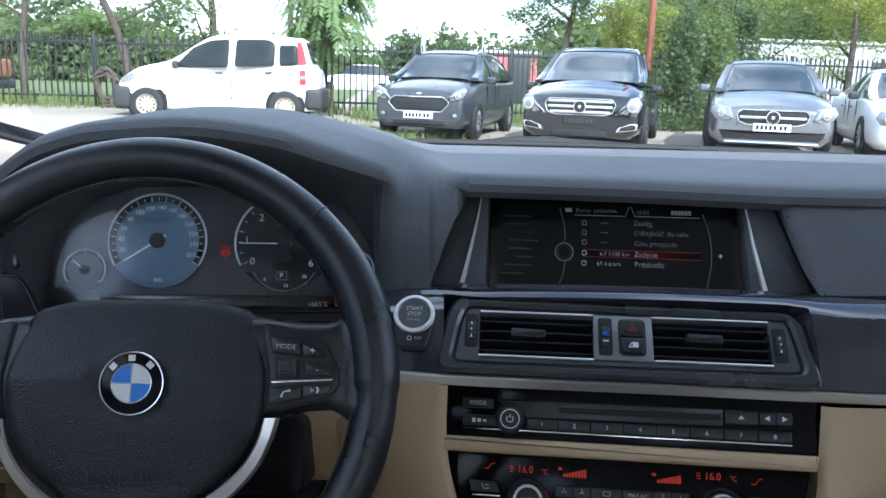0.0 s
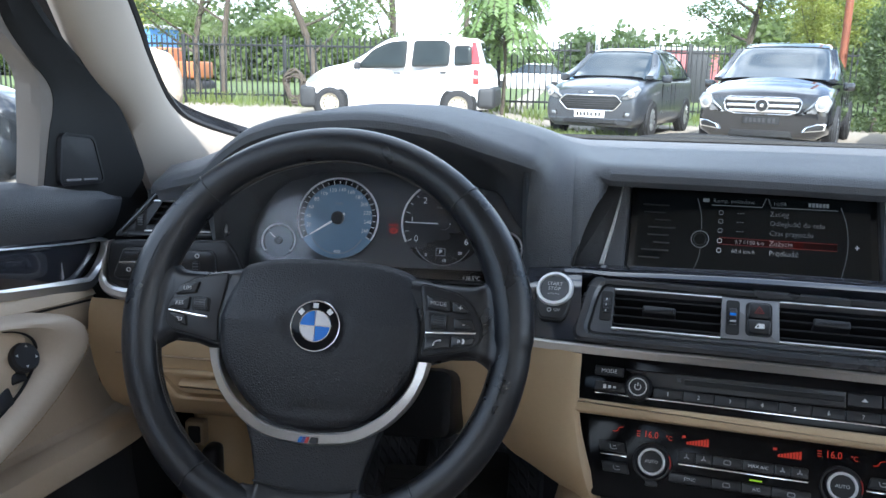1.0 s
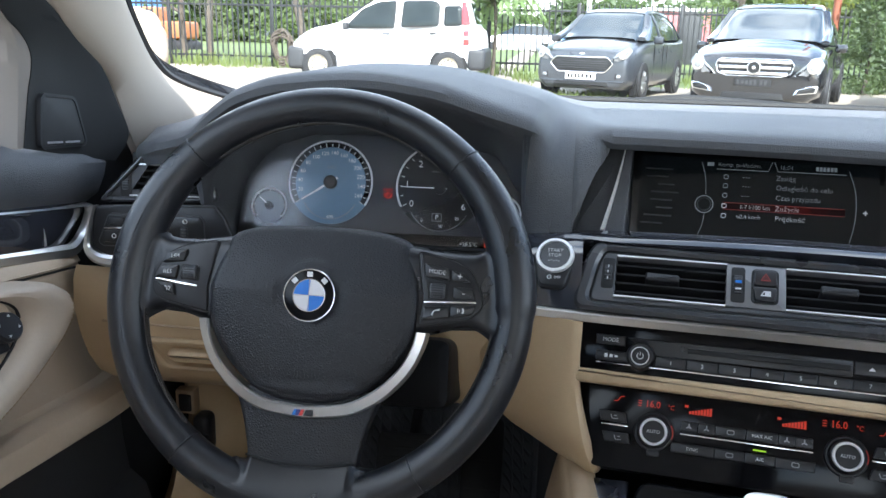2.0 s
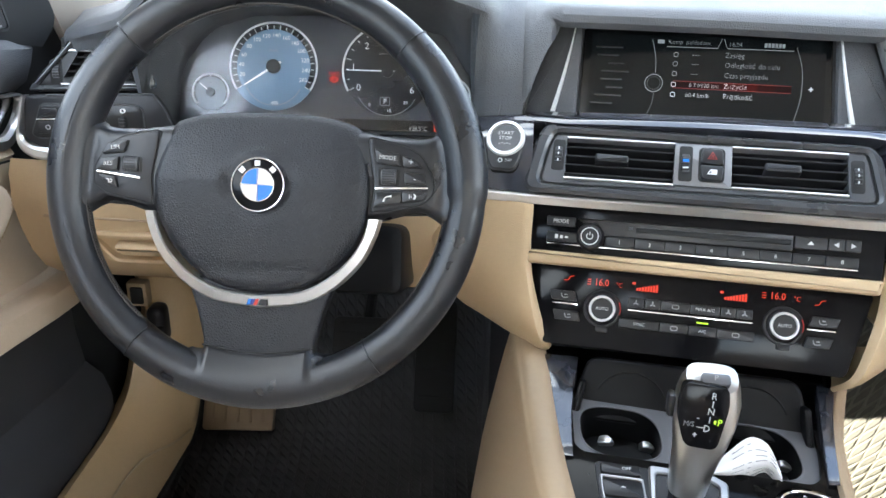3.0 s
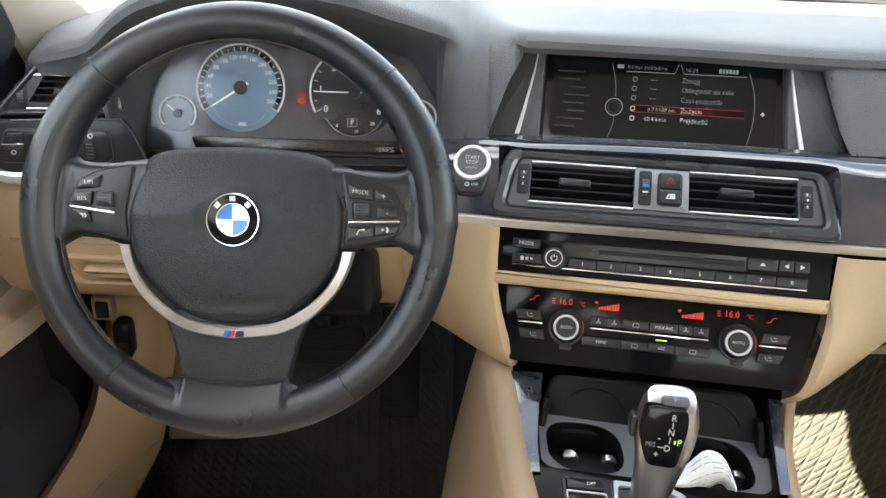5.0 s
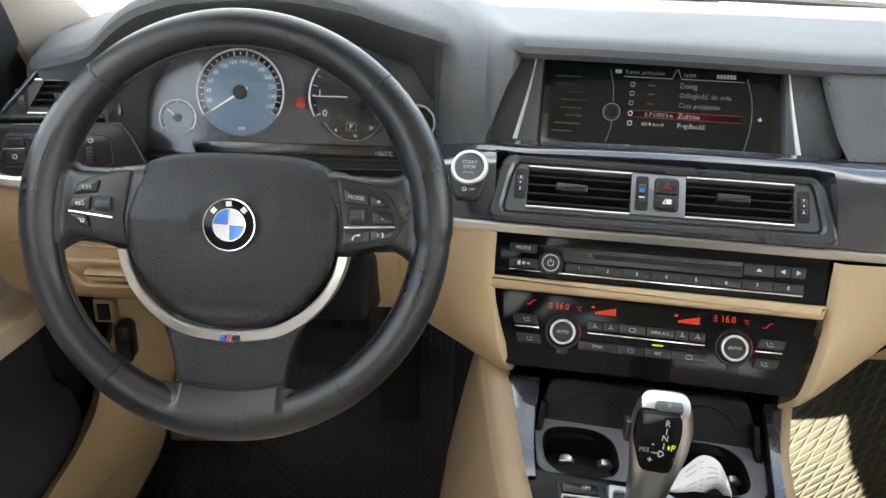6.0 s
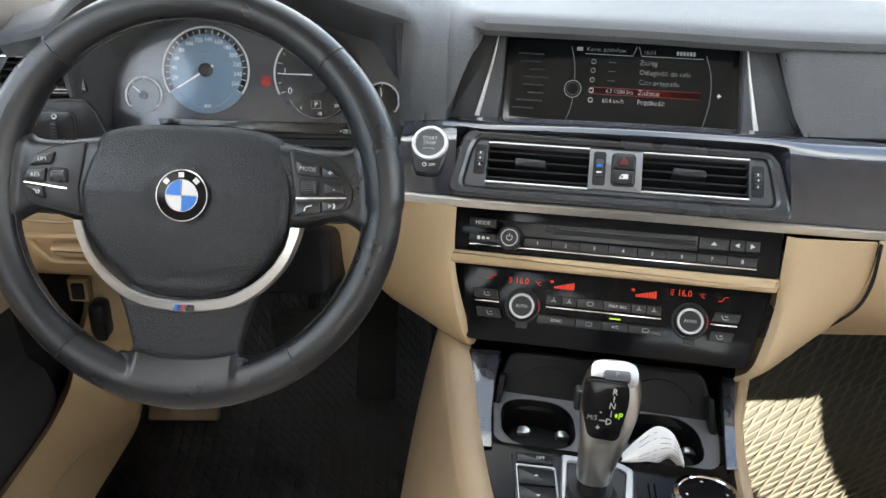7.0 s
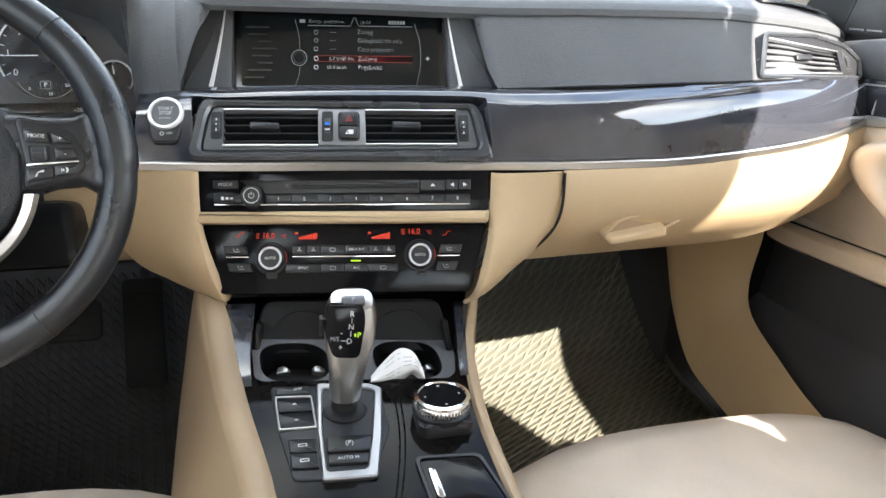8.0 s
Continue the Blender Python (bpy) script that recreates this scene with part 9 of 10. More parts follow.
# white small van seen from its side
def small_van():
    c = thing("small_van", pose(-3.20, 15.20, 0.0), "white small hatchback van with grey bumpers seen from the side", "car", "parked cars")
    side = smooth_path([(-1.765, 0, 0.42), (-1.775, 0, 0.62), (-1.745, 0, 0.80), (-1.670, 0, 0.905), (-1.370, 0, 1.085), (-1.000, 0, 1.175), (-0.760, 0, 1.265), (-0.340, 0, 1.545), (-0.060, 0, 1.668), (0.400, 0, 1.712), (0.880, 0, 1.708), (1.340, 0, 1.668), (1.505, 0, 1.622), (1.640, 0, 1.210), (1.745, 0, 1.080), (1.775, 0, 0.80), (1.775, 0, 0.48), (1.640, 0, 0.385), (0.850, 0, 0.375), (-0.900, 0, 0.365), (-1.600, 0, 0.350)], 4, closed=True)

    def half(z):
        return 0.80 - 0.17 * max(0.0, (z - 1.02) / 0.70) ** 1.2 - 0.03 * max(0.0, (0.62 - z) / 0.3)

    def ring(t, k):
        return [Vector((p.x * k, t * half(p.z), 0.9 + (p.z - 0.9) * k)) for p in side]
    bm = bmesh.new()
    spans = [(-1.0, 0.2), (-1.0, 0.45), (-1.0, 0.7), (-1.0, 0.88), (-1.0, 0.955), (-0.985, 0.98), (-0.955, 0.993), (-0.90, 1.0), (-0.5, 1.004), (0.0, 1.006)]
    spans += [(-t, k) for t, k in reversed(spans[:-1])]
    rings = [[bm.verts.new(p) for p in ring(t, k)] for t, k in spans]
    n = len(side)
    for r0, r1 in zip(rings, rings[1:]):
        for i in range(n):
            bm.faces.new((r0[i], r0[(i + 1) % n], r1[(i + 1) % n], r1[i]))
    for r0 in (rings[0], rings[-1]):
        bm.faces.new(r0)
    part("body", bm, PAINT_WHITE, c, sharp=0.9)

    def patch(name, pts, sgn, lift, mat, label="", r=0.04):
        ring_pts = quad(pts, r, 4)
        cx, cz = sum(p[0] for p in ring_pts) / len(ring_pts), sum(p[1] for p in ring_pts) / len(ring_pts)
        rows = [[Vector((cx + (x - cx) * k, sgn * (half(cz + (z - cz) * k) + up), cz + (z - cz) * k)) for x, z in ring_pts] for k, up in ((1.0, -0.02), (1.0, lift), (0.97, lift + 0.003), (0.5, lift + 0.003), (0.05, lift + 0.003))]
        return part(name, loft(rows), mat, c, label)
    panes = [[(-0.665, 1.120), (-0.690, 1.160), (-0.430, 1.430), (-0.140, 1.560), (0.165, 1.590), (0.145, 1.140)], [(0.335, 1.592), (0.870, 1.605), (0.970, 1.545), (0.958, 1.195), (0.305, 1.160)], [(1.090, 1.515), (1.360, 1.520), (1.385, 1.215), (1.095, 1.195)]]
    for sgn in (-1, 1):
        for pts in panes:
            patch("window_seal", inset(pts, -0.022), sgn, 0.002, MATT, r=0.06)
            patch("side_window", pts, sgn, 0.006, VAN_GLASS, "dark side window")
        patch("tail_lamp", [(1.385, 1.600), (1.465, 1.600), (1.560, 1.215), (1.405, 1.200)], sgn, 0.012, RED_LAMP, "tall red tail lamp", 0.02)
        patch("tail_lamp", [(1.430, 1.110), (1.535, 1.110), (1.545, 0.850), (1.430, 0.850)], sgn, 0.012, RED_LAMP, r=0.02)
        patch("tail_white", [(1.440, 1.010), (1.530, 1.010), (1.530, 0.950), (1.440, 0.950)], sgn, 0.017, LAMP, r=0.01)
        patch("headlamp", [(-1.700, 0.870), (-1.520, 0.985), (-1.420, 0.965), (-1.520, 0.840), (-1.690, 0.800)], sgn, 0.006, LAMP, "clear headlamp", 0.03)
        for x, w in ((-1.26, 0.33), (1.17, 0.33)):
            part("wheel_arch", lathe([(w * 1.06, -0.03), (w * 1.06, 0.006), (w * 0.99, 0.008), (0, 0.004)], 36, m=pose(x, sgn * 0.788, 0.46, 0, 0, 0 if sgn < 0 else 180), cap=False), MATT, c)
        for x0, x1, z0, z1 in ((-0.06, 0.08, 1.000, 1.032), (0.81, 0.94, 1.035, 1.067)):
            patch("door_handle", [(x0, z0), (x1, z0), (x1, z1), (x0, z1)], sgn, 0.020, BUMPER, r=0.012)
        for x in (-0.93, 0.225, 1.035):
            patch("shut_line", [(x - 0.005, 0.50), (x + 0.005, 0.50), (x + 0.005, 1.10), (x - 0.005, 1.10)], sgn, 0.0025, BUMPER, r=0.001)
        patch("rub_strip", [(-0.90, 0.60), (0.80, 0.60), (0.80, 0.625), (-0.90, 0.625)], sgn, 0.003, PAINT_WHITE, r=0.01)
        part("mirror", box(-0.715, sgn * 0.90, 1.145, 0.10, 0.18, 0.13, 0.035, 3), BUMPER, c)
        for x in (-1.26, 1.17):
            m = pose(x, sgn * 0.760, 0.445, 0, 0, 0 if sgn < 0 else 180)
            r = 0.295
            w = part("wheel", lathe([(r * 0.60, -0.09), (r * 0.86, -0.10), (r * 0.985, -0.085), (r, -0.05), (r, 0.05), (r * 0.985, 0.085), (r * 0.86, 0.10), (r * 0.62, 0.092), (r * 0.60, 0.05)], 36, m=m, cap=False), TYRE, c)
            part("rim", lathe([(r * 0.63, 0.06), (r * 0.63, 0.088), (r * 0.58, 0.082), (r * 0.50, 0.05), (r * 0.36, 0.062), (r * 0.20, 0.058), (r * 0.16, 0.080), (0, 0.082)], 32, m=m, cap=False), STEEL_RIM, w)
            for i in range(12):
                q = 2 * math.pi * i / 12
                part("rim_hole", lathe([(r * 0.05, 0.052), (r * 0.05, 0.064), (0, 0.064)], 8, m=m @ at(r * 0.43 * math.cos(q), 0, r * 0.43 * math.sin(q)), cap=False), MATT, w)
    part("front_bumper", box(-1.690, 0, 0.56, 0.34, 1.665, 0.42, 0.09, 4), BUMPER, c, "grey plastic front bumper")
    part("rear_bumper", box(1.675, 0, 0.60, 0.34, 1.665, 0.40, 0.09, 4), BUMPER, c, "grey plastic rear bumper")
    rows = [[Vector((x - 0.015, y, z + 0.015)) for y in (-0.64, -0.4, 0, 0.4, 0.64)] for x, z in ((-0.78, 1.265), (-0.55, 1.415), (-0.33, 1.555), (-0.16, 1.630))]
    part("windscreen", sheet(rows, 0.006), CAR_GLASS, c)
    rows = [[Vector((x + 0.015, y, z)) for y in (-0.58, -0.3, 0, 0.3, 0.58)] for x, z in ((1.525, 1.600), (1.585, 1.400), (1.640, 1.230))]
    part("rear_screen", sheet(rows, 0.006), CAR_GLASS, c)


small_van()


# ---- fence ----
def fence(x0, x1, y, z0, top, label):
    f = thing("fence", Matrix.Translation((0, y, z0)), label, "fence", "fences")
    pick = prism([(-0.015, 0.06), (0.015, 0.06), (0.015, top - 0.04), (0.0, top), (-0.015, top - 0.04)], -0.011, 0.011)
    mesh = mesh_of(pick, "picket")
    post = mesh_of(box(0, 0.03, top / 2, 0.07, 0.07, top + 0.04, 0.006), "post")
    n = int((x1 - x0) / 0.125)
    for i in range(n):
        ob = part("picket", mesh, FENCE, f)
        ob.location = (x0 + 0.125 * i, 0, 0)
    for i in range(int((x1 - x0) / 2.4) + 1):
        ob = part("post", post, FENCE, f)
        ob.location = (x0 + 2.4 * i + 0.05, 0, 0)
    for z in (0.22, top - 0.20):
        part("rail", box((x0 + x1) / 2, 0.02, z, x1 - x0, 0.035, 0.045, 0.004), FENCE, f)
    return f


fence(-16.0, 0.2, 17.35, 0.23, 1.52, "black steel picket fence behind the white van")
fence(0.4, 19.0, 19.9, 0.0, 1.80, "black steel picket fence behind the parked cars")


# ---- trees ----
def leaves(bm, rnd, cx, cy, cz, r, n, size, flat=0.7, droop=0.0):
    for _ in range(n):
        d = Vector((rnd.gauss(0, 1), rnd.gauss(0, 1), rnd.gauss(0, 1) * flat))
        d = d.normalized() * r * rnd.random() ** 0.45
        p = Vector((cx, cy, cz)) + Vector((d.x, d.y, d.z * flat))
        a = Vector((rnd.gauss(0, 1), rnd.gauss(0, 1), rnd.gauss(0, 0.6) - droop)).normalized()
        b = a.cross(Vector((rnd.gauss(0, 1), rnd.gauss(0, 1), rnd.gauss(0, 1)))).normalized()
        s = size * rnd.uniform(0.6, 1.35)
        q = [p, p + a * s * 0.5 + b * s * 0.26, p + a * s, p + a * s * 0.5 - b * s * 0.26]
        bm.faces.new([bm.verts.new(v) for v in q])


def tree(x, y, height, crown_r, crown_z, mat, label, seed, trunk=0.10, clumps=26, per=130, size=0.11, lean=0.0, limbs=6, spread=1.0):
    rnd = random.Random(seed)
    t = thing("tree", Matrix.Translation((x, y, ground_z(x, y))), label, "tree", "trees along the fence")
    path = smooth_path([(0, 0, -0.1), (rnd.gauss(0, 0.08) + lean * 0.3, rnd.gauss(0, 0.1), height * 0.3), (lean * 0.7 + rnd.gauss(0, 0.12), rnd.gauss(0, 0.15), height * 0.62), (lean + rnd.gauss(0, 0.2), 0, height * 0.92)], 5)
    bm = tube(path, lambda s: trunk * (1 - 0.75 * s), 9)
    tips = []
    for i in range(limbs):
        k = int(len(path) * lerp(0.30, 0.85, i / max(1, limbs - 1)))
        a = rnd.uniform(0, 6.28)
        l = crown_r * rnd.uniform(0.6, 1.05) * spread
        st = path[min(k, len(path) - 1)]
        end = st + Vector((math.cos(a) * l, math.sin(a) * l * 0.6, l * rnd.uniform(0.35, 0.9)))
        mid = st.lerp(end, 0.5) + Vector((0, 0, -0.06 * l))
        tube(smooth_path([st, mid, end], 4), lambda s: trunk * 0.42 * (1 - 0.8 * s), 6, bm=bm)
        tips += [mid, end]
    part("trunk", bm, BARK, t)
    bm = bmesh.new()
    for i in range(clumps):
        if i < len(tips):
            c = tips[i]
        else:
            d = Vector((rnd.gauss(0, 1), rnd.gauss(0, 1), rnd.gauss(0, 0.8))).normalized() * rnd.uniform(0.35, 1.0)
            c = Vector((lean + d.x * crown_r, d.y * crown_r * 0.8, crown_z + d.z * crown_r * 0.75))
        leaves(bm, rnd, c.x, c.y, c.z, crown_r * rnd.uniform(0.20, 0.40), int(per * 3.2), size * 0.50)
    part("crown", bm, mat, t, sharp=9)
    return t


def feather_tree(x, y, label, seed):
    """A young tree with long drooping feathered leaves."""
    rnd = random.Random(seed)
    t = thing("tree", Matrix.Translation((x, y, ground_z(x, y))), label, "tree", "trees along the fence")
    trunk = smooth_path([(0, 0, -0.1), (0.04, 0, 1.0), (-0.03, 0.05, 2.0), (0.02, 0, 3.3)], 5)
    bm = tube(trunk, lambda k: 0.045 * (1 - 0.7 * k), 8)
    crown = bmesh.new()
    for i in range(150):
        h = rnd.uniform(1.25, 3.5)
        a = rnd.uniform(0, 6.28)
        reach = rnd.uniform(0.55, 1.05) * (1.12 - 0.14 * (h - 1.2))
        st = Vector((rnd.gauss(0, 0.06), rnd.gauss(0, 0.06), h))
        out = Vector((math.cos(a), math.sin(a), 0))
        path = smooth_path([st, st + out * reach * 0.4 + Vector((0, 0, 0.24)), st + out * reach * 0.8 + Vector((0, 0, 0.12)), st + out * reach * 1.05 + Vector((0, 0, -0.22))], 4)
        tube(path, 0.006, 4, bm=bm, cap=False)
        side = Vector((-out.y, out.x, 0))
        for k, p in enumerate(path[2:]):
            d = (path[min(k + 3, len(path) - 1)] - path[k + 1]).normalized()
            for j in (0.0, 0.5):
                q = p + d * 0.05 * j * 2
                for sg in (-1, 1):
                    ln = rnd.uniform(0.15, 0.24) * (1 - 0.04 * k)
                    tip = q + side * sg * ln + d * ln * 0.35 + Vector((0, 0, -0.35 * ln + rnd.gauss(0, 0.02)))
                    wv = d * 0.030
                    mid = q.lerp(tip, 0.45) + Vector((0, 0, 0.012))
                    crown.faces.new([crown.verts.new(v) for v in (q, mid + wv, tip, mid - wv)])
    part("trunk", bm, BARK, t)
    part("crown", crown, LEAF_BRIGHT, t, sharp=9)
    return t


feather_tree(-1.35, 16.2, "young bright green feathery tree beside the white van", 11)
tree(-9.9, 20.6, 5.0, 2.1, 4.3, LEAF_DARK, "dark green tree with a low wide crown", 41, 0.11, 34, 90, 0.16, limbs=9)
tree(-8.6, 19.2, 5.2, 2.2, 4.4, LEAF_DARK, "dark green tree with bare lower limbs", 12, 0.10, 30, 90, 0.16, 0.6)
tree(-6.0, 18.9, 5.0, 1.8, 4.7, LEAF_DARK, "leaning dark-trunked tree with a thin crown", 13, 0.12, 18, 80, 0.16, -1.1)
tree(-4.6, 19.3, 5.4, 1.9, 4.9, LEAF, "slender tree with forked dark trunk", 14, 0.12, 20, 90, 0.16, 0.7)
tree(-2.6, 19.6, 5.6, 1.6, 4.8, LEAF_DARK, "dark green tree beyond the fence", 15, 0.10, 24, 90, 0.16, 0.2)
tree(-11.5, 18.6, 5.2, 2.2, 3.9, LEAF_YELLOW, "tall thin pale reedy tree", 16, 0.08, 26, 90, 0.16, 0.4)
tree(4.8, 22.5, 5.4, 1.8, 3.9, LEAF_DARK, "full dark green tree behind the people carrier", 17, 0.13, 40, 110, 0.17, 0.1)
tree(6.1, 21.5, 3.6, 1.5, 2.7, LEAF_YELLOW, "yellow-green bush beyond the fence", 18, 0.06, 30, 100, 0.14)
tree(11.8, 20.5, 5.0, 2.2, 3.6, LEAF_YELLOW, "leafy yellow-green tree behind the saloon cars", 19, 0.11, 42, 110, 0.16, 0.3)
tree(10.0, 24.0, 5.0, 2.6, 3.4, LEAF, "mid green tree in the tree belt", 20, 0.10, 40, 110, 0.18)
tree(15.0, 23.0, 5.4, 2.6, 3.9, LEAF, "mid green tree in the tree belt", 21, 0.10, 40, 110, 0.18)


def ivy_column(x, y, h, r, seed):
    rnd = random.Random(seed)
    t = thing("shrub", Matrix.Translation((x, y, 0)), "dense dark green columnar shrub beside the rusty post", "shrub", "shrubs")
    part("trunk", tube([(0, 0, -0.05), (0.03, 0, h * 0.5), (0, 0, h * 0.9)], lambda s: 0.06 * (1 - 0.8 * s), 7), BARK, t)
    bm = bmesh.new()
    for i in range(60):
        s = rnd.random()
        a = rnd.uniform(0, 6.28)
        rr = r * (1 - 0.55 * s ** 1.5) * rnd.uniform(0.5, 1.0)
        leaves(bm, rnd, rr * math.cos(a), rr * math.sin(a), 0.1 + h * s, r * 0.42, 85, 0.10, 1.3, -0.6)
    part("crown", bm, LEAF_DARK if seed % 2 else LEAF, t, sharp=9)


ivy_column(6.35, 17.6, 2.55, 0.50, 31)
ivy_column(7.30, 18.2, 2.40, 0.55, 32)
ivy_column(8.25, 18.9, 2.60, 0.50, 33)


def far_woods():
    rnd = random.Random(8)
    low = [(-70, 5.0), (-20, 5.2), (-13, 4.8), (-11.5, 3.2), (-9, 3.6), (-6, 3.2), (-3, 2.8), (0, 3.2), (3, 4.0), (7.5, 4.4), (9.5, 5.0), (13, 5.6), (20, 6.2), (28, 6.6), (80, 6.0)]
    tall = [(-70, 4.5), (-14, 4.3), (-10, 2.6), (2, 2.2), (8, 2.8), (10, 5.0), (16, 6.5), (80, 7.0)]
    for k, (y, x0, x1, tops, mat, n) in enumerate(((50, -60, 70, low, LEAF_DARK, 1500), (40, 7, 44, tall, LEAF, 1500), (44, -50, -3, tall, LEAF, 700))):
        bm = bmesh.new()
        for i in range(n):
            x = rnd.uniform(x0, x1)
            top = pchip(x, tops)[0] * (0.92 + 0.12 * math.sin(x * 0.9 + k) + 0.10 * math.sin(x * 2.3))
            leaves(bm, rnd, x, y + rnd.gauss(0, 1.2), rnd.uniform(0.2, max(1.0, top - 0.6)), 1.15, 62, 0.44)
        tagged(part("far_woods", bm, mat, None, sharp=9), "far belt of mixed green woods", "trees", kind="stuff")


far_woods()


# ---- poles, sheds and clutter beyond the fence ----
def pole(name, x, y, h, r, mat, label):
    p = thing(name, Matrix.Translation((x, y, 0)), label, "post")
    part("shaft", tube([(0, 0, -0.1), (0.0, 0, h * 0.5), (0, 0, h)], lambda s: r * (1 - 0.15 * s), 12), mat, p)
    part("foot", box(0, 0, 0.03, r * 3.2, r * 3.2, 0.06, 0.01), mat, p)
    return p


pole("steel_post", 5.78, 18.2, 5.5, 0.085, RUST, "rusty red-brown steel post behind the people carrier")
pole("lamp_post", 0.85, 24.5, 7.0, 0.075, POLE_WHITE, "white concrete lamp post beyond the fence")
for x, y, h in ((5.2, 47, 4.3), (12.5, 46, 4.2)):
    p = pole("street_lamp", x, y, h, 0.06, POLE_WHITE, "distant street lamp with a short double arm")
    part("arm", box(0, 0, h, 0.9, 0.08, 0.10, 0.02), POLE_WHITE, p)


def shed(x, y, w, d, h, mat, label, name="shed"):
    s = thing(name, Matrix.Translation((x, y, 0)), label, "building")
    part("wall", box(0, 0, h / 2, w, d, h, 0.03), mat, s)
    part("roof", box(0, 0, h + 0.06, w + 0.2, d + 0.2, 0.12, 0.02), SHED_WHITE, s)
    for i in range(int(w / 0.5)):
        part("rib", box(-w / 2 + 0.25 + 0.5 * i, -d / 2 - 0.02, h / 2, 0.07, 0.05, h - 0.1, 0.01), mat, s)
    part("door", box(w * 0.2, -d / 2 - 0.04, 1.0, 0.9, 0.06, 2.0, 0.01), BUMPER, s)


shed(4.6, 34, 2.6, 2.4, 2.0, SHED_RED, "faded red container beyond the fence", "container")
shed(16.5, 31, 8.0, 4.0, 2.6, SHED_WHITE, "long white sheet metal shed beyond the fence")
shed(-17.2, 30, 3.4, 2.4, 2.4, SHED_BLUE, "blue container beyond the fence", "container")


def digger():
    d = thing("excavator", Matrix.Translation((-14.2, 27.5, 0)) @ Matrix.Scale(0.85, 4), "orange excavator standing beyond the fence", "excavator")
    part("cab", box(0, 0, 1.35, 1.0, 1.2, 1.2, 0.10, 3), ORANGE, d)
    part("window", box(0, -0.61, 1.55, 0.7, 0.03, 0.6, 0.02), CAR_GLASS, d)
    part("engine_cover", box(1.1, 0, 1.05, 1.3, 1.3, 0.7, 0.10, 3), ORANGE, d)
    part("track", box(0.5, 0, 0.35, 2.6, 1.7, 0.6, 0.22, 4), MATT, d)
    part("boom", tube(smooth_path([(-0.6, 0, 1.1), (-1.6, 0, 2.3), (-2.7, 0, 1.5), (-2.9, 0, 0.5)], 5), 0.14, 8), ORANGE, d)


digger()


def far_cars():
    spots = [(-14.0, 44, PAINT_SILVER), (-9.2, 43, PAINT_WHITE), (-5.6, 42, PAINT_SILVER), (-1.8, 41, PAINT_WHITE), (1.8, 42, SHED_BLUE), (5.4, 40, PAINT_SILVER), (9.0, 41, PAINT_WHITE)]
    for x, y, mat in spots:
        c = thing("distant_car", pose(x, y, 0, 0, 0, 90), "pale car parked beyond the fence", "car", "distant cars")
        part("body", loft([[Vector((s * w, yy, z)) for s, w, z in ((-1, 0.82, 0.25), (-1, 0.85, 0.6), (-1, 0.78, zt), (1, 0.78, zt), (1, 0.85, 0.6), (1, 0.82, 0.25))] for yy, zt in ((-2.1, 0.75), (-1.9, 0.95), (0.6, 0.98), (1.9, 0.78), (2.1, 0.6))]), mat, c)
        part("cabin", loft([[Vector((s * w, yy, z)) for s, w, z in ((-1, 0.74, 0.95), (-1, 0.58, zt), (1, 0.58, zt), (1, 0.74, 0.95))] for yy, zt in ((-1.7, 1.0), (-1.2, 1.40), (0.1, 1.42), (0.9, 1.0))]), CAR_GLASS, c)
        part("roof", box(0, -0.55, 1.43, 1.12, 1.35, 0.05, 0.02), mat, c)
        for wx in (-0.80, 0.80):
            for wy in (-1.3, 1.3):
                part("wheel", lathe([(0.3, -0.08), (0.31, 0.0), (0.3, 0.08)], 20, m=pose(wx, wy, 0.31, 0, 0, 90)), TYRE, c)


far_cars()


# bark-brown loops that stand for a pile of branches by the fence
def hose_reel():
    h = thing("branch_pile", Matrix.Translation((-6.0, 17.0, 0.15)), "tangled pile of brown branches by the fence", "hose")
    pts = [((0.20 + 0.05 * math.sin(a * 0.37)) * math.cos(a) * (1 + 0.15 * math.sin(3 * a)), 0.05 * math.sin(a * 2.3), 0.52 + (0.30 + 0.09 * math.sin(a * 0.61)) * math.sin(a)) for a in [0.2 * i for i in range(230)]]
    part("tangle", tube(pts, 0.022, 6), BARK, h)


hose_reel()


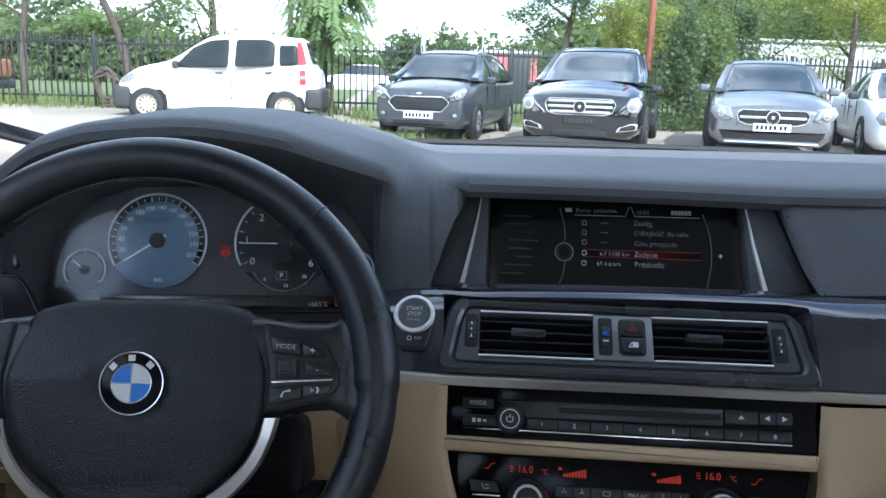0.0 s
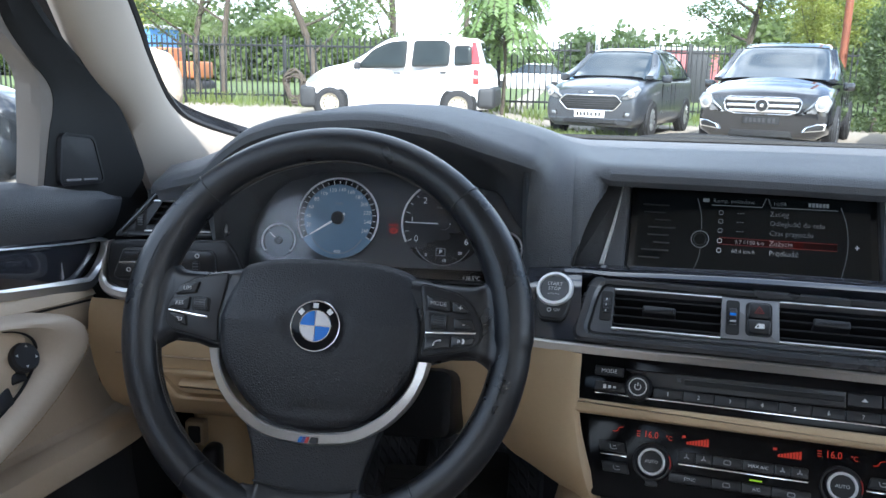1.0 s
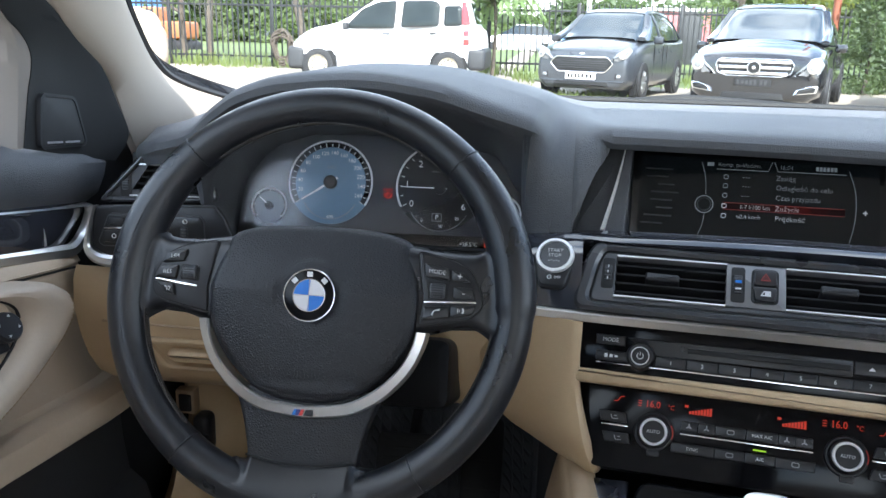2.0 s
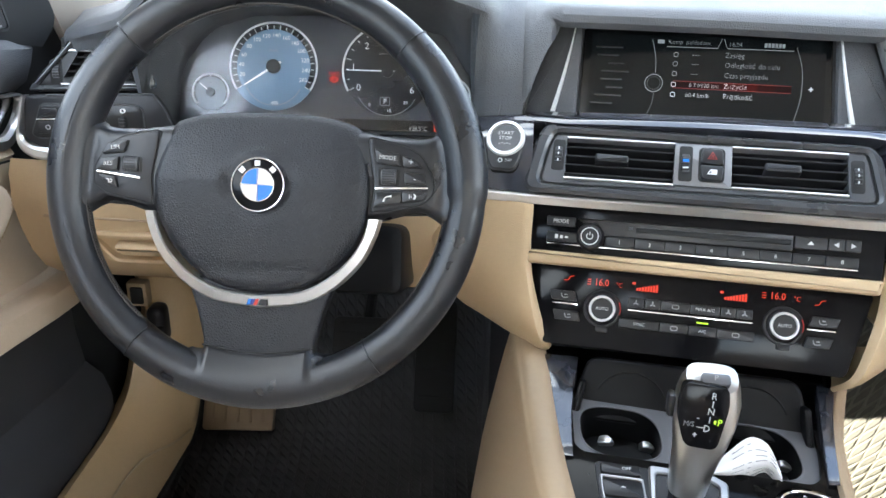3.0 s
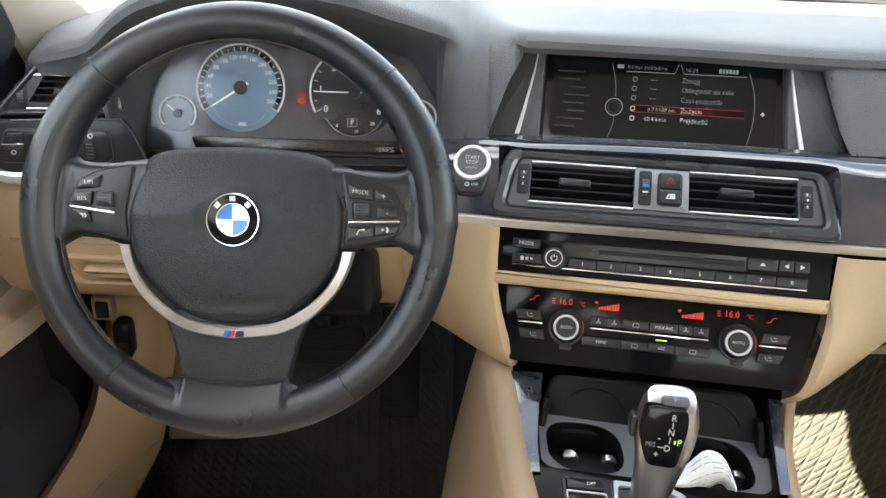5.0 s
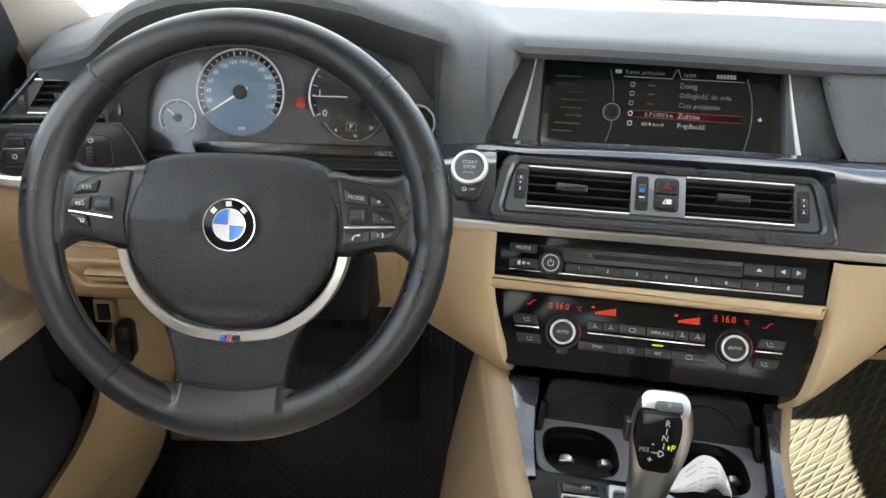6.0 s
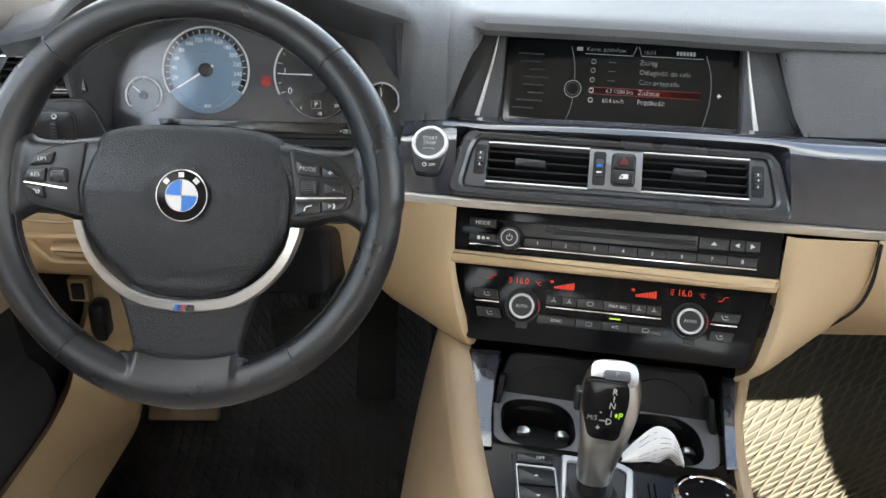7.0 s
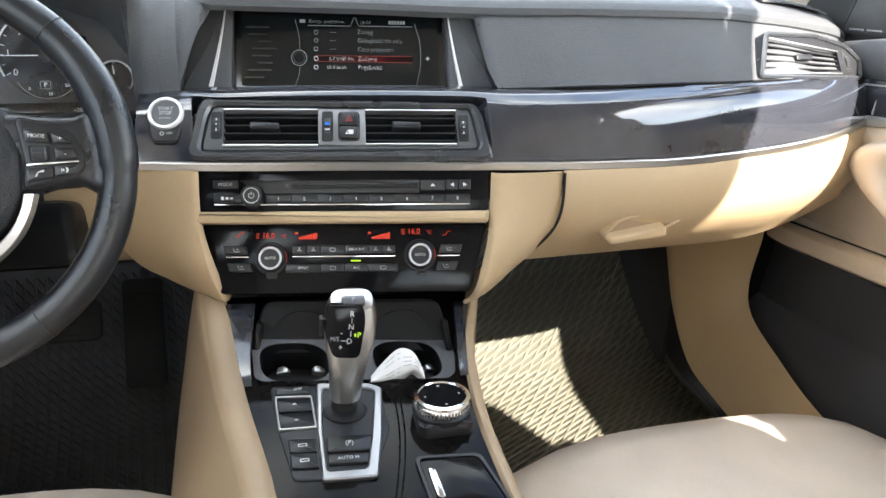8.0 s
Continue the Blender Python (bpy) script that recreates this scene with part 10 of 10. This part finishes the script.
def boulder():
    b = thing("boulder", Matrix.Translation((-8.3, 15.2, 0.2)), "pale rounded boulder beside the fence", "boulder")
    bm = bmesh.new()
    bmesh.ops.create_icosphere(bm, subdivisions=4, radius=0.6)
    for v in bm.verts:
        v.co = Vector((v.co.x * 0.9, v.co.y * 0.7, v.co.z * 1.15 + 0.5)) * (1 + 0.14 * noise.noise(v.co * 2.2))
    part("stone", bm, STONE, b)


boulder()


# ---- outer body of the car that the camera sits in ----
def own_body():
    c = thing("car_body", I4, "dark grey saloon body round the cabin", "car", kind="structure")
    for right in (False, True):
        rows = [[Vector((x, y, z)) for x, z in ((-0.745, 1.03), (-0.800, 0.985), (-0.868, 0.80), (-0.872, 0.55), (-0.84, 0.30))] for y in (-1.0, -1.5, -2.1, -2.6, -2.95)]
        part("rear_wing", sheet(sided(rows, right), 0.006), CAR_DARK, c)
        rows = [[Vector((x, y, z - 0.10 * max(0.0, y - 1.2) ** 1.4)) for x, z in ((-0.770, 0.930), (-0.815, 0.915), (-0.868, 0.80), (-0.872, 0.55), (-0.84, 0.30))] for y in (0.50, 0.9, 1.4, 1.8, 2.15)]
        part("front_wing", sheet(sided(rows, right), 0.006), CAR_DARK, c)
        rows = [[Vector((-0.79, -2.42, 0.99)), Vector((-0.62, -2.56, 1.01))], [Vector((-0.74, -1.86, 1.385)), Vector((-0.58, -1.93, 1.40))]]
        part("roof_quarter", sheet(sided(rows, right), 0.006), CAR_DARK, c)
        rows = [[Vector((-0.80, -0.98, 0.32)), Vector((-0.80, -0.86, 0.32))], [Vector((-0.79, -0.98, 1.0)), Vector((-0.79, -0.86, 1.0))], [Vector((-0.725, -0.94, 1.37)), Vector((-0.725, -0.83, 1.38))]]
        part("pillar_skin", sheet(sided(rows, right), 0.006), CAR_DARK, c)
    rows = [[Vector((CX + s * w, y, z - 0.05 * abs(s) ** 3)) for s in (-1, -0.5, 0, 0.5, 1)] for y, z, w in ((-2.50, 1.03, 0.80), (-2.75, 1.045, 0.82), (-2.98, 1.03, 0.80), (-3.03, 0.85, 0.80), (-3.02, 0.35, 0.80))]
    part("boot_lid", sheet(rows, 0.006), CAR_DARK, c)
    for y in (-2.05, 1.30):
        for s in (-1, 1):
            wheel(c, CX + s * 0.80, y, 0.33, 10, s)


own_body()
